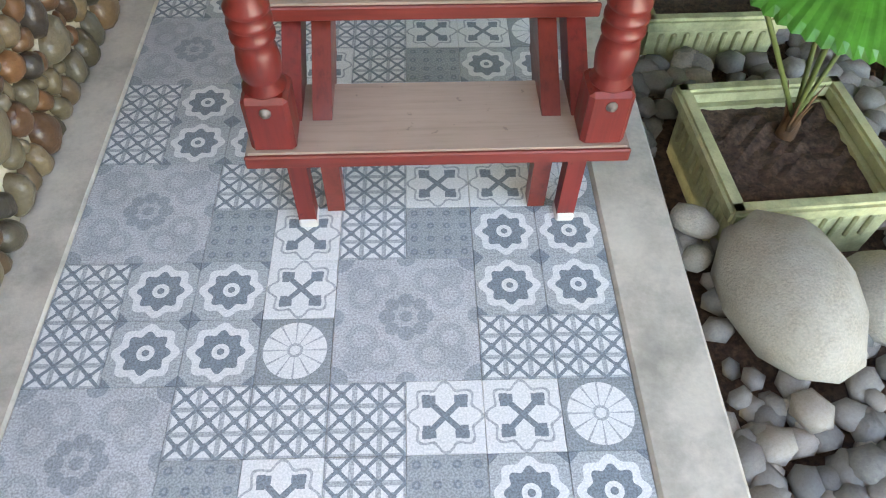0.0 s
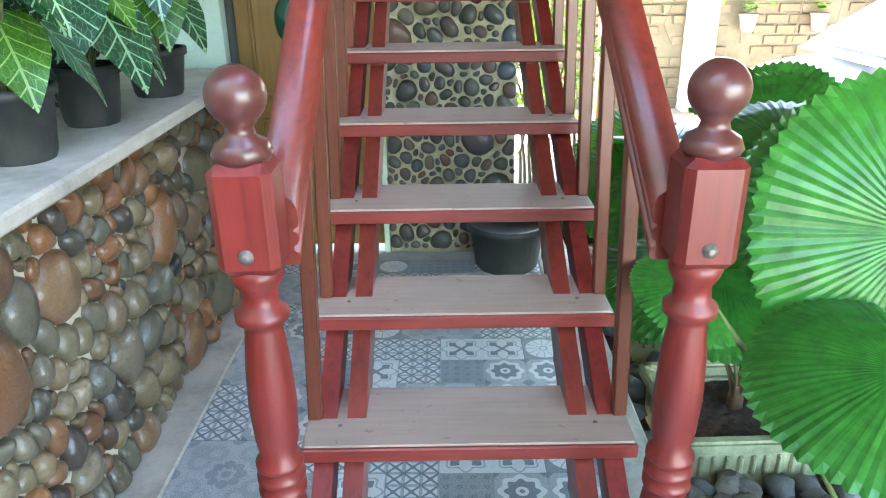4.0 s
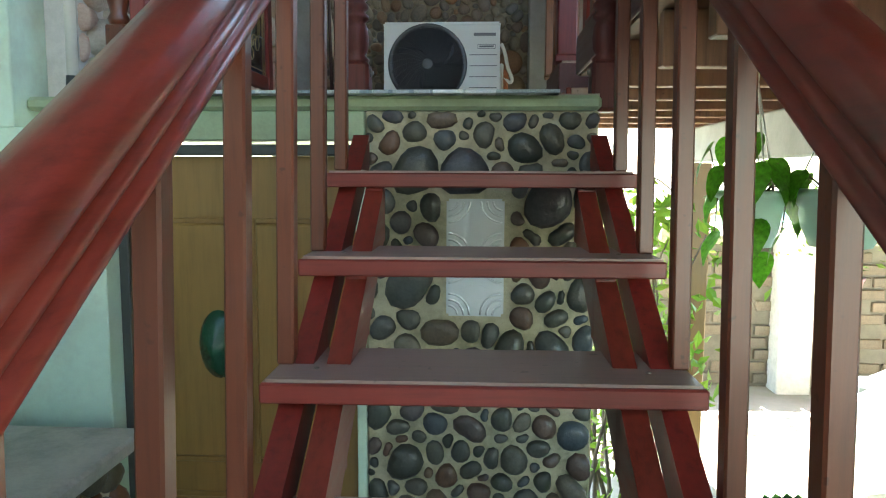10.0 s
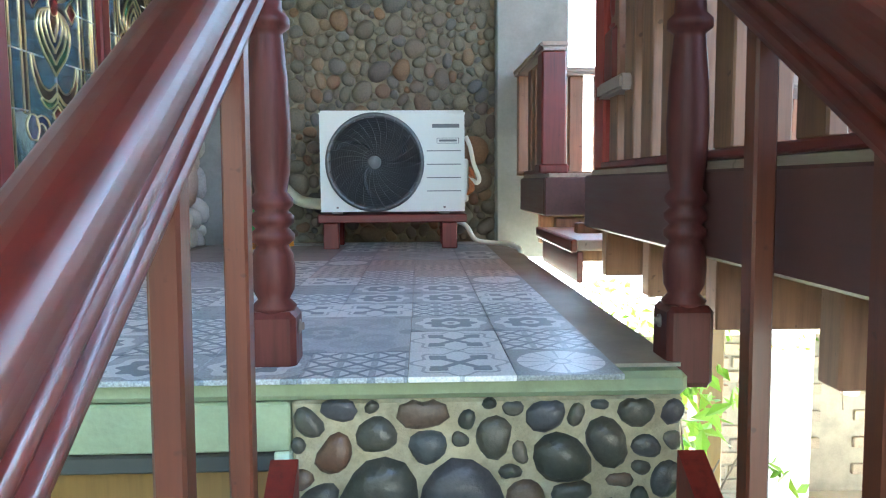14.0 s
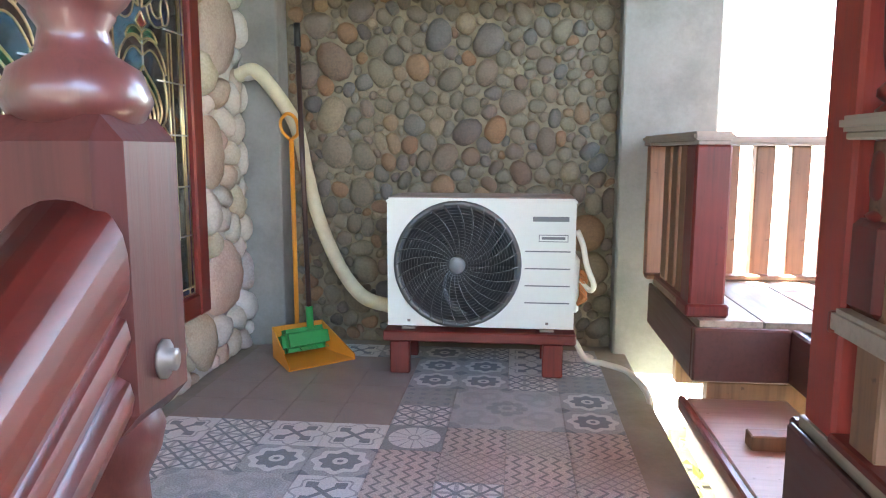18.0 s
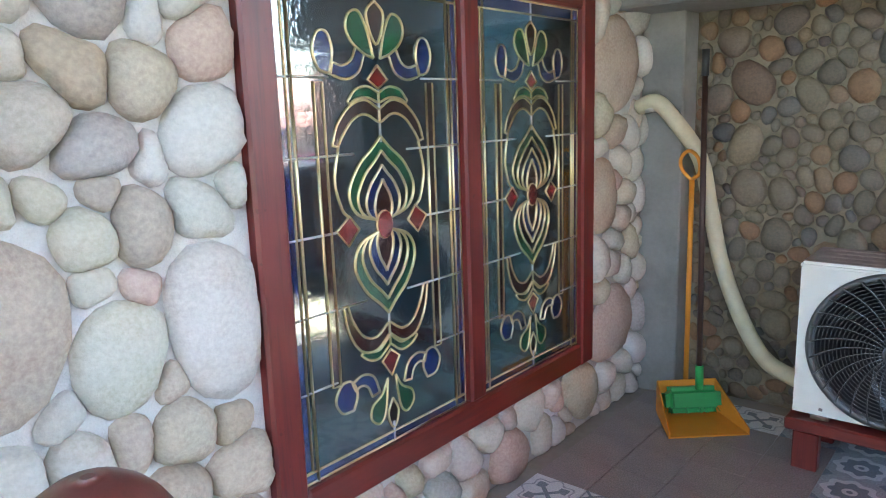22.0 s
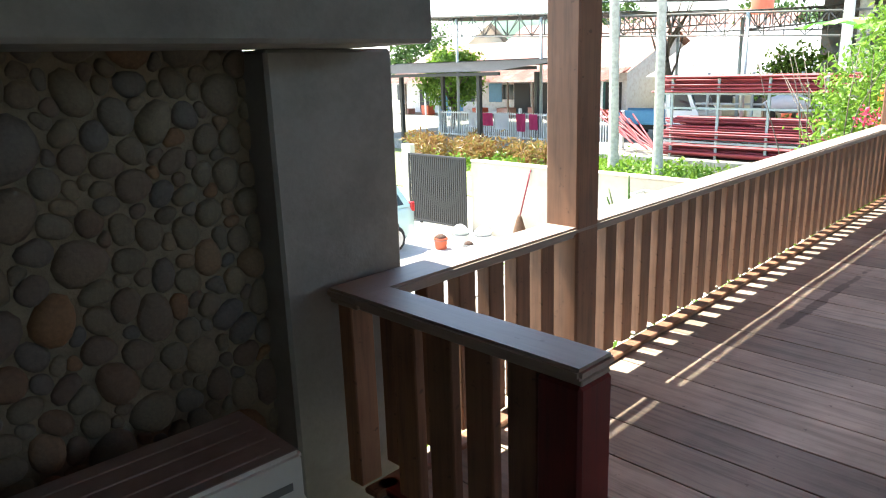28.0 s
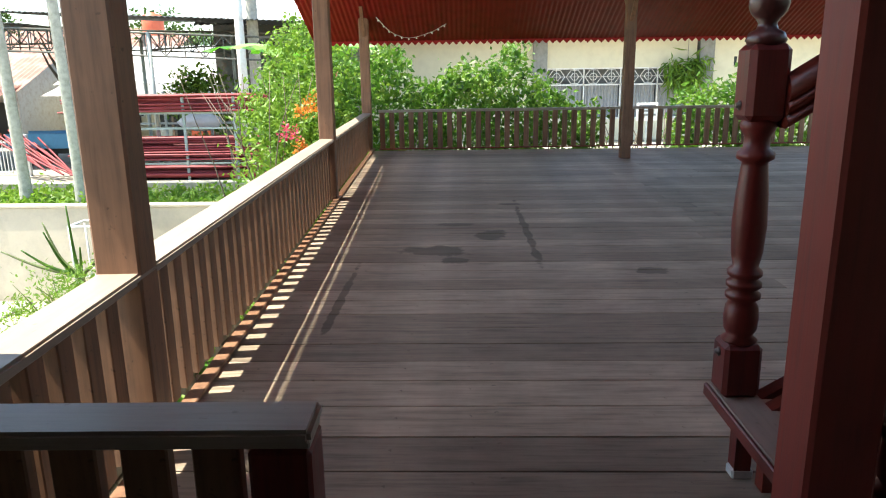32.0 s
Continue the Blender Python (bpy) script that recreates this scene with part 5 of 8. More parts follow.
bed = W0 = bpy.data.objects["pebble_bed"]
count = 0
far_v, far_f = [], []
blocked = [(1.06, 0.71, 0.30), (1.02, 1.62, 0.30), (1.08, 2.55, 0.30)]
for i in range(3000):
    x, y = rp.uniform(0.66, 3.4), rp.uniform(-1.2, 3.7)
    near = x < 1.7 and -0.4 < y < 2.2
    if any(abs(x - a) < c and abs(y - b) < c for a, b, c in blocked) or (abs(x - 0.93) < 0.15 and abs(y - 0.18) < 0.2):
        continue
    s = rp.uniform(0.028, 0.062)
    m = pose(x, y, -0.235 + s * 0.5 + rp.uniform(0, 0.07), rp.uniform(-20, 20), rp.uniform(-20, 20), rp.uniform(0, 360)) @ Matrix.Diagonal((s * 1.25, s, s * 0.8, 1))
    me = rp.choice(shapes)
    if near and count < 300:
        o = new("pebble", me)
        o.parent = bed
        o.matrix_world = m
        count += 1
    elif i % 2 == 0:
        base = len(far_v)
        far_v += [tuple(m @ v.co) for v in me.vertices]
        far_f += [tuple(base + k for k in f.vertices) for f in me.polygons]
me = bpy.data.meshes.new("pebbles")
me.from_pydata(far_v, [], far_f)
me.polygons.foreach_set("use_smooth", [True] * len(far_f))
me.materials.append(M_PEBBLE)
ob = tagged(new("pebbles", me), "layer of grey river pebbles covering the garden bed", "pebbles", kind="stuff")

# ---- pots on the ledge ----
HEARTS = [leaf_mesh("heart", HEART, M_VEINLEAF, 0.18, 0.15, 0.01, i) for i in range(3)] + [leaf_mesh("heart", HEART, M_YOUNG, 0.15, 0.2, 0.01, 9)]

def potted(at, r, h, n, seed, size, label, spread=1.0):
    p = thing("potted_plant", at, label, "potted plant", "veined plants on the ledge")
    rr = random.Random(seed)
    part("pot", lathe([(r * 0.74, 0), (r * 0.80, 0.02), (r * 0.96, h - 0.035), (r * 1.06, h - 0.03), (r * 1.06, h), (r * 0.97, h), (r * 0.93, h - 0.05), (0.001, h - 0.05)], 26, cap=False), M_POTB, p, "black plastic pot")
    part("soil", lathe([(r * 0.94, h - 0.05), (r * 0.5, h - 0.042), (0.001, h - 0.04)], 16, cap=False), M_SOIL, p)
    for i in range(n):
        a = 2.4 * i + rr.uniform(-0.4, 0.4)
        out = r * rr.uniform(0.4, 1.4) * spread
        z = h + rr.uniform(0.08, 0.46)
        hub = Vector((out * math.cos(a), out * math.sin(a), z))
        part("stalk", tube(spline([(0.02 * math.cos(a), 0.02 * math.sin(a), h - 0.06), (hub.x * 0.4, hub.y * 0.4, h + (z - h) * 0.7), tuple(hub)], 4), 0.005, 5), M_STEM, p)
        o = new("leaf", HEARTS[3] if i % 7 == 5 else HEARTS[i % 3])
        o.parent = p
        s = size * rr.uniform(0.7, 1.1)
        o.matrix_local = aim(hub, (math.cos(a) * 0.8, math.sin(a) * 0.8 - 0.1, -0.75 - rr.random() * 0.4), (math.cos(a) * 0.7 + 0.35, math.sin(a) * 0.7 - 0.35, 0.75), s)
    return p

LZ = 1.135
potted((-1.40, 1.27, LZ), 0.125, 0.22, 14, 1, 0.30, "black pot with large white-veined heart leaves on the ledge")
potted((-1.41, 1.76, LZ), 0.12, 0.21, 14, 2, 0.29, "worn black pot with dark veined leaves on the ledge")
potted((-1.38, 2.33, LZ), 0.13, 0.20, 15, 3, 0.29, "dark pot with overlapping veined heart leaves")
potted((-1.75, 2.15, LZ), 0.13, 0.22, 12, 4, 0.29, "black pot with velvety veined leaves near the mint wall")
potted((-1.80, 0.85, LZ), 0.14, 0.24, 12, 5, 0.29, "black pot of veined leaves at the back of the ledge")
potted((-1.85, 1.60, LZ), 0.14, 0.24, 11, 6, 0.28, "tall veined plant in a black pot against the wall")
potted((-1.95, 2.5, LZ), 0.14, 0.24, 10, 7, 0.28, "leafy veined plant in a black pot by the mint wall")
tagged(part("floor_pot", lathe([(0.16, 0), (0.18, 0.02), (0.215, 0.24), (0.235, 0.245), (0.235, 0.28), (0.21, 0.28), (0.19, 0.22), (0.001, 0.21)], 28, cap=False), M_POTB), "glossy black pot at the foot of the stone wall", "pot").matrix_world = pose(0.22, 3.0, 0)

# ---- hanging pots under the deck ----
PLEAF = [leaf_mesh("pothos", HEART, M_POTHOS, 0.25, 0.2, 0.02, i) for i in range(3)]

def hanging_pot(at, r, top, n, seed, label):
    """A pale pot on three cords from the joists, with trailing leaves."""
    p = thing("hanging_pot", at, label, "hanging pot", "hanging pots under the deck")
    rr = random.Random(seed)
    part("pot", lathe([(0.02, -0.16), (r * 0.62, -0.155), (r * 0.82, -0.10), (r * 0.96, -0.015), (r * 1.08, -0.012), (r * 1.08, 0.008), (r * 0.95, 0.008), (r * 0.9, -0.02), (0.001, -0.03)], 26, cap=False), M_POTG, p, "pale green plastic bowl")
    for k in range(3):
        a = 2.09 * k + seed
        part("cord", tube([(r * math.cos(a), r * math.sin(a), 0), (0, 0, top - at[2] - 0.02)], 0.0028, 4), M_PVC, p)
    part("hook", tube([(0, 0, top - at[2] - 0.03), (0, 0, top - at[2])], 0.006, 5), M_PVC, p)
    for i in range(n):
        a = 2.4 * i + rr.uniform(-0.5, 0.5)
        drop = rr.uniform(-0.20, 0.02) if i % 3 == 0 else rr.uniform(0.04, 0.19)
        q = Vector((r * rr.uniform(0.7, 1.35) * math.cos(a), r * rr.uniform(0.7, 1.35) * math.sin(a), drop))
        if drop < 0:
            q.x, q.y = 1.2 * r * math.cos(a), 1.2 * r * math.sin(a)
        part("vine", tube(spline([(0.3 * r * math.cos(a), 0.3 * r * math.sin(a), -0.01), (r * math.cos(a), r * math.sin(a), 0.05), tuple(q)], 4), 0.0025, 4), M_STEM, p)
        o = new("leaf", PLEAF[i % 3])
        o.parent = p
        o.matrix_local = aim(q, (math.cos(a) * 0.5, math.sin(a) * 0.5, -0.8), (math.cos(a), math.sin(a), 0.5), rr.uniform(0.07, 0.11))
    return p

JZ = DECK - 0.36
hanging_pot((0.92, 2.15, 1.962), 0.155, JZ, 30, 1, "pale green hanging pot with trailing bright variegated leaves")
hanging_pot((1.45, 2.70, 1.93), 0.125, JZ, 18, 2, "pale green hanging pot beside the others")
hanging_pot((0.93, 3.02, 1.905), 0.13, JZ, 12, 3, "pale green hanging pot with a few heart-shaped leaves")
hanging_pot((1.36, 2.02, 2.06), 0.14, JZ, 20, 4, "white-green hanging bowl with bluish leaves")
hanging_pot((0.69, 3.06, 1.90), 0.095, JZ, 18, 5, "small hanging pot with dark trailing leaves")

# ---- garden wall ----
gw = slab("wall_garden", (0.8, 16, 7.6, 7.8, -0.2, 1.31), painted("old_plaster", (0.20, 0.18, 0.14), 0.85, 0.4, 5, 0.4, (0.11, 0.11, 0.08)), "old brick garden wall with stained plaster", 0.01, "wall")
rbk = random.Random(8)
for j in range(11):
    for i in range(26):
        x0 = 1.0 + i * 0.26 + (0.13 if j % 2 else 0)
        if rbk.random() < 0.28 or 3.0 < x0 < 3.25:
            continue
        b = box(-0.115, 0.115, -0.02, 0.02, -0.045, 0.045, 0.006)
        o = part("brick", b, M_BRICK, gw)
        o.location = (x0, 7.59 + rbk.uniform(-0.004, 0.004), 0.05 + j * 0.115)
coping = tagged(part("coping", boxes(*[(0.9 + i * 0.33, 1.2 + i * 0.33, 7.55 - 0.02 * (i % 2), 7.85, 1.315, 1.43 + 0.03 * ((i * 7) % 3)) for i in range(40)], bevel=0.03), M_MORTAR), "row of rough stones along the top of the garden wall", "coping", kind="structure")
pil = slab("pillar_garden", (2.575, 2.875, 7.36, 7.6, -0.2, 1.42), M_MORTARP, "pillar faced with pale river stones at the garden wall", 0.01, "pillar")
for i, x in enumerate((3.23, 4.02, 4.75, 5.5)):
    hp = thing("wall_pot", (x, 7.46, 0.845), "small pink pot with a seedling hanging on the garden wall", "pot", "pink pots on the garden wall")
    part("pot", lathe([(0.065, 0), (0.07, 0.01), (0.095, 0.16), (0.105, 0.165), (0.105, 0.19), (0.09, 0.19), (0.001, 0.15)], 16, cap=False), M_PINK, hp)
    part("bracket", box(-0.01, 0.01, 0.0, 0.13, 0.12, 0.14, 0.002), M_STEEL, hp)
    for k in range(6):
        a = k * 1.05 + i
        o = new("leaf", PLEAF[k % 3])
        o.parent = hp
        o.matrix_local = aim((0.03 * math.cos(a), 0.03 * math.sin(a), 0.24 + 0.04 * (k % 2)), (math.cos(a), math.sin(a), 0.35), (0, 0, 1), 0.11)

# ---- parked white car in the garden yard ----
M_CARW = Nodes("white_car_paint", 0.25).colour((0.80, 0.81, 0.82)).m
M_CARW.node_tree.nodes["Principled BSDF"].inputs["Coat Weight"].default_value = 0.8
M_CARG = Nodes("pale_green_car_paint", 0.3).colour((0.42, 0.58, 0.54)).m
M_CARG.node_tree.nodes["Principled BSDF"].inputs["Coat Weight"].default_value = 0.8
M_CGLASS = plain("car_glass", (0.02, 0.03, 0.035), 0.05)
M_TYRE = painted("tyre", (0.02, 0.02, 0.02), 0.8, 0.3, 20, 0.3)
M_RIM = plain("wheel_rim", (0.5, 0.5, 0.5), 0.3, 0.8)
M_TAIL = plain("tail_light", (0.45, 0.02, 0.02), 0.2)

def car(at, rz, paint, label, tall=1.0):
    """A small hatchback: sections along its length, glass, lights, wheels. Front towards +x."""
    c = thing("car", at, label, "car", rz=rz)
    prof = [(-1.85, 0.42, 0.74, 0.62), (-1.80, 0.28, 0.95, 0.76), (-1.55, 0.24, 1.00, 0.82), (-0.8, 0.22, 0.98, 0.84), (0.2, 0.22, 0.95, 0.84), (0.85, 0.22, 0.93, 0.83), (1.35, 0.24, 0.84, 0.79), (1.72, 0.28, 0.72, 0.70), (1.86, 0.38, 0.60, 0.55)]
    bm = bmesh.new()
    rows = []
    for x, z0, z1, hw in prof:
        ring = [(-hw * 0.92, z0), (-hw, z0 + 0.12), (-hw, z1 - 0.14), (-hw * 0.93, z1 - 0.03), (-hw * 0.6, z1), (hw * 0.6, z1), (hw * 0.93, z1 - 0.03), (hw, z1 - 0.14), (hw, z0 + 0.12), (hw * 0.92, z0)]
        rows.append([bm.verts.new((x, y, z)) for y, z in ring])
    for a, b in zip(rows, rows[1:]):
        for i in range(10):
            bm.faces.new((a[i], a[(i + 1) % 10], b[(i + 1) % 10], b[i])).smooth = True
    bm.faces.new(rows[0][::-1])
    bm.faces.new(rows[-1])
    part("body", bm, paint, c)
    cab = [(-1.72, 0.98, 1.00), (-1.50, 0.72, 1.44), (-0.9, 0.70, 1.52), (0.0, 0.70, 1.52), (0.35, 0.70, 1.45), (1.05, 0.80, 0.92)]
    bm = bmesh.new()
    lo = [bm.verts.new((x, s * 0.80, 0.94)) for s in (-1, 1) for x in (-1.74, 1.08)]
    up = [bm.verts.new((x, s * 0.62, 1.50 * tall)) for s in (-1, 1) for x in (-1.38, 0.28)]
    for f in ((lo[0], lo[1], up[1], up[0]), (lo[2], up[2], up[3], lo[3]), (lo[1], lo[3], up[3], up[1]), (lo[0], up[0], up[2], lo[2]), (up[0], up[1], up[3], up[2])):
        bm.faces.new(f)
    bmesh.ops.bevel(bm, geom=bm.edges[:], offset=0.06, segments=2, affect="EDGES")
    part("cabin", bm, paint, c)
    for s in (-1, 1):
        for x0, x1, x2, x3 in ((-1.50, -0.62, -0.62, -1.28), (-0.56, 0.72, 0.16, -0.56)):
            b = bmesh.new()
            def yz(z):
                return s * (0.80 - (z - 0.94) / (1.5 * tall - 0.94) * 0.18 + 0.008)
            vs = [b.verts.new((x, yz(z), z)) for x, z in ((x0, 1.0), (x1, 1.0), (x2, 1.38 * tall), (x3, 1.38 * tall))]
            b.faces.new(vs)
            part("side_window", b, M_CGLASS, c)
        part("tail_light", box(-1.84, -1.72, s * 0.70 - 0.07, s * 0.70 + 0.07, 0.80, 1.02, 0.02), M_TAIL, c)
        part("headlight", box(1.60, 1.78, s * 0.58 - 0.10, s * 0.58 + 0.10, 0.62, 0.72, 0.03), M_RIM, c)
        part("mirror", box(0.62, 0.74, s * 0.90 - 0.09, s * 0.90 + 0.05, 0.98, 1.10, 0.03), paint, c)
        part("trim_strip", box(-1.3, 1.3, s * 0.845 - 0.006, s * 0.845 + 0.006, 0.56, 0.62, 0.004), M_DARK, c)
        for x in (-1.18, 1.15):
            t = lathe([(0.20, -0.09), (0.28, -0.085), (0.30, -0.05), (0.30, 0.05), (0.28, 0.085), (0.20, 0.09)], 24)
            t.transform(pose(x, s * 0.76, 0.30, 90, 0, 0))
            w = part("wheel", t, M_TYRE, c)
            rim = lathe([(0.03, 0.06), (0.10, 0.03), (0.19, 0.05), (0.205, 0.09)], 20)
            rim.transform(pose(x, s * 0.77, 0.30, 90 if s < 0 else -90, 0, 0))
            part("rim", rim, M_RIM, w)
    b = bmesh.new()
    b.faces.new([b.verts.new(v) for v in ((1.00, -0.66, 0.985), (1.00, 0.66, 0.985), (0.36, 0.56, 1.42 * tall), (0.36, -0.56, 1.42 * tall))])
    b.transform(Matrix.Translation((0.03, 0, 0.025)))
    part("windscreen", b, M_CGLASS, c)
    b = bmesh.new()
    b.faces.new([b.verts.new(v) for v in ((-1.68, -0.62, 1.05), (-1.42, -0.55, 1.42 * tall), (-1.42, 0.55, 1.42 * tall), (-1.68, 0.62, 1.05))])
    b.transform(Matrix.Translation((-0.035, 0, 0.01)))
    part("rear_window", b, M_CGLASS, c)
    return c

car((4.0, 4.8, -0.03), 180, M_CARW, "white car parked behind the palms in strong sun")

# ================= surroundings seen from the deck =================
def island_leaf(name, stops, trans=0.45, rough=0.45):
    """Foliage whose tone changes from leaf to leaf."""
    n = Nodes(name, rough)
    g = n.t.nodes.new("ShaderNodeNewGeometry")
    c = n.ramp(g.outputs["Random Per Island"], stops)
    c = n.mix(0.5, c, n.ramp(n.noise(n.coords("Object"), 2.0, 3), [(0.3, scaled(stops[0][1], 0.8)), (0.7, scaled(stops[-1][1], 1.0))]))
    n.colour(c)
    tr = n.add("ShaderNodeBsdfTranslucent")
    n.link(c, tr.inputs["Color"])
    mx = n.add("ShaderNodeMixShader")
    mx.inputs[0].default_value = trans
    n.link(n.b.outputs[0], mx.inputs[1])
    n.link(tr.outputs[0], mx.inputs[2])
    n.link(mx.outputs[0], n.t.nodes["Material Output"].inputs["Surface"])
    return n.m

M_HEDGE = island_leaf("hedge_leaf", [(0, (0.02, 0.07, 0.008)), (0.5, (0.07, 0.20, 0.02)), (1, (0.20, 0.38, 0.045))])
M_LIME = island_leaf("bright_leaf", [(0, (0.08, 0.20, 0.02)), (0.5, (0.15, 0.30, 0.03)), (1, (0.26, 0.38, 0.05))])
M_CROTON = island_leaf("croton_leaf", [(0, (0.22, 0.07, 0.03)), (0.4, (0.38, 0.17, 0.06)), (0.7, (0.42, 0.27, 0.10)), (1, (0.16, 0.22, 0.04))])
M_FARLEAF = island_leaf("far_leaf", [(0, (0.03, 0.08, 0.015)), (1, (0.09, 0.17, 0.03))], 0.3, 0.6)
M_FLOWERP = island_leaf("pink_petal", [(0, (0.55, 0.04, 0.14)), (1, (0.70, 0.10, 0.16))], 0.4)
M_FLOWERO = island_leaf("orange_petal", [(0, (0.70, 0.18, 0.03)), (1, (0.75, 0.35, 0.05))], 0.4)
M_CREAM = painted("cream_wall", (0.62, 0.54, 0.42), 0.8, 0.12, 2, 0.15, (0.42, 0.37, 0.29))
M_CREAM2 = painted("cream_house", (0.66, 0.62, 0.46), 0.8, 0.1, 2, 0.1)
M_GATE = plain("dark_gate", (0.03, 0.03, 0.03), 0.45, 0.3)
M_PALM = painted("palm_bark", (0.50, 0.48, 0.43), 0.85, 0.35, 8, 0.5, (0.26, 0.25, 0.21))
M_TWIG = painted("grey_bark", (0.16, 0.13, 0.10), 0.85, 0.4, 12, 0.4)
M_STEEL = painted("grey_steel", (0.12, 0.13, 0.12), 0.55, 0.3, 8, 0.1, (0.20, 0.11, 0.07))
M_GALV = painted("galvanised", (0.42, 0.46, 0.44), 0.5, 0.2, 8, 0.1)
M_PRIMER = painted("red_primer", (0.30, 0.035, 0.045), 0.55, 0.35, 9, 0.1, (0.16, 0.04, 0.04))
M_RUST = painted("rusty_roof", (0.34, 0.16, 0.12), 0.7, 0.35, 1.5, 0.3, (0.45, 0.38, 0.34))
M_ZINC = painted("zinc_roof", (0.50, 0.50, 0.50), 0.55, 0.2, 1.5, 0.3, (0.36, 0.22, 0.17))
M_DKROOF = painted("dark_sheet", (0.06, 0.065, 0.065), 0.6, 0.3, 3, 0.2)
M_WPAINT = painted("white_paint", (0.74, 0.74, 0.72), 0.5, 0.12, 5, 0.1, (0.5, 0.42, 0.35))
M_BLUE = painted("blue_paint", (0.10, 0.30, 0.48), 0.45, 0.15, 5, 0.05)
M_GREENW = painted("green_wall", (0.05, 0.20, 0.17), 0.7, 0.2, 3, 0.1)
M_RUBBLE = painted("rubble_kerb", (0.34, 0.33, 0.29), 0.85, 0.45, 5, 0.9, (0.14, 0.15, 0.11))
M_DRIVE = painted("cement_drive", (0.42, 0.41, 0.38), 0.85, 0.2, 1.5, 0.3, (0.26, 0.25, 0.22))
M_CLOTHP = painted("pink_cloth", (0.62, 0.06, 0.18), 0.85, 0.2, 8, 0.3)
M_CLOTHW = painted("white_cloth", (0.75, 0.73, 0.74), 0.85, 0.1, 8, 0.3)
M_CURTAIN = painted("grey_curtain", (0.36, 0.37, 0.38), 0.85, 0.2, 6, 0.2)
M_TANK = painted("orange_plastic", (0.62, 0.13, 0.06), 0.5, 0.1, 3, 0.05)
M_HILL = painted("wooded_hill", (0.11, 0.17, 0.12), 0.95, 0.35, 0.12, 0.5)


def foliage(spots, size, seed, droop=0.3, wide=0.5):
    """One mesh of folded leaves at the given places."""
    r = np.random.default_rng(seed)
    p = np.asarray(spots, dtype=float)
    n = len(p)
    d = r.normal(size=(n, 3))
    d[:, 2] -= droop
    d /= np.linalg.norm(d, axis=1)[:, None]
    s = np.cross(d, r.normal(size=(n, 3)))
    s /= np.linalg.norm(s, axis=1)[:, None]
    nn = np.cross(d, s)
    L = (size * r.uniform(0.6, 1.35, n))[:, None]
    W = L * wide * 0.5
    v = np.stack([p, p + d * L * 0.45 + s * W + nn * L * 0.08, p + d * L, p + d * L * 0.45 - s * W + nn * L * 0.08], 1).reshape(-1, 3)
    k = np.arange(n)[:, None] * 4
    f = np.concatenate([k + np.array([[0, 1, 2]]), k + np.array([[0, 2, 3]])])
    me = bpy.data.meshes.new("foliage")
    me.from_pydata(v.tolist(), [], f.tolist())
    return me


def leaf_part(name, spots, size, mat, parent, seed, droop=0.3, wide=0.5, label=""):
    me = foliage(spots, size, seed, droop, wide)
    me.materials.append(mat)
    o = new(name, me)
    o.parent = parent
    if label:
        o["label"] = label
    return o


def clumps(lo, hi, n, per, r, seed, keep=lambda x, y, z: True):
    """Places of leaves in many small clumps inside a box."""
    g = np.random.default_rng(seed)
    out = []
    while len(out) < n:
        c = g.uniform(lo, hi)
        if not keep(*c):
            continue
        out.append(c + g.normal(size=(per, 3)) * r * np.array((1, 1, 0.75)) * g.uniform(0.6, 1.4))
    return np.concatenate(out)


def twigs(starts, mat, parent, seed, height, lean=0.35, rad=0.012, name="branch"):
    r = random.Random(seed)
    bm = bmesh.new()
    for x, y, z in starts:
        pts, p, d = [], Vector((x, y, z)), Vector((r.uniform(-lean, lean), r.uniform(-lean, lean), 1)).normalized()
        for i in range(6):
            pts.append(p.copy())
            p += d * height / 5
            d = (d + Vector((r.uniform(-0.3, 0.3), r.uniform(-0.3, 0.3), r.uniform(-0.05, 0.1)))).normalized()
        add(bm, tube(pts, [rad * (1.6 - 0.25 * i) for i in range(6)], 5))
    return part(name, bm, mat, parent)

# ---- yard ----
slab("pavement_drive", (3.0, 11.0, 12.6, 40, -0.025, 0.002), M_DRIVE, "pale cement drive in front of the yard gate", 0, "pavement")
slab("wall_yard", (11.1, 11.26, 7.9, 16.1, -0.1, 1.66), M_CREAM, "cream plastered yard wall in bright sun", 0.01, "wall")
slab("wall_yard_cap", (11.07, 11.29, 7.9, 16.1, 1.663, 1.71), M_CREAM, "flat cream coping on the yard wall", 0.008, "coping")
slab("wall_yard_far", (11.1, 11.26, 18.25, 18.6, -0.1, 1.95), M_CREAM2, "cream gate pillar beside the dark gate", 0.01, "pillar")
gate = thing("metal_gate", (10.95, 16.14, 0), "dark metal sliding gate of upright bars", "gate")
part("gate_frame", boxes((0, 0.04, 0, 0.05, 0.06, 1.76), (0, 0.04, 2.0, 2.05, 0.06, 1.76), (0, 0.04, 0.05, 2.0, 0.06, 0.11), (0, 0.04, 0.05, 2.0, 1.71, 1.76), bevel=0.004), M_GATE, gate)
slatm = None
for i in range(27):
    o = part("bar", box(0.005, 0.035, 0.075 + i * 0.0708, 0.118 + i * 0.0708, 0.112, 1.708, 0), M_GATE, gate) if slatm is None else new("bar", slatm)
    if slatm is None:
        slatm = o.data
    else:
        o.parent = gate
        o.location = (0, i * 0.0708, 0)
part("wheel", box(0.0, 0.04, 0.3, 0.4, 0.0, 0.058, 0.01), M_GATE, gate)
part("wheel", box(0.0, 0.04, 1.6, 1.7, 0.0, 0.058, 0.01), M_GATE, gate)
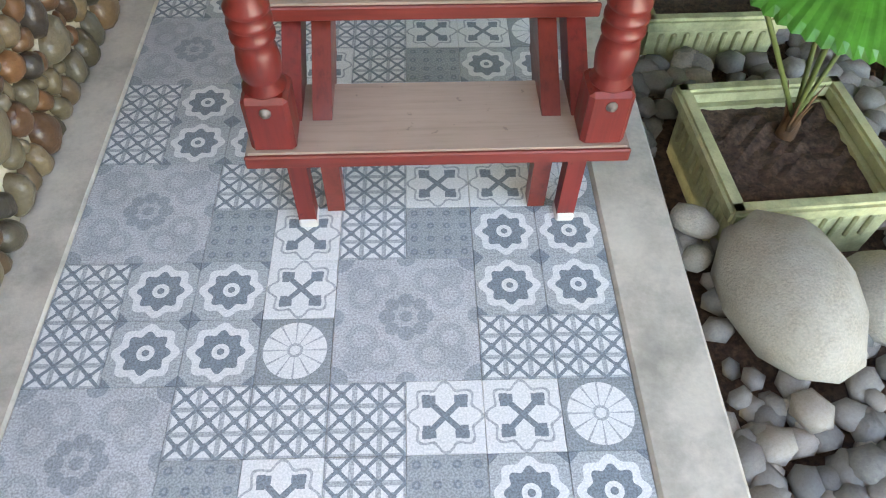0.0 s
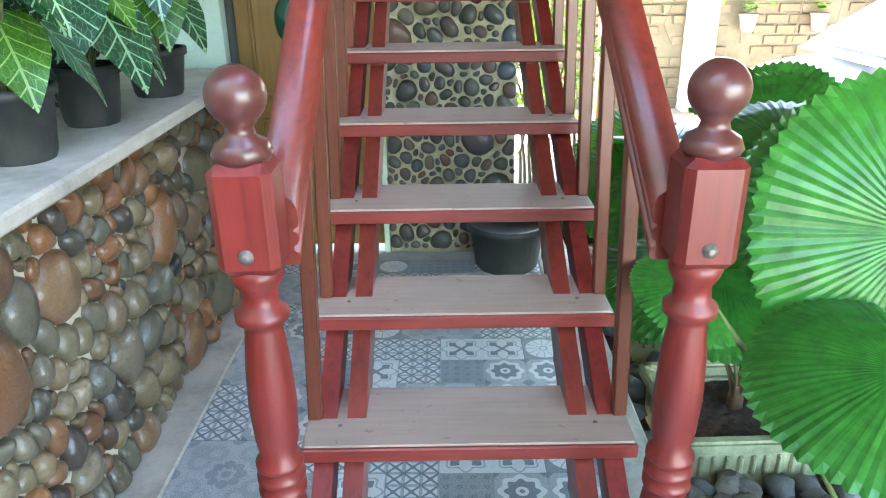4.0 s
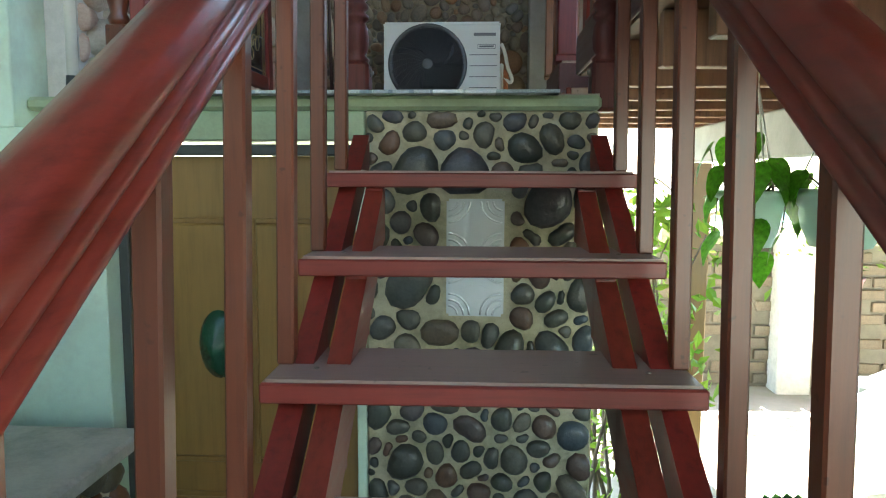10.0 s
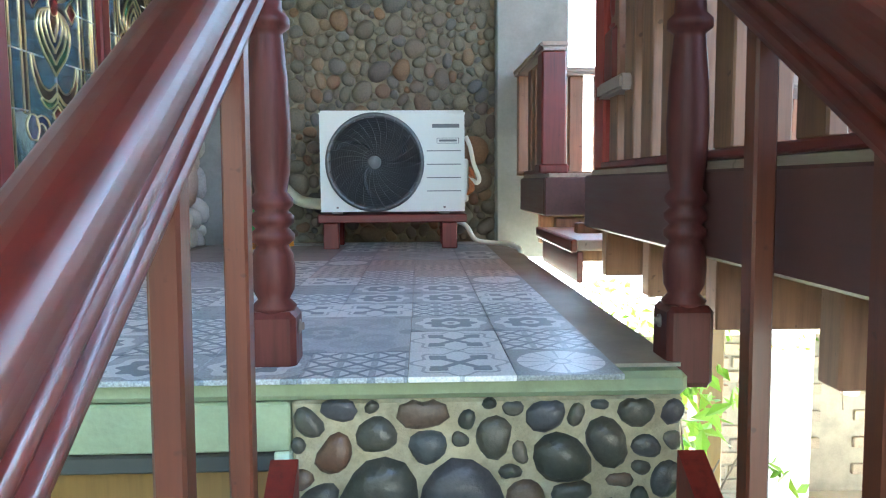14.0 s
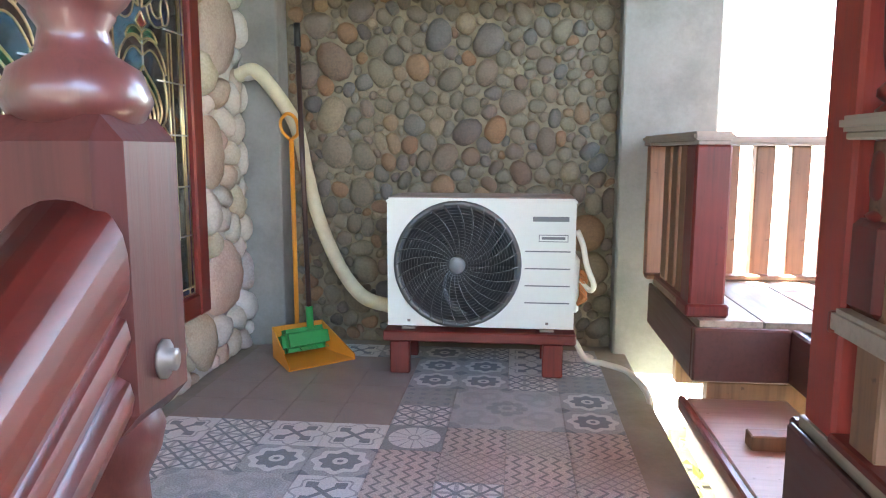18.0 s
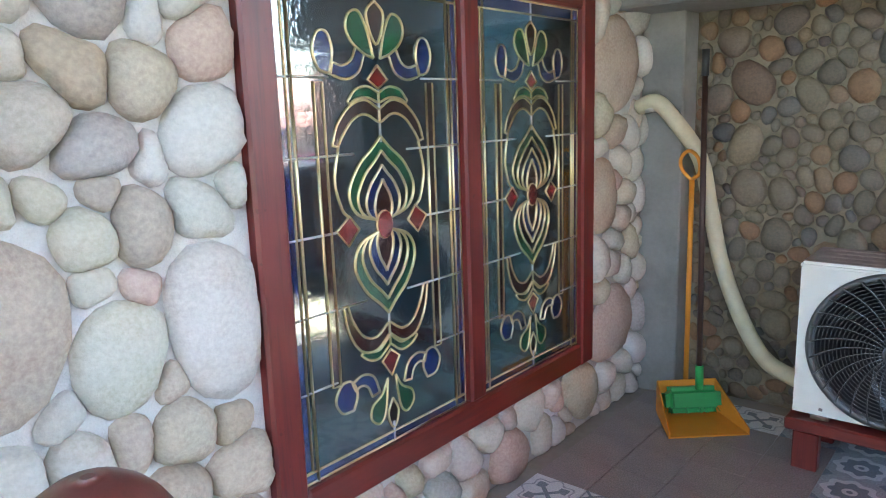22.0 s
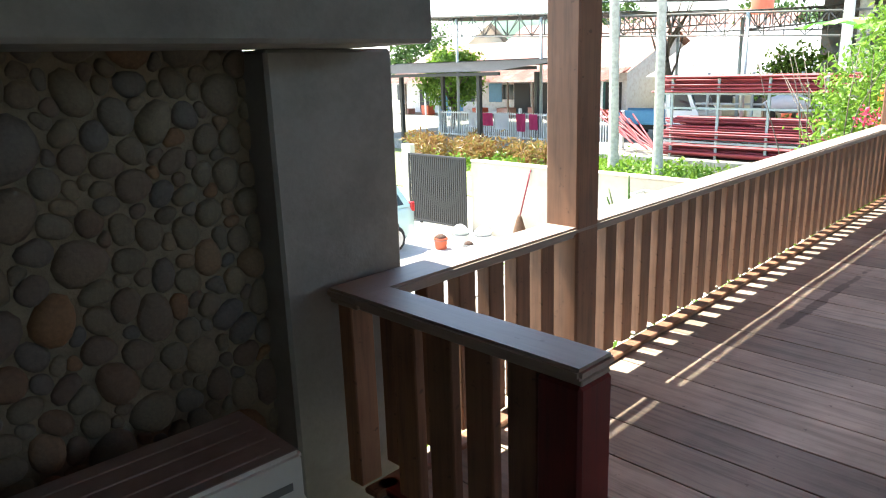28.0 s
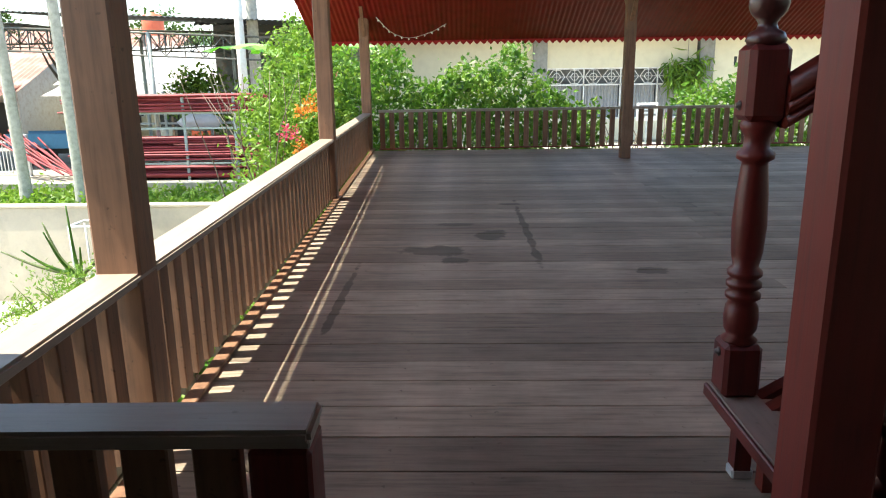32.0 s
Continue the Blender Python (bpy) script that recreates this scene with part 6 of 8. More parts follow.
car((7.38, 16.75, -0.0), 180, M_CARG, "pale green hatchback car parked before the gate", 1.05)

def bucket(at, r, h, mat, label, fill):
    b = thing("bucket", at, label, "bucket", "buckets by the yard wall")
    part("body", lathe([(r * 0.78, 0), (r * 0.8, 0.01), (r * 0.95, h * 0.9), (r, h * 0.92), (r, h), (r * 0.93, h), (r * 0.75, h * 0.15)], 18), mat, b)
    part("hoop", lathe([(r * 1.0, h * 0.78), (r * 1.04, h * 0.79), (r * 1.04, h * 0.82), (r * 1.0, h * 0.83)], 18, False), M_GREY, b)
    part("filling", lathe([(r * 0.9, h * 0.9), (r * 0.7, h * 1.15), (r * 0.3, h * 1.3), (0.01, h * 1.32)], 12), fill, b)
    return b

bucket((9.75, 15.15, 0.002), 0.20, 0.40, M_WHITE, "white plastic paint bucket filled with yard waste", M_MORTARP)
bucket((10.05, 14.75, 0.002), 0.19, 0.38, M_WPAINT, "whitish plastic bucket with a wrapped bundle in it", M_CLOTHW)
bucket((9.45, 15.45, 0.002), 0.16, 0.25, M_TANK, "small reddish bucket by the yard wall", M_SOIL)
bucket((9.55, 14.7, 0.002), 0.12, 0.2, M_GREY, "small grey tub by the yard wall", M_SOIL)
yb = thing("yard_broom", (10.78, 14.35, 0.002), "stick broom with red handle leaning on the wall", "broom")
part("bristles", lathe([(0.20, 0), (0.19, 0.05), (0.13, 0.35), (0.05, 0.62), (0.03, 0.66)], 14), M_FIBRE, yb)
part("broom_handle", tube([(0, 0, 0.6), (0.22, -0.05, 1.35), (0.3, -0.06, 1.62)], 0.018, 8), M_PRIMER, yb)

# ---- branching succulent, shrub ----
cac = thing("succulent_shrub", (9.8, 11.0, -0.02), "branching green succulent with few pointed leaves", "shrub")
part("trunk", tube(spline([(0, 0, 0), (0.03, -0.02, 0.5), (0, 0, 0.9)], 5), [0.07 - 0.002 * i for i in range(11)], 8), M_TWIG, cac)
rc = random.Random(12)
for i, (dx, dy, dz) in enumerate(((-0.2, 0.75, 0.45), (0.0, 1.2, 0.38), (0.05, 0.1, 1.1), (0.25, -0.45, 0.7), (-0.3, 0.3, 0.75), (0.2, 0.6, 0.8), (-0.25, -0.2, 0.5))):
    pts = spline([(0, 0, 0.82), (dx * 0.5, dy * 0.55, 0.9 + dz * 0.25), (dx, dy, 0.85 + dz)], 6)
    part("branch", tube(pts, [0.04 - 0.0024 * k for k in range(len(pts))], 7), M_STEM if i % 2 else M_HEDGE, cac)
rack = thing("white_rack", (10.2, 10.6, -0.02), "small white tubular plant rack", "rack")
for x, y in ((0, 0), (0.5, 0), (0, 0.7), (0.5, 0.7)):
    part("leg", tube([(x, y, 0), (x, y, 1.55)], 0.018, 6), M_WPAINT, rack)
for z in (0.7, 1.52):
    part("shelf", boxes((-0.02, 0.52, -0.02, 0.02, z, z + 0.03), (-0.02, 0.52, 0.68, 0.72, z, z + 0.03), (-0.02, 0.02, 0.02, 0.68, z, z + 0.03), (0.48, 0.52, 0.02, 0.68, z, z + 0.03), bevel=0.004), M_WPAINT, rack)
for k, (cx, cy, hz, n, sd) in enumerate(((9.0, 10.55, 1.2, 260, 5), (9.4, 13.0, 0.3, 40, 6), (7.4, 9.2, 0.7, 120, 7))):
    sh = thing("garden_shrub", (cx, cy, -0.03), "light green feathery garden shrub in the yard", "shrub", "shrubs in the yard")
    twigs([(random.Random(i + sd).uniform(-0.3, 0.3), random.Random(i * 3 + sd).uniform(-0.5, 0.5), 0) for i in range(12)], M_STEM, sh, sd, hz * 0.95)
    leaf_part("crown", clumps((-0.7, -1.0, 0.1), (0.6, 1.0, hz), n, 18, 0.1, sd, lambda x, y, z, h=hz: x * x + y * y * 0.6 + (z / h) ** 2 * 0.5 < 0.8), 0.075, M_LIME, sh, sd, 0.0, 0.35)

# ---- planted strip beyond the yard wall ----
st = tagged(new("ground_cover", foliage(clumps((18.2, 9.5, 0.0), (22.0, 25.0, 0.34), 900, 16, 0.16, 31), 0.17, 31, 0.0, 0.55)), "bright green ground cover plants beyond the yard wall", "ground cover", kind="stuff")
st.data.materials.append(M_LIME)
lawn = slab("grass_strip", (14.5, 22.0, 8.5, 34, -0.028, 0.005), painted("thin_grass", (0.22, 0.27, 0.09), 0.95, 0.4, 3, 0.6, (0.34, 0.30, 0.2)), "thin sunlit grass strip beyond the yard wall", 0, "grass")
for k in range(9):
    cr = thing("croton_shrub", (19.6 + 0.5 * (k % 3), 20.9 + k * 0.95, 0.0), "orange and brown leaved croton shrub", "shrub", "croton shrubs")
    twigs([(0.1 * i - 0.3, 0.08 * ((i * 5) % 7) - 0.25, 0) for i in range(7)], M_TWIG, cr, 70 + k, 0.75)
    leaf_part("crown", clumps((-0.6, -0.65, 0.12), (0.6, 0.65, 1.0), 55, 14, 0.12, 70 + k, lambda x, y, z: x * x + y * y + (z - 0.4) ** 2 < 0.62), 0.22, M_CROTON, cr, 70 + k, 0.1, 0.3)

slab("kerb_stone", (22.4, 22.75, 9, 36, -0.1, 0.44), M_RUBBLE, "low rubble stone kerb wall with weathered top", 0.03, "kerb")
slab("ground_terrace", (22.74, 75, 8.8, 70, -0.1, 0.41), M_GROUND, "bare earth yard behind the rubble kerb", 0, "ground")

# ---- palms ----
M_FROND = leafy("palm_frond", (0.05, 0.15, 0.025), 0.45, 0.3)
def palm(at, r, h, seed, lean):
    p = thing("palm_tree", at, "tall palm with pale ringed trunk", "palm tree", "tall palms")
    prof = []
    n = int(h / 0.16)
    pts, rad = [], []
    for i in range(n * 2 + 1):
        z = i * h / (n * 2)
        pts.append((lean[0] * (z / h) ** 1.4 * h, lean[1] * (z / h) ** 1.4 * h, z))
        rad.append(r * (1.25 - 0.35 * min(1, z / 1.2) * 0.7 - 0.12 * z / h) * (1.0 if i % 2 else 1.05))
    part("trunk", tube(pts, rad, 12), M_PALM, p)
    top = Vector(pts[-1])
    bm = bmesh.new()
    rr = random.Random(seed)
    for k in range(13):
        a = k * 2.4
        L = rr.uniform(2.0, 2.6)
        up = rr.uniform(0.2, 0.9)
        spine = [top + Vector((math.cos(a) * L * s, math.sin(a) * L * s, up * s * 1.6 - 1.5 * s * s)) for s in (0, 0.2, 0.4, 0.6, 0.8, 1.0)]
        for i in range(5):
            for q in range(4):
                b0 = spine[i].lerp(spine[i + 1], q / 4)
                b1 = spine[i].lerp(spine[i + 1], q / 4 + 0.13)
                sd = Vector((-math.sin(a), math.cos(a), 0))
                fl = 0.55 * math.sin(math.pi * (0.12 + 0.8 * (i + q / 4) / 5))
                for s in (-1, 1):
                    tip = b1 + sd * s * fl + Vector((0, 0, -fl * 0.45)) + (spine[5] - spine[0]).normalized() * 0.2
                    bm.faces.new([bm.verts.new(v) for v in (b0, b1, tip)])
    part("crown", bm, M_FROND, p)
palm((20.0, 18.05, -0.02), 0.165, 9.5, 1, (-0.012, 0.016))
palm((19.85, 16.3, -0.02), 0.155, 9.0, 2, (-0.01, 0.012))
palm((24.6, 12.15, 0.40), 0.20, 9.0, 3, (0.01, 0.0))
pole = thing("lamp_pole", (23.6, 12.3, 0.40), "slim white painted steel pole", "pole")
part("pole", tube([(0, 0, 0), (0, 0, 4), (0, 0, 9)], [0.16, 0.15, 0.13], 12), M_WPAINT, pole)
part("base_plate", lathe([(0.3, 0.0), (0.3, 0.04), (0.17, 0.06)], 12), M_GALV, pole)

# ---- pipe rack and steel roof ----
rk = thing("pipe_rack", (0, 0, 0), "galvanised storage rack stacked with red-primed steel pipes", "rack")
for x in (22.95, 25.6):
    for y in (17.6, 15.9, 14.2, 12.5):
        part("post", box(x - 0.04, x + 0.04, y - 0.04, y + 0.04, 0.40, 3.3, 0), M_GALV, rk)
for z in (2.62, 2.12, 0.95):
    for x in (22.95, 25.6):
        part("beam", box(x - 0.03, x + 0.03, 11.9, 18.1, z, z + 0.07, 0), M_GALV, rk)
rp2 = random.Random(55)
pipe_me = None
def stack(x0, x1, z0, z1, y0, y1, n, sq=False):
    global pipe_me
    for i in range(n):
        o = new("pipe", pipe_me) if pipe_me else part("pipe", tube([(0, 0, 0), (0, 1, 0)], 0.032, 6), M_PRIMER)
        pipe_me = o.data
        o.parent = rk
        a, b = y0 + rp2.uniform(-0.4, 0.3), y1 + rp2.uniform(-0.3, 0.4)
        o.matrix_local = pose(rp2.uniform(x0, x1), a, z0 + (z1 - z0) * ((i * 7 % n) / n), 0, 0, rp2.uniform(-1.2, 1.2)) @ Matrix.Diagonal((1, b - a, 1, 1))
stack(22.8, 23.5, 2.72, 3.25, 11.8, 18.0, 60)
stack(22.8, 24.5, 1.05, 1.85, 11.5, 17.8, 70)
stack(22.8, 24.5, 0.46, 0.90, 11.3, 18.0, 60)
for i in range(14):
    o = new("pipe", pipe_me)
    o.parent = rk
    o.matrix_local = pose(22.9 + 0.1 * (i % 5), 17.9 + 0.12 * i, 0.5 + 0.03 * i, 18 + 3 * (i % 5), 0, -20 - 5 * (i % 4)) @ Matrix.Diagonal((1, 2.6, 1, 1))
wrap = thing("wrapped_bundle", (25.5, 14.6, 2.2), "bluish plastic wrapped bundle on the rack", "bundle")
b = pebble(random.Random(7), 10)
b.transform(Matrix.Diagonal((0.5, 0.8, 0.35, 1)))
part("wrap", b, M_CLOTHW, wrap)

sr = thing("steel_roof", (0, 0, 0), "open steel shed roof on trusses and slim columns", "shed")
def truss(p0, p1, depth, n):
    a, b = Vector(p0), Vector(p1)
    dn = Vector((0, 0, -depth))
    bm = bmesh.new()
    for q in (Vector(), dn):
        add(bm, tube([a + q, b + q], 0.045, 4))
    for i in range(n):
        u, v = a.lerp(b, i / n), a.lerp(b, (i + 1) / n)
        add(bm, tube([u, u + dn], 0.022, 4))
        add(bm, tube([u + dn, v] if i % 2 else [u, v + dn], 0.022, 4))
    part("truss", bm, M_STEEL, sr)
truss((24.0, 9.0, 4.95), (24.0, 21.0, 5.55), 0.75, 18)
truss((26.0, 21.2, 5.75), (26.0, 38.0, 6.6), 0.95, 22)
truss((33.0, 9.0, 5.5), (33.0, 37.0, 6.6), 0.9, 30)
for y in (10.0, 15.55, 20.5):
    truss((24.0, y, 5.0 + (y - 9) * 0.05), (33.0, y, 5.55 + (y - 9) * 0.04), 0.6, 10)
for x, y, h in ((24.0, 15.55, 5.3), (24.0, 20.6, 5.5), (26.0, 23.0, 5.8), (26.0, 26.0, 5.9), (26.0, 31.5, 6.2), (33, 15.5, 5.7), (33, 23.0, 6.0), (33, 30, 6.3), (29, 18, 5.4)):
    part("column", tube([(x, y, 0.40), (x, y, h)], 0.075, 8), M_GALV, sr)
bm = corrugated(-21.6, -9, 0, 9.2, lambda y: 0.04 * y, 0.2, 0.02)
bm.transform(Matrix.Translation((23.8, 0, 5.08)) @ pose(0, 0, 0, 2.7, 0, 0) @ Matrix.Rotation(radians(-90), 4, "Z") @ Matrix.Diagonal((1, 1, 1, 1)))
part("roof_sheet", bm, M_DKROOF, sr)
bm = corrugated(-38.5, -21.0, 0, 7.2, lambda y: 0.0, 0.2, 0.02)
bm.transform(Matrix.Translation((25.8, 0, 4.72)) @ pose(0, 0, 0, 2.9, 0, 0) @ Matrix.Rotation(radians(-90), 4, "Z"))
part("roof_sheet", bm, M_DKROOF, sr)

# ---- white fence with washing, truck ----
fe = thing("picket_fence", (24.5, 20.6, 0.40), "white painted metal fence with washing on it", "fence")
pk = None
for i in range(84):
    o = new("picket", pk) if pk else part("picket", box(-0.015, 0.015, -0.015, 0.015, 0.1, 1.30, 0), M_WPAINT)
    pk = o.data
    o.parent = fe
    o.location = (0, 0.13 * i, 0)
for z in (0.14, 1.2):
    part("rail", box(-0.03, 0.03, -0.05, 10.9, z, z + 0.05, 0), M_WPAINT, fe)
for i in range(5):
    part("post", box(-0.06, 0.06, 2.7 * i - 0.06, 2.7 * i + 0.06, 0, 1.5, 0.01), M_WPAINT, fe)
for i, (y, w, h, m) in enumerate(((27.6, 0.7, 0.6, M_CLOTHP), (26.6, 0.9, 0.75, M_CLOTHW), (25.6, 0.55, 0.8, M_CLOTHP), (24.9, 0.5, 0.7, M_CLOTHP), (28.6, 0.6, 0.7, M_CLOTHW))):
    cl = thing("laundry", (24.43, y, 1.66), "pink cloth drying over the fence" if m == M_CLOTHP else "white cloth drying over the fence", "laundry", "washing on the fence")
    bm = bmesh.new()
    grid = [[bm.verts.new((-0.02 - 0.03 * math.sin(k * 1.9 + i) * (1 - j / 4) - 0.01 * j, k * w / 8, -h + j * h / 4)) for k in range(9)] for j in range(5)]
    for a, b2 in zip(grid, grid[1:]):
        for k in range(8):
            bm.faces.new((a[k], a[k + 1], b2[k + 1], b2[k]))
    bmesh.ops.solidify(bm, geom=bm.faces[:], thickness=0.012)
    part("cloth", bm, m, cl)
tk = thing("truck", (28.2, 21.0, 0.40), "small white and blue flatbed truck", "truck", rz=90)
part("cab", prism([(-2.1, 0.45), (-0.7, 0.45), (-0.7, 2.15), (-1.65, 2.2), (-2.05, 1.35), (-2.15, 1.2)], 1.6), M_CARW, tk).location = (0, -0.8, 0)
part("windscreen", prism([(-2.08, 1.38), (-2.04, 1.38), (-1.70, 2.05), (-1.74, 2.05)], 1.4), M_CGLASS, tk).location = (-0.02, -0.7, 0)
for s in (-1, 1):
    part("side_window", prism([(-1.85, 1.35), (-0.85, 1.35), (-0.85, 2.0), (-1.6, 2.0)], 0.01), M_CGLASS, tk).location = (0, 0.802 * s, 0)
    part("side_board", box(-0.6, 2.2, s * 0.8 - 0.03, s * 0.8 + 0.03, 0.8, 1.3, 0.01), M_BLUE, tk)
    for x in (-1.35, 1.4):
        w = part("wheel", lathe([(0.2, -0.1), (0.36, -0.1), (0.38, 0), (0.36, 0.1), (0.2, 0.1)], 16), M_TYRE, tk)
        w.matrix_local = pose(x, 0.66 * s, 0.38, 90)
part("bed", box(-0.6, 2.2, -0.8, 0.8, 0.7, 0.8, 0.01), M_BLUE, tk)
part("chassis", box(-2.0, 2.1, -0.35, 0.35, 0.45, 0.7, 0.01), M_GATE, tk)
part("ladder_rack", boxes((-0.65, -0.6, -0.75, 0.75, 2.3, 2.35), (-0.65, -0.6, -0.75, -0.7, 0.8, 2.3), (-0.65, -0.6, 0.7, 0.75, 0.8, 2.3), (-2.0, -0.6, -0.75, -0.7, 2.35, 2.4), (-2.0, -0.6, 0.7, 0.75, 2.35, 2.4), bevel=0), M_WPAINT, tk)

# ---- pavilion ----
pv = thing("carport", (0, 0, 0), "dark sheet roofed carport on slim posts", "carport")
for x, y in ((21.4, 25.6), (22.4, 31.8), (25.2, 25.6), (25.2, 31.8)):
    part("post", box(x - 0.09, x + 0.09, y - 0.09, y + 0.09, 0.0, 3.5, 0.01), M_GATE, pv)
bm = corrugated(24.0, 37.0, 0, 6.0, lambda y: 3.62 + 0.08 * y, 0.2, 0.02)
bm.transform(Matrix.Translation((20.7, 0, 0)) @ Matrix.Rotation(radians(90), 4, "Z") @ Matrix.Diagonal((1, -1, 1, 1)))
bmesh.ops.solidify(bm, geom=bm.faces[:], thickness=0.03)
part("roof_sheet", bm, M_DKROOF, pv)
for x in (20.9, 23.2, 25.4):
    part("beam", box(x - 0.05, x + 0.05, 24.0, 37.0, 3.42 + 0.08 * (x - 20.7), 3.56 + 0.08 * (x - 20.7), 0.005), M_GATE, pv)

# ---- houses ----
def gable(name, label, x0, x1, y0, y1, z0, eave, ridge, wall, roofm, windows=()):
    h = thing(name, (0, 0, 0), label, "house")
    part("wall", boxes((x0, x0 + 0.2, y0, y1, z0, eave), (x1 - 0.2, x1, y0, y1, z0, eave), (x0 + 0.2, x1 - 0.2, y0, y0 + 0.2, z0, eave), (x0 + 0.2, x1 - 0.2, y1 - 0.2, y1, z0, eave), bevel=0), wall, h)
    xm = (x0 + x1) / 2
    for s, xe in ((1, x0 - 0.9), (-1, x1 + 0.9)):
        n = int((y1 - y0 + 1.2) / 0.3)
        bm = bmesh.new()
        lo = [bm.verts.new((xe, y0 - 0.6 + (y1 - y0 + 1.2) * i / (n * 4), eave - 0.12 + 0.03 * math.sin(i * math.pi / 2))) for i in range(n * 4 + 1)]
        hi = [bm.verts.new((xm, v.co.y, ridge + 0.03 * math.sin(i * math.pi / 2))) for i, v in enumerate(lo)]
        for i in range(n * 4):
            bm.faces.new((lo[i], lo[i + 1], hi[i + 1], hi[i]))
        part("roof", bm, roofm, h)
    part("gable_wall", prism([(x0, eave), (x1, eave), (xm, ridge - 0.1)], 0.2), wall, h).location = (0, y0, 0)
    for y, w, z, hh, m in windows:
        wn2 = part("window", box(x0 - 0.03, x0 - 0.003, y, y + w, z, z + hh, 0), M_WPAINT, h)
        part("pane", box(x0 - 0.04, x0 - 0.031, y + 0.08, y + w - 0.08, z + 0.08, z + hh - 0.08, 0), m, wn2)
    return h
gable("house", "low house with a rusty red sheet roof", 38, 48, 29, 50, 0.4, 3.3, 5.6, M_WPAINT, M_RUST, ((30, 2.0, 0.5, 2.2, M_GREENW), (34, 1.2, 1.4, 1.2, M_CGLASS), (38, 1.2, 1.4, 1.2, M_CGLASS), (43, 1.5, 0.5, 2.1, M_BLUE)))
gable("house", "pale house with a weathered zinc roof", 40, 50, 14, 27, 0.4, 3.6, 5.7, M_CREAM2, M_ZINC, ((16, 1.3, 1.6, 1.2, M_CGLASS), (19.5, 1.3, 1.6, 1.2, M_CGLASS), (23, 1.3, 1.6, 1.2, M_CGLASS)))
gable("house", "distant house with a red roof", 60, 72, 34, 60, 0, 4.6, 8.2, M_WPAINT, M_RUST, ((38, 1.5, 1.5, 1.4, M_CGLASS), (46, 1.5, 1.5, 1.4, M_CGLASS)))
gable("house", "distant house with a pale sheet roof", 56, 66, 62, 84, 0, 5.0, 8.6, M_CREAM2, M_ZINC, ((66, 1.5, 1.5, 1.4, M_CGLASS),))
gable("house", "tall shed with dark sheet walls", 33.5, 41, 10.5, 16.5, 0.4, 6.2, 8.4, M_STEEL, M_ZINC, ())
def porch(x, y0, y1, z0, eave, roofm, label):
    """A lean-to on slim posts; flat panels behind it stand in for shaded openings."""
    p = thing("porch", (0, 0, 0), label, "porch")
    bm = bmesh.new()
    n = int((y1 - y0) / 0.3)
    lo = [bm.verts.new((x - 3.0, y0 + (y1 - y0) * i / (n * 2), eave + 0.03 * (i % 2))) for i in range(n * 2 + 1)]
    hi = [bm.verts.new((x - 0.05, v.co.y, eave + 0.75 + 0.03 * (i % 2))) for i, v in enumerate(lo)]
    for i in range(n * 2):
        bm.faces.new((lo[i], lo[i + 1], hi[i + 1], hi[i]))
    bmesh.ops.solidify(bm, geom=bm.faces[:], thickness=0.04)
    part("roof_sheet", bm, roofm, p)
    rr = random.Random(int(y0 * 10))
    y = y0 + 0.2
    while y < y1 - 0.6:
        part("post", box(x - 2.9, x - 2.8, y, y + 0.1, z0, eave, 0), M_WPAINT if rr.random() < 0.5 else M_TWIG, p)
        w = rr.uniform(0.9, 1.7)
        # solid panel, no hole: the shade of a doorway put into its colour
        part("opening", box(x - 0.09, x - 0.06, y + 0.5, y + 0.5 + w, z0 + rr.choice((0.05, 0.9)), z0 + 2.2, 0), rr.choice((M_GATE, M_GREENW, M_DKROOF, M_BLUE, M_GATE)), p, "flat panel coloured as a shaded opening")
        part("crate", box(x - 2.4, x - 1.7, y + 0.3, y + 0.3 + rr.uniform(0.5, 1.2), z0, z0 + rr.uniform(0.4, 1.1), 0.02), rr.choice((M_RUST, M_TANK, M_BLUE, M_GALV, M_CLOTHW)), p)
        y += rr.uniform(2.0, 2.9)
    return p

porch(38, 28.6, 50, 0.4, 2.75, M_RUST, "rusty lean-to porch with panels coloured as shaded doorways and stored crates")
porch(40, 13.8, 27.2, 0.4, 2.9, M_ZINC, "zinc lean-to porch with panels coloured as shaded doorways and clutter")
gable("house", "long low house with a patched brown roof", 50, 60, 26, 44, 0.3, 4.4, 7.0, M_CREAM2, M_RUST, ((28, 1.5, 1.8, 1.6, M_CGLASS), (32, 1.5, 1.8, 1.6, M_CGLASS), (37, 1.5, 1.8, 1.6, M_CGLASS)))
tn = thing("water_tank", (45.5, 24.3, 5.2), "orange plastic water tank on a steel stand", "water tank")
part("tank", lathe([(0.62, 1.2), (0.66, 1.3), (0.66, 2.2), (0.55, 2.4), (0.2, 2.5), (0.18, 2.55), (0.01, 2.56)], 18), M_TANK, tn)
for sx in (-0.5, 0.5):
    for sy in (-0.5, 0.5):
        part("stand_leg", box(sx - 0.04, sx + 0.04, sy - 0.04, sy + 0.04, -1.0, 1.2, 0), M_STEEL, tn)

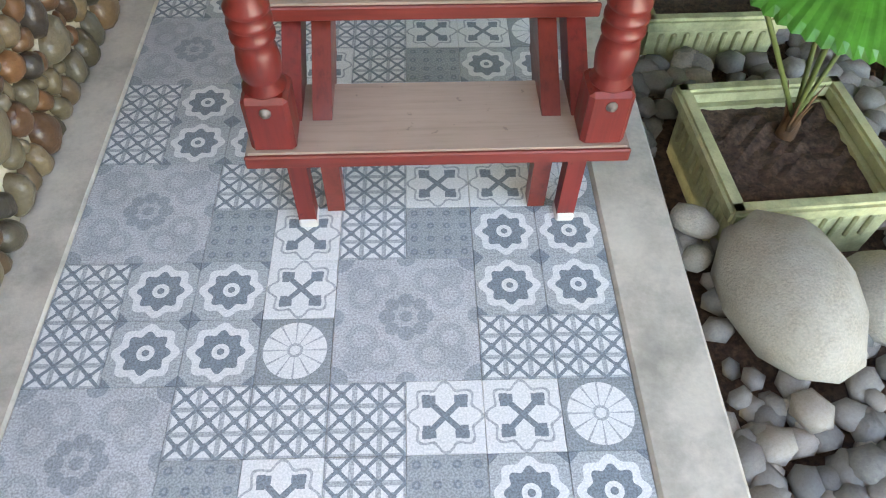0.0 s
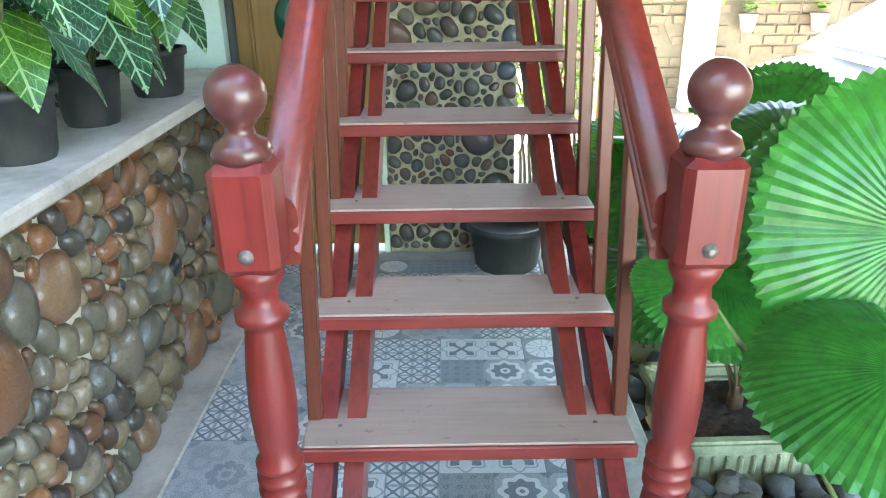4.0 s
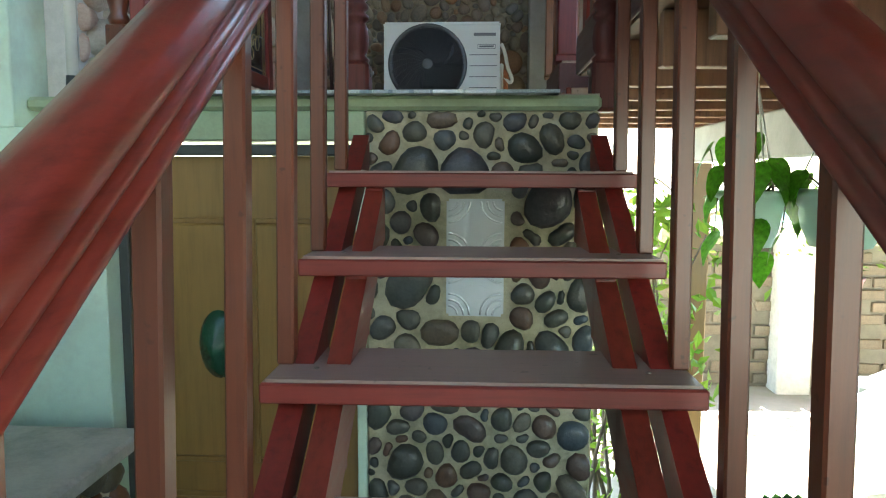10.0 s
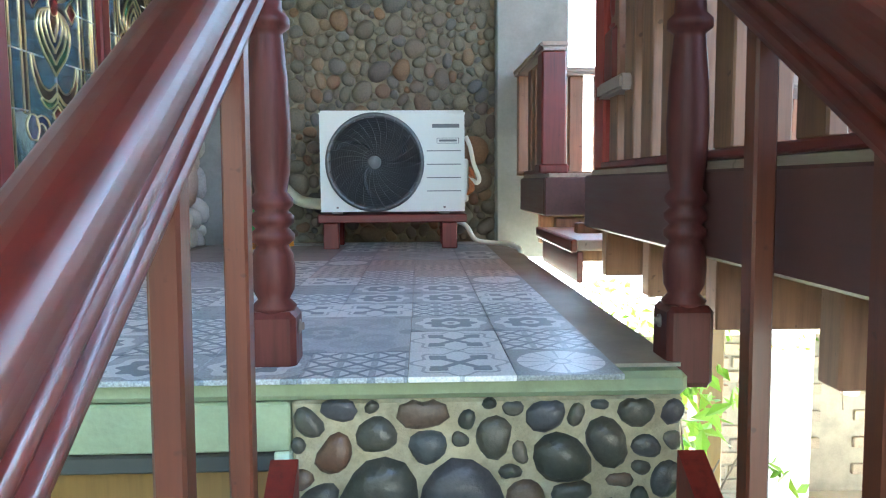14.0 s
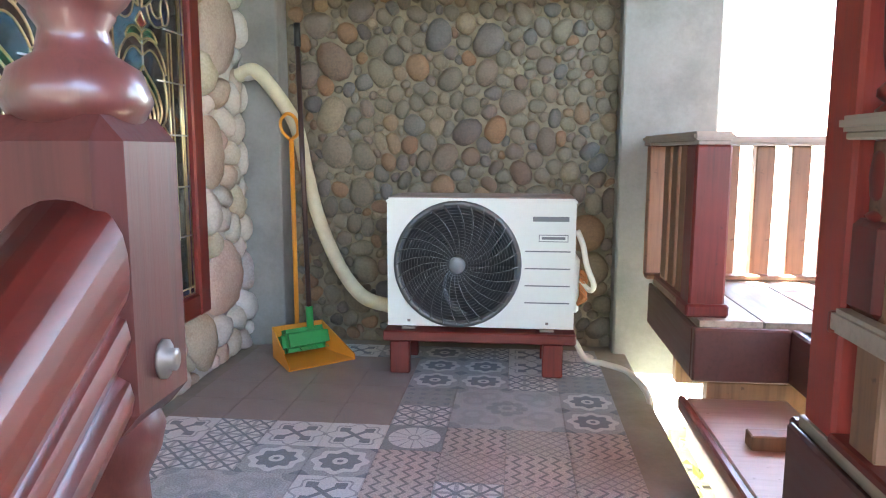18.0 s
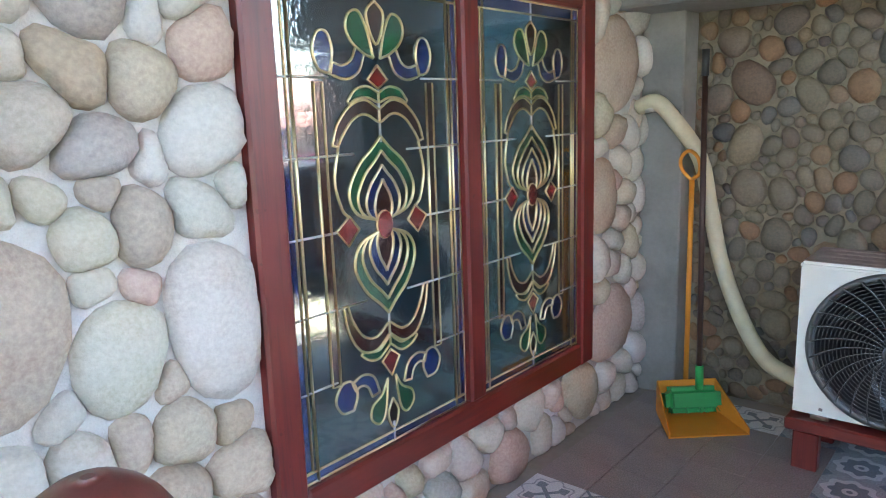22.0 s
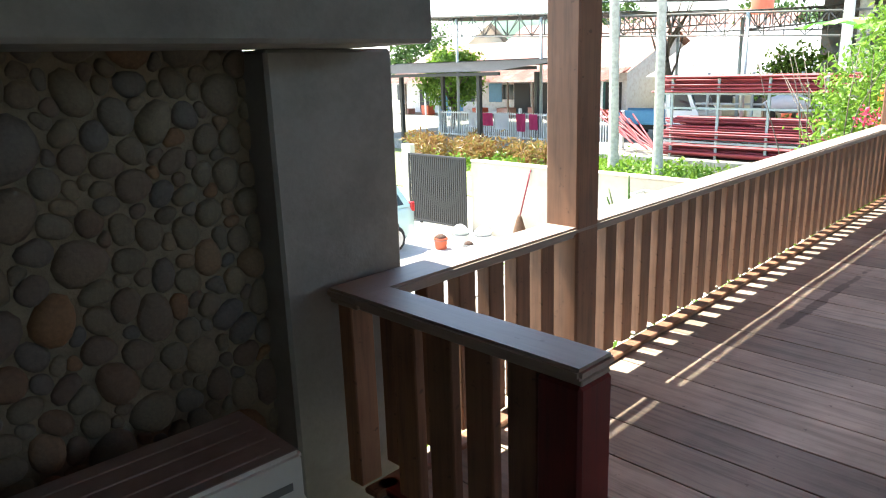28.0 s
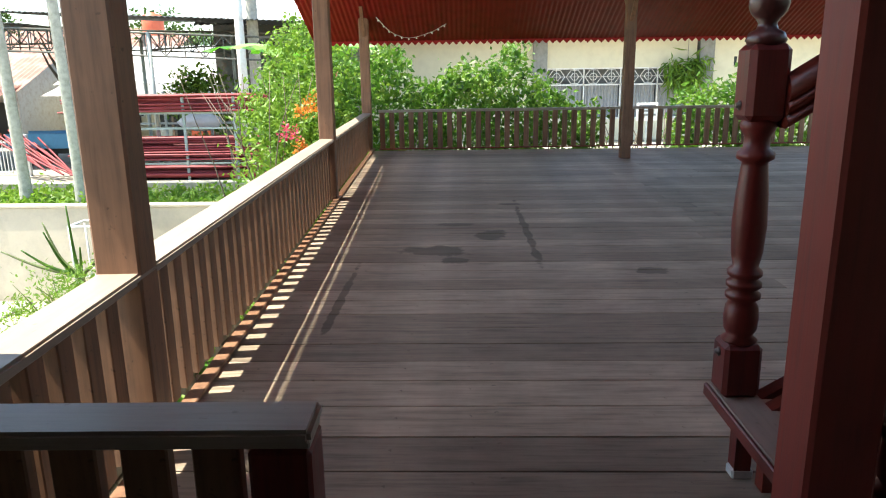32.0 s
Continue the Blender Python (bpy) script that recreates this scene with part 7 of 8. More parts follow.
# ---- trees in the distance and hills ----
def tree(at, h, r, seed, mat, n=150, label="leafy green tree among the houses"):
    t = thing("tree", at, label, "tree", "trees among the houses")
    tr = random.Random(seed)
    part("trunk", tube(spline([(0, 0, 0), (0.1, 0.05, h * 0.3), (-0.05, 0.1, h * 0.65)], 4), [0.2 * h / 6 * (1.2 - 0.1 * i) for i in range(9)], 8), M_TWIG, t)
    for k in range(5):
        a = k * 1.3 + seed
        part("limb", tube([(0, 0.05, h * 0.4), (math.cos(a) * r * 0.4, math.sin(a) * r * 0.4, h * 0.62), (math.cos(a) * r * 0.75, math.sin(a) * r * 0.75, h * 0.8)], [0.09 * h / 6, 0.06 * h / 6, 0.02], 6), M_TWIG, t)
    leaf_part("crown", clumps((-r, -r, h * 0.35), (r, r, h), n, 22, r * 0.14, seed, lambda x, y, z: (x / r) ** 2 + (y / r) ** 2 + ((z - h * 0.7) / (h * 0.32)) ** 2 < 1 and noise.noise(Vector((x, y, z)) * (1.6 / r) + Vector((seed, 0, 0))) > -0.15), 0.10 * r + 0.05, mat, t, seed, 0.2, 0.6)
for i, (x, y, h, r) in enumerate(((52, 17, 7.5, 2.6), (54, 24, 7.0, 2.6), (57, 29, 8.6, 3.2), (28, 34, 4.6, 1.8), (34, 40, 5.0, 2.0), (44, 55, 8, 3.2), (66, 20, 9, 4), (30.5, 16.2, 4.0, 1.5), (27.5, 11.5, 4.2, 1.5), (58, 44, 9.5, 3.4), (75, 56, 11, 4.5))):
    tree((x, y, 0.0), h, r, 200 + i, M_FARLEAF if x > 40 else M_LIME)
bare = thing("bare_tree", (31, 22.3, 0.40), "leafless dark tree between the houses", "tree")
part("trunk", tube([(0, 0, 0), (0.1, -0.2, 1.5), (0, 0.1, 3.0), (0.1, 0.4, 4.6), (0, 0.5, 6.2)], [0.26, 0.22, 0.17, 0.1, 0.03], 8), M_TWIG, bare)
for k in range(9):
    a = k * 0.9
    part("limb", tube([(0, 0.1, 2.2 + 0.35 * k), (math.cos(a) * 0.7, math.sin(a) * 0.7, 3.3 + 0.35 * k), (math.cos(a) * 1.2, math.sin(a) * 1.1, 4.6 + 0.3 * k)], [0.09, 0.05, 0.015], 6), M_TWIG, bare)
hn = np.random.default_rng(9)
def hill(name, cx, cy, rx, ry, top, seed):
    bm = bmesh.new()
    n, m2 = 64, 14
    rows = []
    for j in range(m2 + 1):
        f = j / m2
        row = []
        for i in range(n):
            a = 2 * math.pi * i / n
            rr = 1 - f
            px, py = cx + rx * rr * math.cos(a), cy + ry * rr * math.sin(a)
            z = top * (1 - rr ** 2) * (0.75 + 0.35 * noise.noise(Vector((px * 0.02, py * 0.02, seed)))) + (1.3 * noise.noise(Vector((px * 0.25, py * 0.25, seed))) if 0 < j else 0)
            row.append(bm.verts.new((px, py, z - (1 if j == 0 else 0))))
        rows.append(row)
    for a2, b2 in zip(rows, rows[1:]):
        for i in range(n):
            bm.faces.new((a2[i], a2[(i + 1) % n], b2[(i + 1) % n], b2[i])).smooth = True
    return tagged(part(name, bm, M_HILL), "distant wooded hill behind the houses", "hill", kind="structure")
hill("backdrop_hill", 215, 185, 70, 45, 30, 1)
hill("backdrop_hill", 240, 115, 60, 60, 27, 4)
hill("backdrop_hill", 260, 60, 60, 60, 24, 7)

# ---- hedge beyond the far rail ----
hg = thing("hedge", (0, 0, 0), "tall dense green hedge beyond the deck rail", "hedge")
def hedge_top(y):
    return 4.05 + 0.25 * math.sin(y * 2.1) + 0.15 * math.sin(y * 5.3) if y > 3.9 else (4.05 - 0.75 * min(1, (3.9 - y) / 0.9) if y > 2.4 else (3.0 + 0.1 * math.sin(y * 4) if y > 1.0 else 3.35 + 0.3 * math.sin(y * 2 + 1)))
def in_hedge(x, y, z):
    if 1.15 < y < 2.55 and z > 2.3:
        return False
    return z < hedge_top(y) - 0.25 * abs(x - 12.3) ** 2 + 0.22 * noise.noise(Vector((x * 1.5, y * 1.5, z * 1.5))) and noise.noise(Vector((x, y, z)) * 1.9) > -0.34
leaf_part("foliage", clumps((11.55, -6.0, 0.6), (13.1, 7.4, 4.5), 4300, 11, 0.11, 41, in_hedge), 0.115, M_HEDGE, hg, 41, 0.35, 0.55)
leaf_part("new_growth", clumps((11.5, -6.0, 2.0), (12.9, 7.4, 4.6), 700, 9, 0.09, 42, lambda x, y, z: in_hedge(x, y, z) and (z > hedge_top(y) - 0.75 or x < 11.8)), 0.11, M_LIME, hg, 42, 0.2, 0.5)
hr = random.Random(3)
twigs([(hr.uniform(11.8, 12.8), hr.uniform(-5.8, 7.2), 0) for _ in range(70)], M_TWIG, hg, 43, 3.2, 0.12, 0.018, "stem")

# ---- flowering bush at the corner of the deck ----
fb = thing("flowering_bush", (0, 0, 0), "airy flowering bush with orange and pink blossoms", "bush")
def in_bush(x, y, z):
    c = (x - 13.2) / 3.2
    return (c * c + ((y - 8.0) / 0.95) ** 2 + ((z - 2.6) / 2.9) ** 2 < 1 and z < 2.25 + 0.78 * (x - 10.1) and noise.noise(Vector((x, y, z)) * 1.5) > -0.12)
spots = clumps((10.0, 7.2, 0.5), (15.5, 9.5, 5.6), 1750, 10, 0.12, 51, in_bush)
leaf_part("foliage", spots, 0.115, M_LIME, fb, 51, 0.2, 0.5)
br = random.Random(6)
twigs([(br.uniform(11.0, 14.8), br.uniform(7.9, 8.8), 0) for _ in range(34)], M_TWIG, fb, 53, 4.0, 0.35, 0.014)
for k, (x, y, z, m) in enumerate(((10.45, 7.7, 2.95, M_FLOWERP), (11.3, 7.5, 3.3, M_FLOWERO), (10.8, 7.55, 3.25, M_FLOWERO), (12.9, 7.3, 3.75, M_FLOWERP), (10.6, 7.6, 2.7, M_FLOWERO), (11.8, 7.4, 3.45, M_FLOWERO))):
    leaf_part("blossom", clumps((x - 0.12, y - 0.1, z - 0.1), (x + 0.12, y + 0.1, z + 0.1), 9, 9, 0.05, 60 + k), 0.055, m, fb, 60 + k, 0, 0.8, "cluster of bright blossoms")
ban = thing("banana_plant", (16.5, 8.8, 0), "banana plant with broad torn leaves", "banana plant")
part("stem", tube([(0, 0, 0), (0, 0, 4.2)], [0.16, 0.1], 10), M_STEM, ban)
for k in range(7):
    bm = bmesh.new()
    L, W = 2.2, 0.28
    pts = []
    for i in range(13):
        s = i / 12
        w = W * math.sin(math.pi * min(1, 0.08 + s * 0.92)) ** 0.6
        for e in (-1, 0, 1):
            pts.append(bm.verts.new((e * w, L * s, 4.0 + 1.5 * s - 1.1 * s * s - abs(e) * 0.05 + (0.04 * math.sin(i * 2.7 + k) if e else 0))))
    for i in range(12):
        for e in (0, 1):
            bm.faces.new((pts[i * 3 + e], pts[i * 3 + e + 1], pts[i * 3 + 4 + e], pts[i * 3 + 3 + e]))
    bm.transform(pose(0, 0, 0, 0, 0, k * 51 + 10))
    part("leaf", bm, M_YOUNG if k % 2 else M_POTHOS, ban)

# ---- cream house beyond the hedge ----
fh = thing("neighbour_house", (40, 0, 0), "cream house with grey pillars and lattice windows", "house")
for q in ((0, 0.25, -8.0, 0.2, 4.0, 5.6), (0, 0.25, -8.0, 0.2, 0, 1.2), (0, 0.25, 1.0, 14, 0, 5.6), (0, 0.25, -22, -8.9, 0, 5.6), (0.25, 8, 13.75, 14, 0, 5.6), (0.25, 8, -22, -21.75, 0, 5.6), (7.75, 8, -21.75, 13.75, 0, 5.6)):
    part("wall", box(*q, bevel=0), M_CREAM2, fh)
part("room_back", box(0.9, 1.0, -8.4, 0.7, 1.2, 4.0, 0), M_GREY, fh)
for y in (0.2, -8.9):
    part("pillar", box(-0.25, 0.35, y, y + 0.8, 0, 5.6, 0.02), M_COL, fh, "grey plastered pillar")
part("roof", prism([(-1.6, 5.6), (8.6, 5.6), (3.5, 8.0)], 37), M_RUST, fh).location = (0, -22.5, 0)
wi = part("window", boxes((0.05, 0.15, -8.0, 0.2, 3.92, 4.0), (0.05, 0.15, -8.0, 0.2, 3.04, 3.12), (0.05, 0.15, -8.0, 0.2, 1.2, 1.28), *[(0.05, 0.15, 0.14 - 2.04 * i, 0.2 - 2.04 * i, 1.28, 3.92) for i in range(5)], bevel=0), M_WPAINT, fh, "wide window with lattice transom")
for k in range(4):
    y0 = 0.14 - 2.04 * k
    bm = bmesh.new()
    for j in range(2):
        cy = y0 - 0.5 - 1.0 * j
        for s in (1.0, 0.5):
            pts = [(0.1, cy + 0.46 * s, 3.52), (0.1, cy + 0.2 * s, 3.52 + 0.36 * s), (0.1, cy - 0.2 * s, 3.52 + 0.36 * s), (0.1, cy - 0.46 * s, 3.52), (0.1, cy - 0.2 * s, 3.52 - 0.36 * s), (0.1, cy + 0.2 * s, 3.52 - 0.36 * s), (0.1, cy + 0.46 * s, 3.52)]
            for a, b2 in zip(pts, pts[1:]):
                add(bm, tube([a, b2], 0.025, 4))
        add(bm, tube([(0.1, cy, 3.12), (0.1, cy, 3.92)], 0.02, 4))
    add(bm, tube([(0.1, y0, 3.52), (0.1, y0 - 1.98, 3.52)], 0.02, 4))
    part("lattice", bm, M_WPAINT, wi)
    bm = bmesh.new()
    cols = [[bm.verts.new((0.5 + 0.06 * math.sin(i * 1.5), y0 - 1.98 * i / 44, z)) for z in (1.2, 3.1)] for i in range(45)]
    for a, b2 in zip(cols, cols[1:]):
        bm.faces.new((a[0], b2[0], b2[1], a[1]))
    part("curtain", bm, M_CURTAIN, wi)
for i in range(5):
    part("vent", box(-0.012, -0.002, -10.2 - i * 0.35, -10.05 - i * 0.35, 4.0, 4.5, 0), M_CGLASS, fh)
w3 = part("window", box(-0.04, -0.002, -11.6, -10.4, 2.2, 3.3, 0), M_WPAINT, fh)
part("pane", box(-0.05, -0.041, -11.5, -10.5, 2.3, 3.2, 0), M_CGLASS, w3)
sg = thing("notice_sign", (30.0, -2.9, 0), "small white notice board with dark lettering on a post", "sign")
part("post", tube([(0.05, 0, 0), (0.05, 0, 2.0)], 0.03, 8), M_GALV, sg)
part("board", box(-0.02, 0.02, -0.45, 0.45, 1.75, 2.5, 0.005), M_WPAINT, sg)
for z, w in ((2.3, 0.34), (2.12, 0.28), (1.95, 0.36)):
    part("text_bar", box(-0.026, -0.021, -w, w, z, z + 0.09, 0), M_GREY if z < 2.2 else M_DARK, sg)
hb = thing("staghorn_plant", (39.6, -7.4, 3.7), "hanging pot plant with long drooping leaves", "plant")
part("pot", lathe([(0.12, 0), (0.2, 0.25), (0.2, 0.27)], 12), M_POTB, hb)
part("cord", tube([(0, 0, 0.2), (0, 0, 2.0)], 0.012, 5), M_GREY, hb)
leaf_part("leaves", clumps((-0.3, -0.9, -0.5), (0.3, 0.9, 0.7), 40, 12, 0.2, 77), 0.75, M_LIME, hb, 77, 1.2, 0.12)

# ---- string of lights at the roof corner ----
fl = thing("string_lights", (0, 0, 0), "string of tiny white lights hung under the eave", "string lights")
cord = spline([(9.9, 6.2, 4.62), (9.98, 6.0, 4.42), (10.1, 5.75, 4.34), (10.3, 5.45, 4.42), (10.4, 5.2, 4.55)], 8)
part("cord", tube(cord, 0.004, 5), M_WPAINT, fl)
for i, p in enumerate(cord[1::3]):
    part("bulb", lathe([(0.004, 0.0), (0.011, -0.008), (0.012, -0.02), (0.004, -0.032)], 8), M_WPAINT, fl).location = p

# ---- creepers below the deck ----
cp = thing("wall_creeper", (0, 0, 0), "straggling creeper with bare twigs along the garden wall", "creeper")
cr2 = random.Random(14)
bm = bmesh.new()
for i in range(26):
    x = 0.9 + i * 0.3
    pts = [(x + 0.16 * k + cr2.uniform(-0.05, 0.05), 7.50 + cr2.uniform(-0.06, 0.04), 1.62 + cr2.uniform(-0.05, 0.12) + (0.25 if i % 4 == 0 else 0.0) * math.sin(k * 0.6)) for k in range(7)]
    add(bm, tube(pts, 0.009, 5))
for i in range(14):
    x = 1.0 + i * 0.45
    pts = [(x + cr2.uniform(-0.12, 0.12), 7.46 + cr2.uniform(-0.04, 0.02), 1.6 - 0.22 * k) for k in range(5)]
    add(bm, tube(pts, 0.006, 5))
part("twig", bm, M_TWIG, cp)
leaf_part("leaves", clumps((0.8, 7.38, 1.25), (8.5, 7.56, 1.85), 110, 7, 0.09, 91), 0.075, M_LIME, cp, 91, 0.4, 0.5)
leaf_part("blossom", clumps((1.0, 7.36, 1.2), (3.0, 7.44, 1.75), 7, 6, 0.03, 93), 0.05, island_leaf("yellow_petal", [(0, (0.75, 0.50, 0.03)), (1, (0.80, 0.62, 0.06))]), cp, 93, 0, 0.8, "small yellow blossoms")
us = thing("yard_shrub", (0, 0, 0), "tangled green shrub growing up beside the landing", "shrub")
twigs([(cr2.uniform(0.40, 0.95), cr2.uniform(4.3, 5.9), -0.03) for _ in range(16)], M_TWIG, us, 95, 1.75, 0.12, 0.009)
leaf_part("foliage", clumps((0.40, 4.2, 0.3), (1.0, 6.0, 1.85), 150, 9, 0.08, 96, lambda x, y, z: noise.noise(Vector((x, y, z)) * 3) > -0.05), 0.085, M_LIME, us, 96, 0.2, 0.45)

# ---- stones set in the walls ----
def ellipse_reach(p, dx, dy):
    """Radius of a stone's ellipse in a direction, and the outward normal there."""
    c, q = math.cos(p[3]), math.sin(p[3])
    d = math.hypot(dx, dy) or 1e-9
    u, v = (dx * c + dy * q) / d, (dy * c - dx * q) / d
    k = math.sqrt((u / p[4]) ** 2 + (v * p[4]) ** 2)
    gu, gv = u / p[4] ** 2, v * p[4] ** 2
    g = math.hypot(gu, gv)
    return 0.5 * p[2] / k, ((gu * c - gv * q) / g, (gu * q + gv * c) / g)


def cells(w, h, size, seed, spread=0.5, gap_at=None, upright=0.0):
    """Packed cells of a facing of long and round stones: outlines in (a, b) within w x h, round an opening (a0, a1, b0, b1)."""
    r = random.Random(seed)
    pts = []
    tries = 0
    while tries < 7000 and len(pts) < 1000:
        tries += 1
        s = size * (1 + spread * (r.random() ** 2 * 2 - 0.6)) * (1.0 if tries < 4000 else 0.55)
        turn = math.pi / 2 + r.gauss(0, 0.45) if r.random() < upright else r.uniform(0, math.pi)
        p = (r.uniform(0, w), r.uniform(0, h), s, turn, math.sqrt(r.uniform(1.0, 1.9)))
        ok = not (gap_at and gap_at[0] - 0.025 < p[0] < gap_at[1] + 0.025 and gap_at[2] - 0.025 < p[1] < gap_at[3] + 0.025)
        for q in pts:
            dx, dy = q[0] - p[0], q[1] - p[1]
            d = math.hypot(dx, dy)
            if d > 0.75 * (s + q[2]):
                continue
            if d < 0.80 * (ellipse_reach(p, dx, dy)[0] + ellipse_reach(q, -dx, -dy)[0]):
                ok = False
                break
        if ok:
            pts.append(p)
            tries = max(0 if tries < 4000 else 4000, tries - 50)
    out = []
    for p in pts:
        near = sorted(pts, key=lambda q: (q[0] - p[0]) ** 2 + (q[1] - p[1]) ** 2)[1:16]
        poly = []
        for k in range(18):
            a = 2 * math.pi * k / 18
            R = 1.5 * ellipse_reach(p, math.cos(a), math.sin(a))[0]
            poly.append((p[0] + R * math.cos(a), p[1] + R * math.sin(a)))
        clips = []
        for q in near:
            dx, dy = q[0] - p[0], q[1] - p[1]
            rp, gp = ellipse_reach(p, dx, dy)
            rq, gq = ellipse_reach(q, -dx, -dy)
            f = rp / (rp + rq)
            clips.append((gp[0] - gq[0], gp[1] - gq[1], (p[0] + dx * f, p[1] + dy * f)))
        clips += [(-1, 0, (0, p[1])), (1, 0, (w, p[1])), (0, -1, (p[0], 0)), (0, 1, (p[0], h))]
        if gap_at:
            a0, a1, b0, b1 = gap_at
            clips.append(max((a0 - p[0], (1, 0, (a0, 0))), (p[0] - a1, (-1, 0, (a1, 0))), (b0 - p[1], (0, 1, (0, b0))), (p[1] - b1, (0, -1, (0, b1))))[1])
        for nx, ny, m in clips:
            new_poly = []
            for k in range(len(poly)):
                a, b = poly[k], poly[(k + 1) % len(poly)]
                da = (a[0] - m[0]) * nx + (a[1] - m[1]) * ny
                db = (b[0] - m[0]) * nx + (b[1] - m[1]) * ny
                if da <= 0:
                    new_poly.append(a)
                if da * db < 0:
                    t = da / (da - db)
                    new_poly.append((a[0] + (b[0] - a[0]) * t, a[1] + (b[1] - a[1]) * t))
            poly = new_poly
            if len(poly) < 3:
                break
        if len(poly) >= 3:
            out.append((p, poly))
    return out


def stone_mesh(name, c, poly, gap, depth, r, mat, seg=12, lump=0.07):
    """A rounded stone on its cell: smooth outline, domed front."""
    # resample the outline evenly by angle and soften it
    ang = []
    for k in range(seg):
        a = 2 * math.pi * k / seg
        d = (math.cos(a), math.sin(a))
        best = 9.0
        for i in range(len(poly)):
            p, q = poly[i], poly[(i + 1) % len(poly)]
            ex, ey = q[0] - p[0], q[1] - p[1]
            den = d[0] * ey - d[1] * ex
            if abs(den) > 1e-9:
                t = ((p[0] - c[0]) * ey - (p[1] - c[1]) * ex) / den
                u = ((p[0] - c[0]) * d[1] - (p[1] - c[1]) * d[0]) / den
                if t > 0 and -0.001 <= u <= 1.001:
                    best = min(best, t)
        ang.append(best if best < 9 else gap * 2)
    sm = [max(0.006, 0.62 * ang[k] + 0.19 * (ang[k - 1] + ang[(k + 1) % seg]) - gap) for k in range(seg)]
    sm = [min(s, max(0.006, ang[k] - max(gap, 0.0) * 0.4)) for k, s in enumerate(sm)]
    for _ in range(1):
        sm = [0.5 * sm[k] + 0.25 * (sm[k - 1] + sm[(k + 1) % seg]) for k in range(seg)]
    ph = r.uniform(0, 6.28)
    sm = [q * (1 + 0.03 * math.sin(2 * 2 * math.pi * k / seg + ph) + 0.03 * math.sin(3 * 2 * math.pi * k / seg + 2 * ph) + r.uniform(-0.03, 0.02)) for k, q in enumerate(sm)]
    mean = sum(sm) / seg
    dep = depth * min(1.5, max(0.5, mean / 0.045)) * r.uniform(0.8, 1.2)
    verts, faces = [], []
    tx, ty = r.uniform(-0.3, 0.3), r.uniform(-0.3, 0.3)
    shape = ((1.0, -0.012), (0.95, 0.30), (0.80, 0.66), (0.50, 0.92))
    for f, z in shape:
        for k in range(seg):
            a = 2 * math.pi * k / seg
            rr = sm[k] * f * (1 + r.uniform(-lump, lump) * (f < 0.9))
            x, y = rr * math.cos(a), rr * math.sin(a)
            verts.append((x, y, z * dep * (1 + tx * x / mean * 0.5 + ty * y / mean * 0.5) if z > 0 else z))
    verts.append((r.uniform(-0.1, 0.1) * mean, r.uniform(-0.1, 0.1) * mean, dep))
    for ring in range(3):
        for k in range(seg):
            faces.append((ring * seg + k, ring * seg + (k + 1) % seg, (ring + 1) * seg + (k + 1) % seg, (ring + 1) * seg + k))
    for k in range(seg):
        faces.append((3 * seg + k, 3 * seg + (k + 1) % seg, 4 * seg))
    me = bpy.data.meshes.new(name)
    me.from_pydata(verts, [], faces)
    me.polygons.foreach_set("use_smooth", [True] * len(faces))
    me.materials.append(mat)
    return me


def facing(parent, m, w, h, size, gap, depth, mat, seed, spread=0.5, gap_at=None, limit=300, name="stone", upright=0.0):
    """Stones over a wall: m maps (a across, b up, out) to the world."""
    r = random.Random(seed)
    n = 0
    rest_v, rest_f = [], []
    for p, poly in cells(w, h, size, seed, spread=spread, gap_at=gap_at, upright=upright):
        me = stone_mesh(name, p, poly, gap, depth, r, mat, 20 if size > 0.15 else 14)
        if n < limit:
            o = new(name, me)
            o.parent = parent
            o.matrix_world = m @ Matrix.Translation((p[0], p[1], 0))
            n += 1
        else:
            base = len(rest_v)
            rest_v += [tuple(m @ (Vector((p[0], p[1], 0)) + v.co)) for v in me.vertices]
            rest_f += [tuple(base + i for i in f.vertices) for f in me.polygons]
            bpy.data.meshes.remove(me)
    if rest_v:
        me = bpy.data.meshes.new(name)
        me.from_pydata(rest_v, [], rest_f)
        me.polygons.foreach_set("use_smooth", [True] * len(rest_f))
        me.materials.append(mat)
        o = tagged(new("small_stones", me), kind="stuff")
        o.parent = parent


def wall_pose(origin, across, up):
    a, b = Vector(across).normalized(), Vector(up).normalized()
    c = a.cross(b)
    m = Matrix((a, b, c)).transposed().to_4x4()
    m.translation = origin
    return m


bpy.context.view_layer.update()
W = bpy.data.objects
# behind the stairs, facing -y; leave the two glass blocks open
GB0, GB1 = 0.262, 0.460         # from the wall's left edge
facing(W["wall_stairs"], wall_pose((-0.478, Y_WALL, 0.0), (1, 0, 0), (0, 0, 1)), 0.755, 2.153, 0.128, 0.0055, 0.024, M_STONED, 11, spread=0.6, upright=0.15, gap_at=(GB0 - 0.012, GB1 + 0.012, 1.47, 1.885))
facing(W["wall_back"], wall_pose((-1.33, Y_BACK, LAND), (1, 0, 0), (0, 0, 1)), 1.57, 1.72, 0.112, 0.0012, 0.022, M_STONEB, 12, spread=0.6, upright=0.3)
facing(W["wall_planter"], wall_pose((-1.27, -1.5, 0.0), (0, 1, 0), (0, 0, 1)), 4.6, 1.075, 0.172, 0.0022, 0.042, M_STONE, 13, limit=500, spread=0.8, upright=0.75)
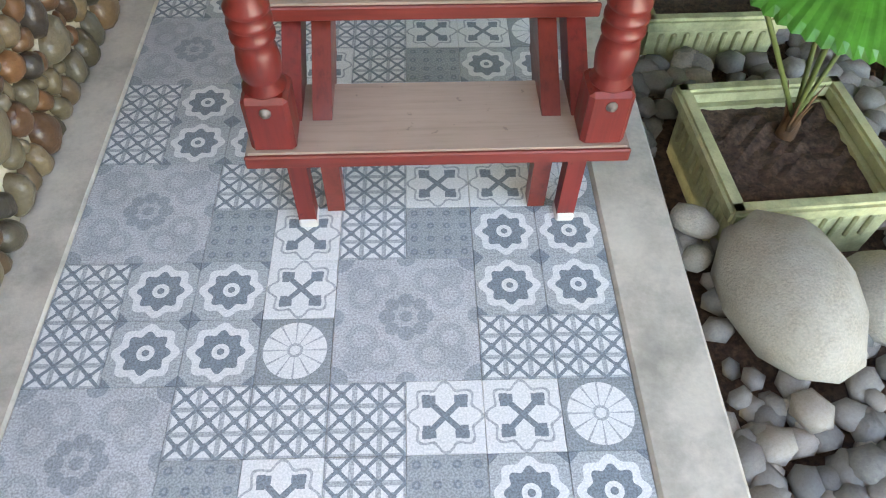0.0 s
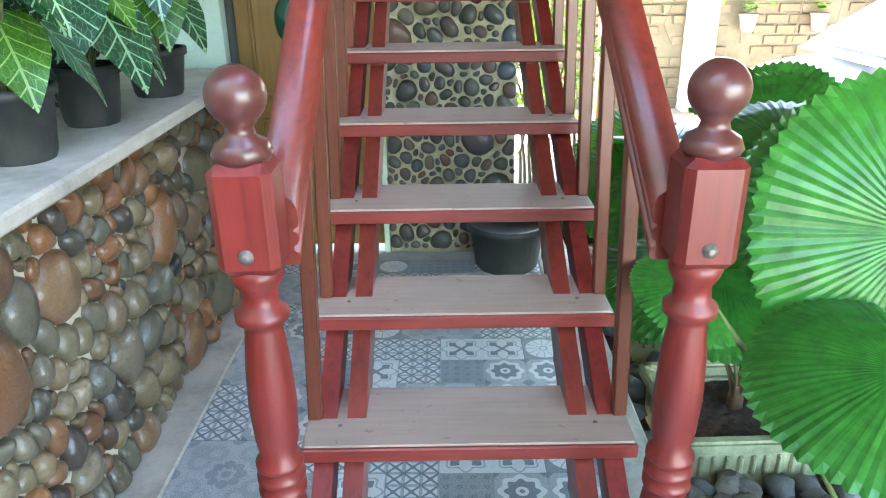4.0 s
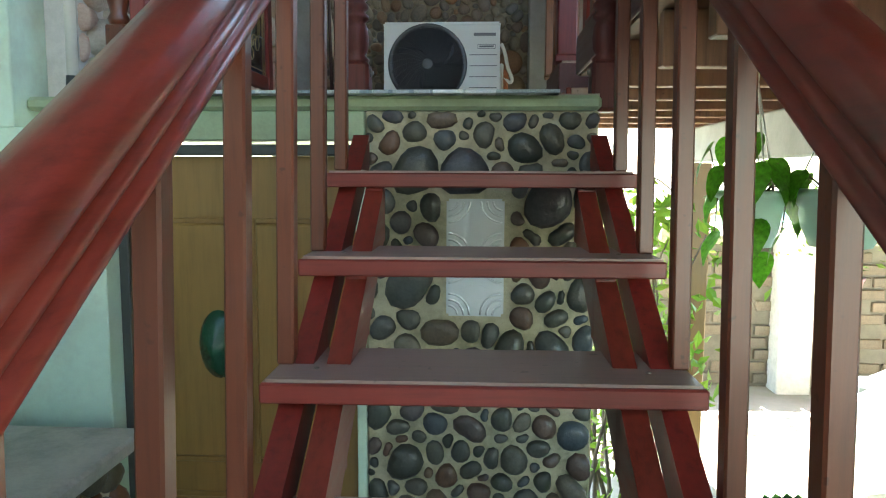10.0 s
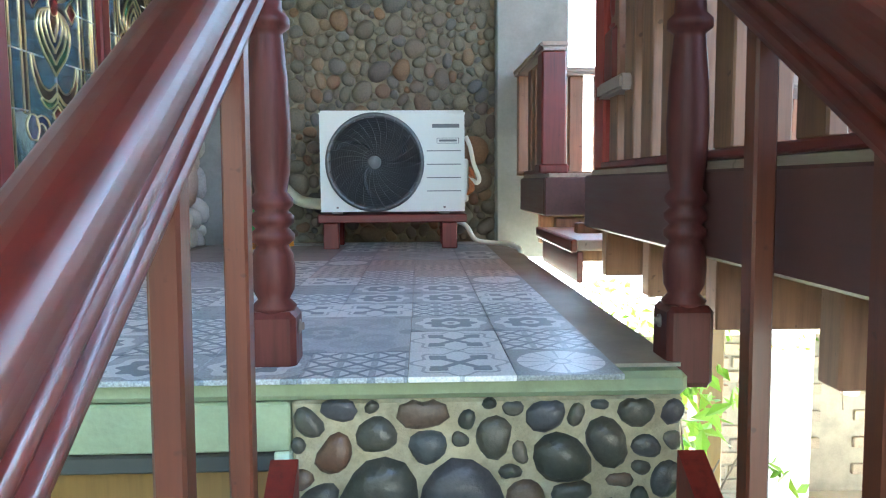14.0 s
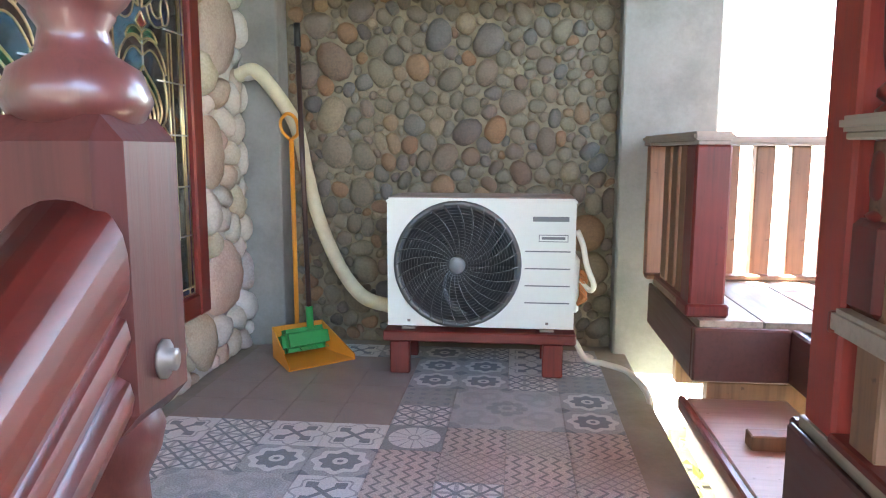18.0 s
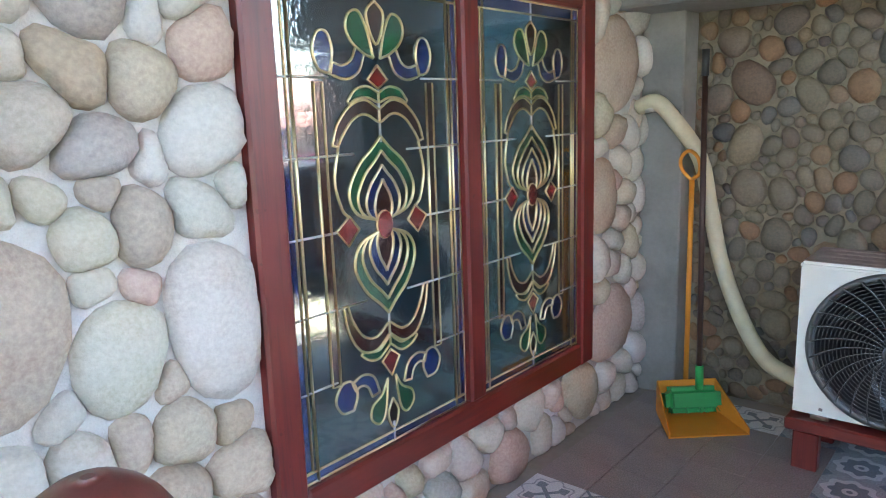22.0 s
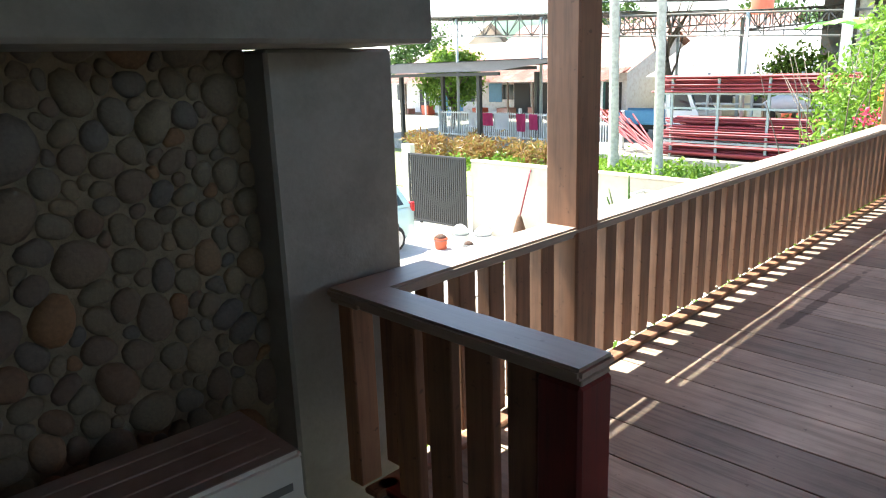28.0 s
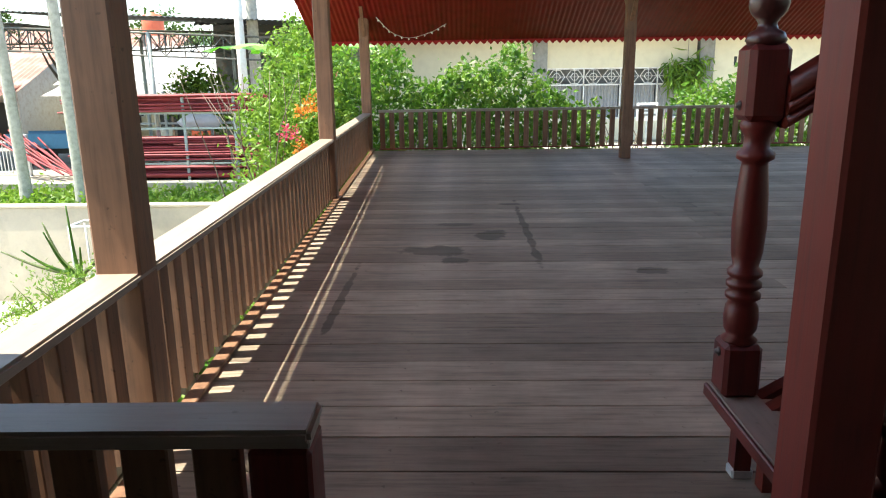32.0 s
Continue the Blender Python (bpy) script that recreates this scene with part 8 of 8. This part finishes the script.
facing(W["wall_window"], wall_pose((-1.53, 3.45, LAND), (0, 1, 0), (0, 0, 1)), 2.85, 2.1, 0.225, -0.003, 0.034, M_STONEP, 14, spread=0.7, upright=0.35,
       gap_at=(WY0 - 3.455, WY1 - 3.445, WZ0 - LAND - 0.005, WZ1 - LAND + 0.005))

# ---- patterned floor tiles ----
CELL = 0.189
DK, MD, LT = (0.19, 0.235, 0.27), (0.38, 0.42, 0.44), (0.68, 0.71, 0.71)

def tile_material(name, kind, warm=0.0):
    n = Nodes(name, 0.24)
    uv = n.t.nodes.new("ShaderNodeUVMap").outputs[0]
    sep = n.t.nodes.new("ShaderNodeSeparateXYZ")
    n.link(uv, sep.inputs[0])
    x = n.math("SUBTRACT", sep.outputs[0], 0.5)
    y = n.math("SUBTRACT", sep.outputs[1], 0.5)
    ax, ay = n.math("ABSOLUTE", x), n.math("ABSOLUTE", y)
    r = n.math("SQRT", n.math("ADD", n.math("MULTIPLY", x, x), n.math("MULTIPLY", y, y)))
    th = n.math("ARCTAN2", y, x)
    def less(a, b):
        return n.math("LESS_THAN", a, b)
    def both(a, b):
        return n.math("MULTIPLY", a, b)
    def either(a, b):
        return n.math("MAXIMUM", a, b)
    def nota(a):
        return n.math("SUBTRACT", 1.0, a)
    d1 = n.math("ADD", ax, ay)
    if kind == "flower":
        petals = n.math("MULTIPLY_ADD", n.math("COSINE", n.math("MULTIPLY", th, 8.0)), 0.035, 0.30)
        dark = both(less(r, petals), nota(less(r, 0.12)))
        dark = either(dark, less(r, 0.05))
        white = less(r, n.math("ADD", petals, 0.12))
        corner = n.math("ADD", n.math("SUBTRACT", 0.5, ax), n.math("SUBTRACT", 0.5, ay))
        dark = either(dark, less(corner, 0.16))
        bgc = n.mix(white, MD, LT)
        c = n.mix(dark, bgc, DK)
    elif kind == "cross":
        arm = both(less(n.math("ABSOLUTE", n.math("SUBTRACT", ax, ay)), 0.055), less(r, 0.36))
        tip = both(less(n.math("ABSOLUTE", n.math("SUBTRACT", ax, 0.24)), 0.05), less(n.math("ABSOLUTE", n.math("SUBTRACT", ay, 0.24)), 0.12))
        tip2 = both(less(n.math("ABSOLUTE", n.math("SUBTRACT", ay, 0.24)), 0.05), less(n.math("ABSOLUTE", n.math("SUBTRACT", ax, 0.24)), 0.12))
        ring = both(less(n.math("ABSOLUTE", n.math("SUBTRACT", r, n.math("MULTIPLY_ADD", n.math("COSINE", n.math("MULTIPLY", th, 8.0)), 0.05, 0.43))), 0.02), nota(less(r, 0.1)))
        c = n.mix(either(arm, either(both(tip, less(ay, 0.3)), both(tip2, less(ax, 0.3)))), n.mix(ring, LT, MD), DK)
    elif kind == "lattice":
        fx = n.math("ABSOLUTE", n.math("SUBTRACT", n.math("FRACT", n.math("MULTIPLY", sep.outputs[0], 3.0)), 0.5))
        fy = n.math("ABSOLUTE", n.math("SUBTRACT", n.math("FRACT", n.math("MULTIPLY", sep.outputs[1], 3.0)), 0.5))
        star = less(n.math("ABSOLUTE", n.math("SUBTRACT", fx, fy)), 0.10)
        dia = less(n.math("ADD", fx, fy), 0.17)
        edge = nota(less(n.math("MAXIMUM", fx, fy), 0.40))
        c = n.mix(either(star, dia), n.mix(edge, LT, MD), DK)
    elif kind == "daisy":
        pet = less(n.math("ABSOLUTE", n.math("SINE", n.math("MULTIPLY", th, 6.0))), 0.22)
        white = both(less(r, 0.43), both(nota(pet), nota(less(r, 0.11))))
        centre = less(r, 0.07)
        c = n.mix(either(white, centre), n.mix(less(r, 0.43), (0.25, 0.29, 0.31), MD), LT)
    elif kind == "dots":
        fx = n.math("ABSOLUTE", n.math("SUBTRACT", n.math("FRACT", n.math("MULTIPLY", sep.outputs[0], 4.0)), 0.5))
        fy = n.math("ABSOLUTE", n.math("SUBTRACT", n.math("FRACT", n.math("MULTIPLY", sep.outputs[1], 4.0)), 0.5))
        dot = n.math("SUBTRACT", n.math("ADD", n.math("MULTIPLY", fx, fx), n.math("MULTIPLY", fy, fy)), 0.03)
        c = n.mix(less(n.math("ABSOLUTE", dot), 0.02), (0.30, 0.34, 0.36), DK)
    elif kind == "damask":
        def disc(cx, cy, rad, u=ax, v=ay):
            du, dv = n.math("SUBTRACT", u, cx), n.math("SUBTRACT", v, cy)
            return less(n.math("ADD", n.math("MULTIPLY", du, du), n.math("MULTIPLY", dv, dv)), rad * rad)
        rose = either(disc(0.0, 0.0, 0.045), either(disc(0.135, 0.0, 0.058), either(disc(0.0, 0.135, 0.058), disc(0.098, 0.098, 0.05))))
        lobes = either(disc(0.30, 0.17, 0.115), either(disc(0.17, 0.30, 0.115), disc(0.34, 0.34, 0.09)))
        hollow = either(disc(0.305, 0.175, 0.062), disc(0.175, 0.305, 0.062))
        corners = either(disc(0.5, 0.5, 0.12), either(disc(0.5, 0.0, 0.07), disc(0.0, 0.5, 0.07)))
        c = n.mix(either(rose, corners), n.mix(both(lobes, nota(hollow)), (0.43, 0.46, 0.48), (0.36, 0.395, 0.42)), (0.29, 0.33, 0.36))
    elif kind == "zigzag":
        z = n.math("ABSOLUTE", n.math("SUBTRACT", n.math("FRACT", n.math("MULTIPLY", sep.outputs[1], 4.0)), 0.5))
        f = n.math("FRACT", n.math("ADD", n.math("MULTIPLY", sep.outputs[0], 5.0), n.math("MULTIPLY", z, 1.2)))
        c = n.mix(less(f, 0.3), (0.50, 0.46, 0.44), (0.20, 0.20, 0.21))
    elif kind == "plain":
        c = n.mix(0.5, (0.27, 0.23, 0.21), (0.30, 0.26, 0.24))
    else:
        fx = n.math("FRACT", n.math("MULTIPLY", n.math("ADD", sep.outputs[0], sep.outputs[1]), 5.0))
        fy = n.math("FRACT", n.math("MULTIPLY", n.math("SUBTRACT", sep.outputs[0], sep.outputs[1]), 5.0))
        c = n.mix(either(less(fx, 0.22), less(fy, 0.22)), (0.46, 0.43, 0.41), (0.28, 0.27, 0.27))
    v = n.coords("Object")
    fine, blot = n.noise(v, 190, 2), n.noise(v, 7, 4)
    c = n.mix(0.55, c, n.ramp(fine, [(0.35, (0.25, 0.25, 0.25)), (0.68, (0.85, 0.86, 0.86))]), "OVERLAY")
    c = n.mix(0.45, c, n.ramp(blot, [(0.3, (0.36, 0.37, 0.37)), (0.7, (0.62, 0.62, 0.62))]), "OVERLAY")
    n.colour(c)
    n.rough(n.math("MULTIPLY_ADD", fine, 0.3, 0.2))
    n.bump(fine, 0.08, 0.002)
    return n.m


TILE = {k: tile_material("tile_" + k, k) for k in ("flower", "cross", "lattice", "daisy", "dots", "damask", "zigzag", "trellis", "plain")}
tile_mesh = {}
def tile(parent, x, y, z, kind, size=1, cell=CELL):
    key = (kind, size, cell)
    if key not in tile_mesh:
        s = cell * size
        bm = box(0.0006, s - 0.0006, 0.0006, s - 0.0006, -0.011, 0, 0.0012)
        lay = bm.loops.layers.uv.new("UVMap")
        for f in bm.faces:
            for l in f.loops:
                l[lay].uv = (l.vert.co.x / s, l.vert.co.y / s)
        me = bpy.data.meshes.new("tile")
        bm.to_mesh(me)
        bm.free()
        me.materials.append(TILE[kind])
        tile_mesh[key] = me
    o = new("tile", tile_mesh[key])
    o.parent = parent
    o.location = (x, y, z)
    return o


def tile_floor(parent, x0, y0, z, layout, nx, ny, cell=CELL):
    """Rows of cells; layout gives the motif at (column, row), double motifs cover two by two cells."""
    taken = set()
    for j in range(ny):
        for i in range(nx):
            if (i, j) in taken:
                continue
            k = layout(i, j)
            s = 2 if k == "damask" and i + 1 < nx and j + 1 < ny and (i + 1, j) not in taken else 1
            if k == "damask" and s == 1:
                k = "dots"
            if s == 2:
                taken |= {(i + 1, j), (i, j + 1), (i + 1, j + 1)}
            tile(parent, x0 + i * cell, y0 + j * cell, z, k, s, cell)

# the printed motifs repeat every four rows
PRINT = ["DDkXLkFF", "DDLLLXXo", "LFFoDDLL", "LFFXDDFF"]
KEY = {"L": "lattice", "F": "flower", "X": "cross", "o": "daisy", "k": "dots", "D": "damask"}
tile_floor(W["floor"], 0.41 - 8 * CELL, -0.125 - 10 * CELL, 0.0, lambda i, j: KEY[PRINT[j % 4][i]], 8, 27)
# on the landing one print differs from the next
UPPER = ["LXFFLXo", "FFLDDXL", "oXLDDFF", "XLkXXLL", "LLXLFFX", "LFFkFFL", "DDLXLLo", "DDXzLtz", "LFFztzt", "LXXoztz", "pppLDDF", "pppkDDF", "pppFFLk", "pppFFXL"]
UKEY = dict(KEY, z="zigzag", t="trellis", p="plain")
tile_floor(W["landing_slab"], -0.454 - 5 * 0.2, 5.21 - 9 * 0.2 - 0.2, LAND, lambda i, j: UKEY[("p" if j > 9 else "L" if j % 3 else "X") if i == 0 else UPPER[j % 14][i - 1]], 8, 15, 0.2)

# ---- glass blocks ----
def glass_block(z):
    g = thing("glass_block", (-0.116, Y_WALL - 0.012, z), "square pressed-glass block with a star pattern set in the stone wall", "glass block", "glass blocks in the stair wall")
    bm = box(-0.095, 0.095, 0, 0.08, 0, 0.19, 0.008, 2)
    part("body", bm, M_GBLOCK, g)
    pat = bmesh.new()
    for sx in (-1, 1):
        for sz in (-1, 1):
            for rr in (0.03, 0.05, 0.07):
                pts = [(sx * (0.088 - rr * math.cos(a)), -0.001, 0.095 + sz * (0.088 - rr * math.sin(a))) for a in [math.pi / 2 * k / 8 for k in range(9)]]
                add(pat, tube(pts, 0.004, 5))
    part("pattern", pat, M_GBLOCK, g)
    star = prism([(0, 0.045), (0.012, 0.012), (0.045, 0), (0.012, -0.012), (0, -0.045), (-0.012, -0.012), (-0.045, 0), (-0.012, 0.012)], 0.006, "y")
    star.transform(Matrix.Translation((0, -0.005, 0.095)))
    part("star", star, M_GBLOCK, g)

M_GBLOCK = Nodes("pressed_glass", 0.08).colour((0.88, 0.93, 0.95)).m
M_GBLOCK.node_tree.nodes["Principled BSDF"].inputs["Coat Weight"].default_value = 1.0
M_GBLOCK.node_tree.nodes["Principled BSDF"].inputs["Metallic"].default_value = 0.4
glass_block(1.482)
glass_block(1.682)
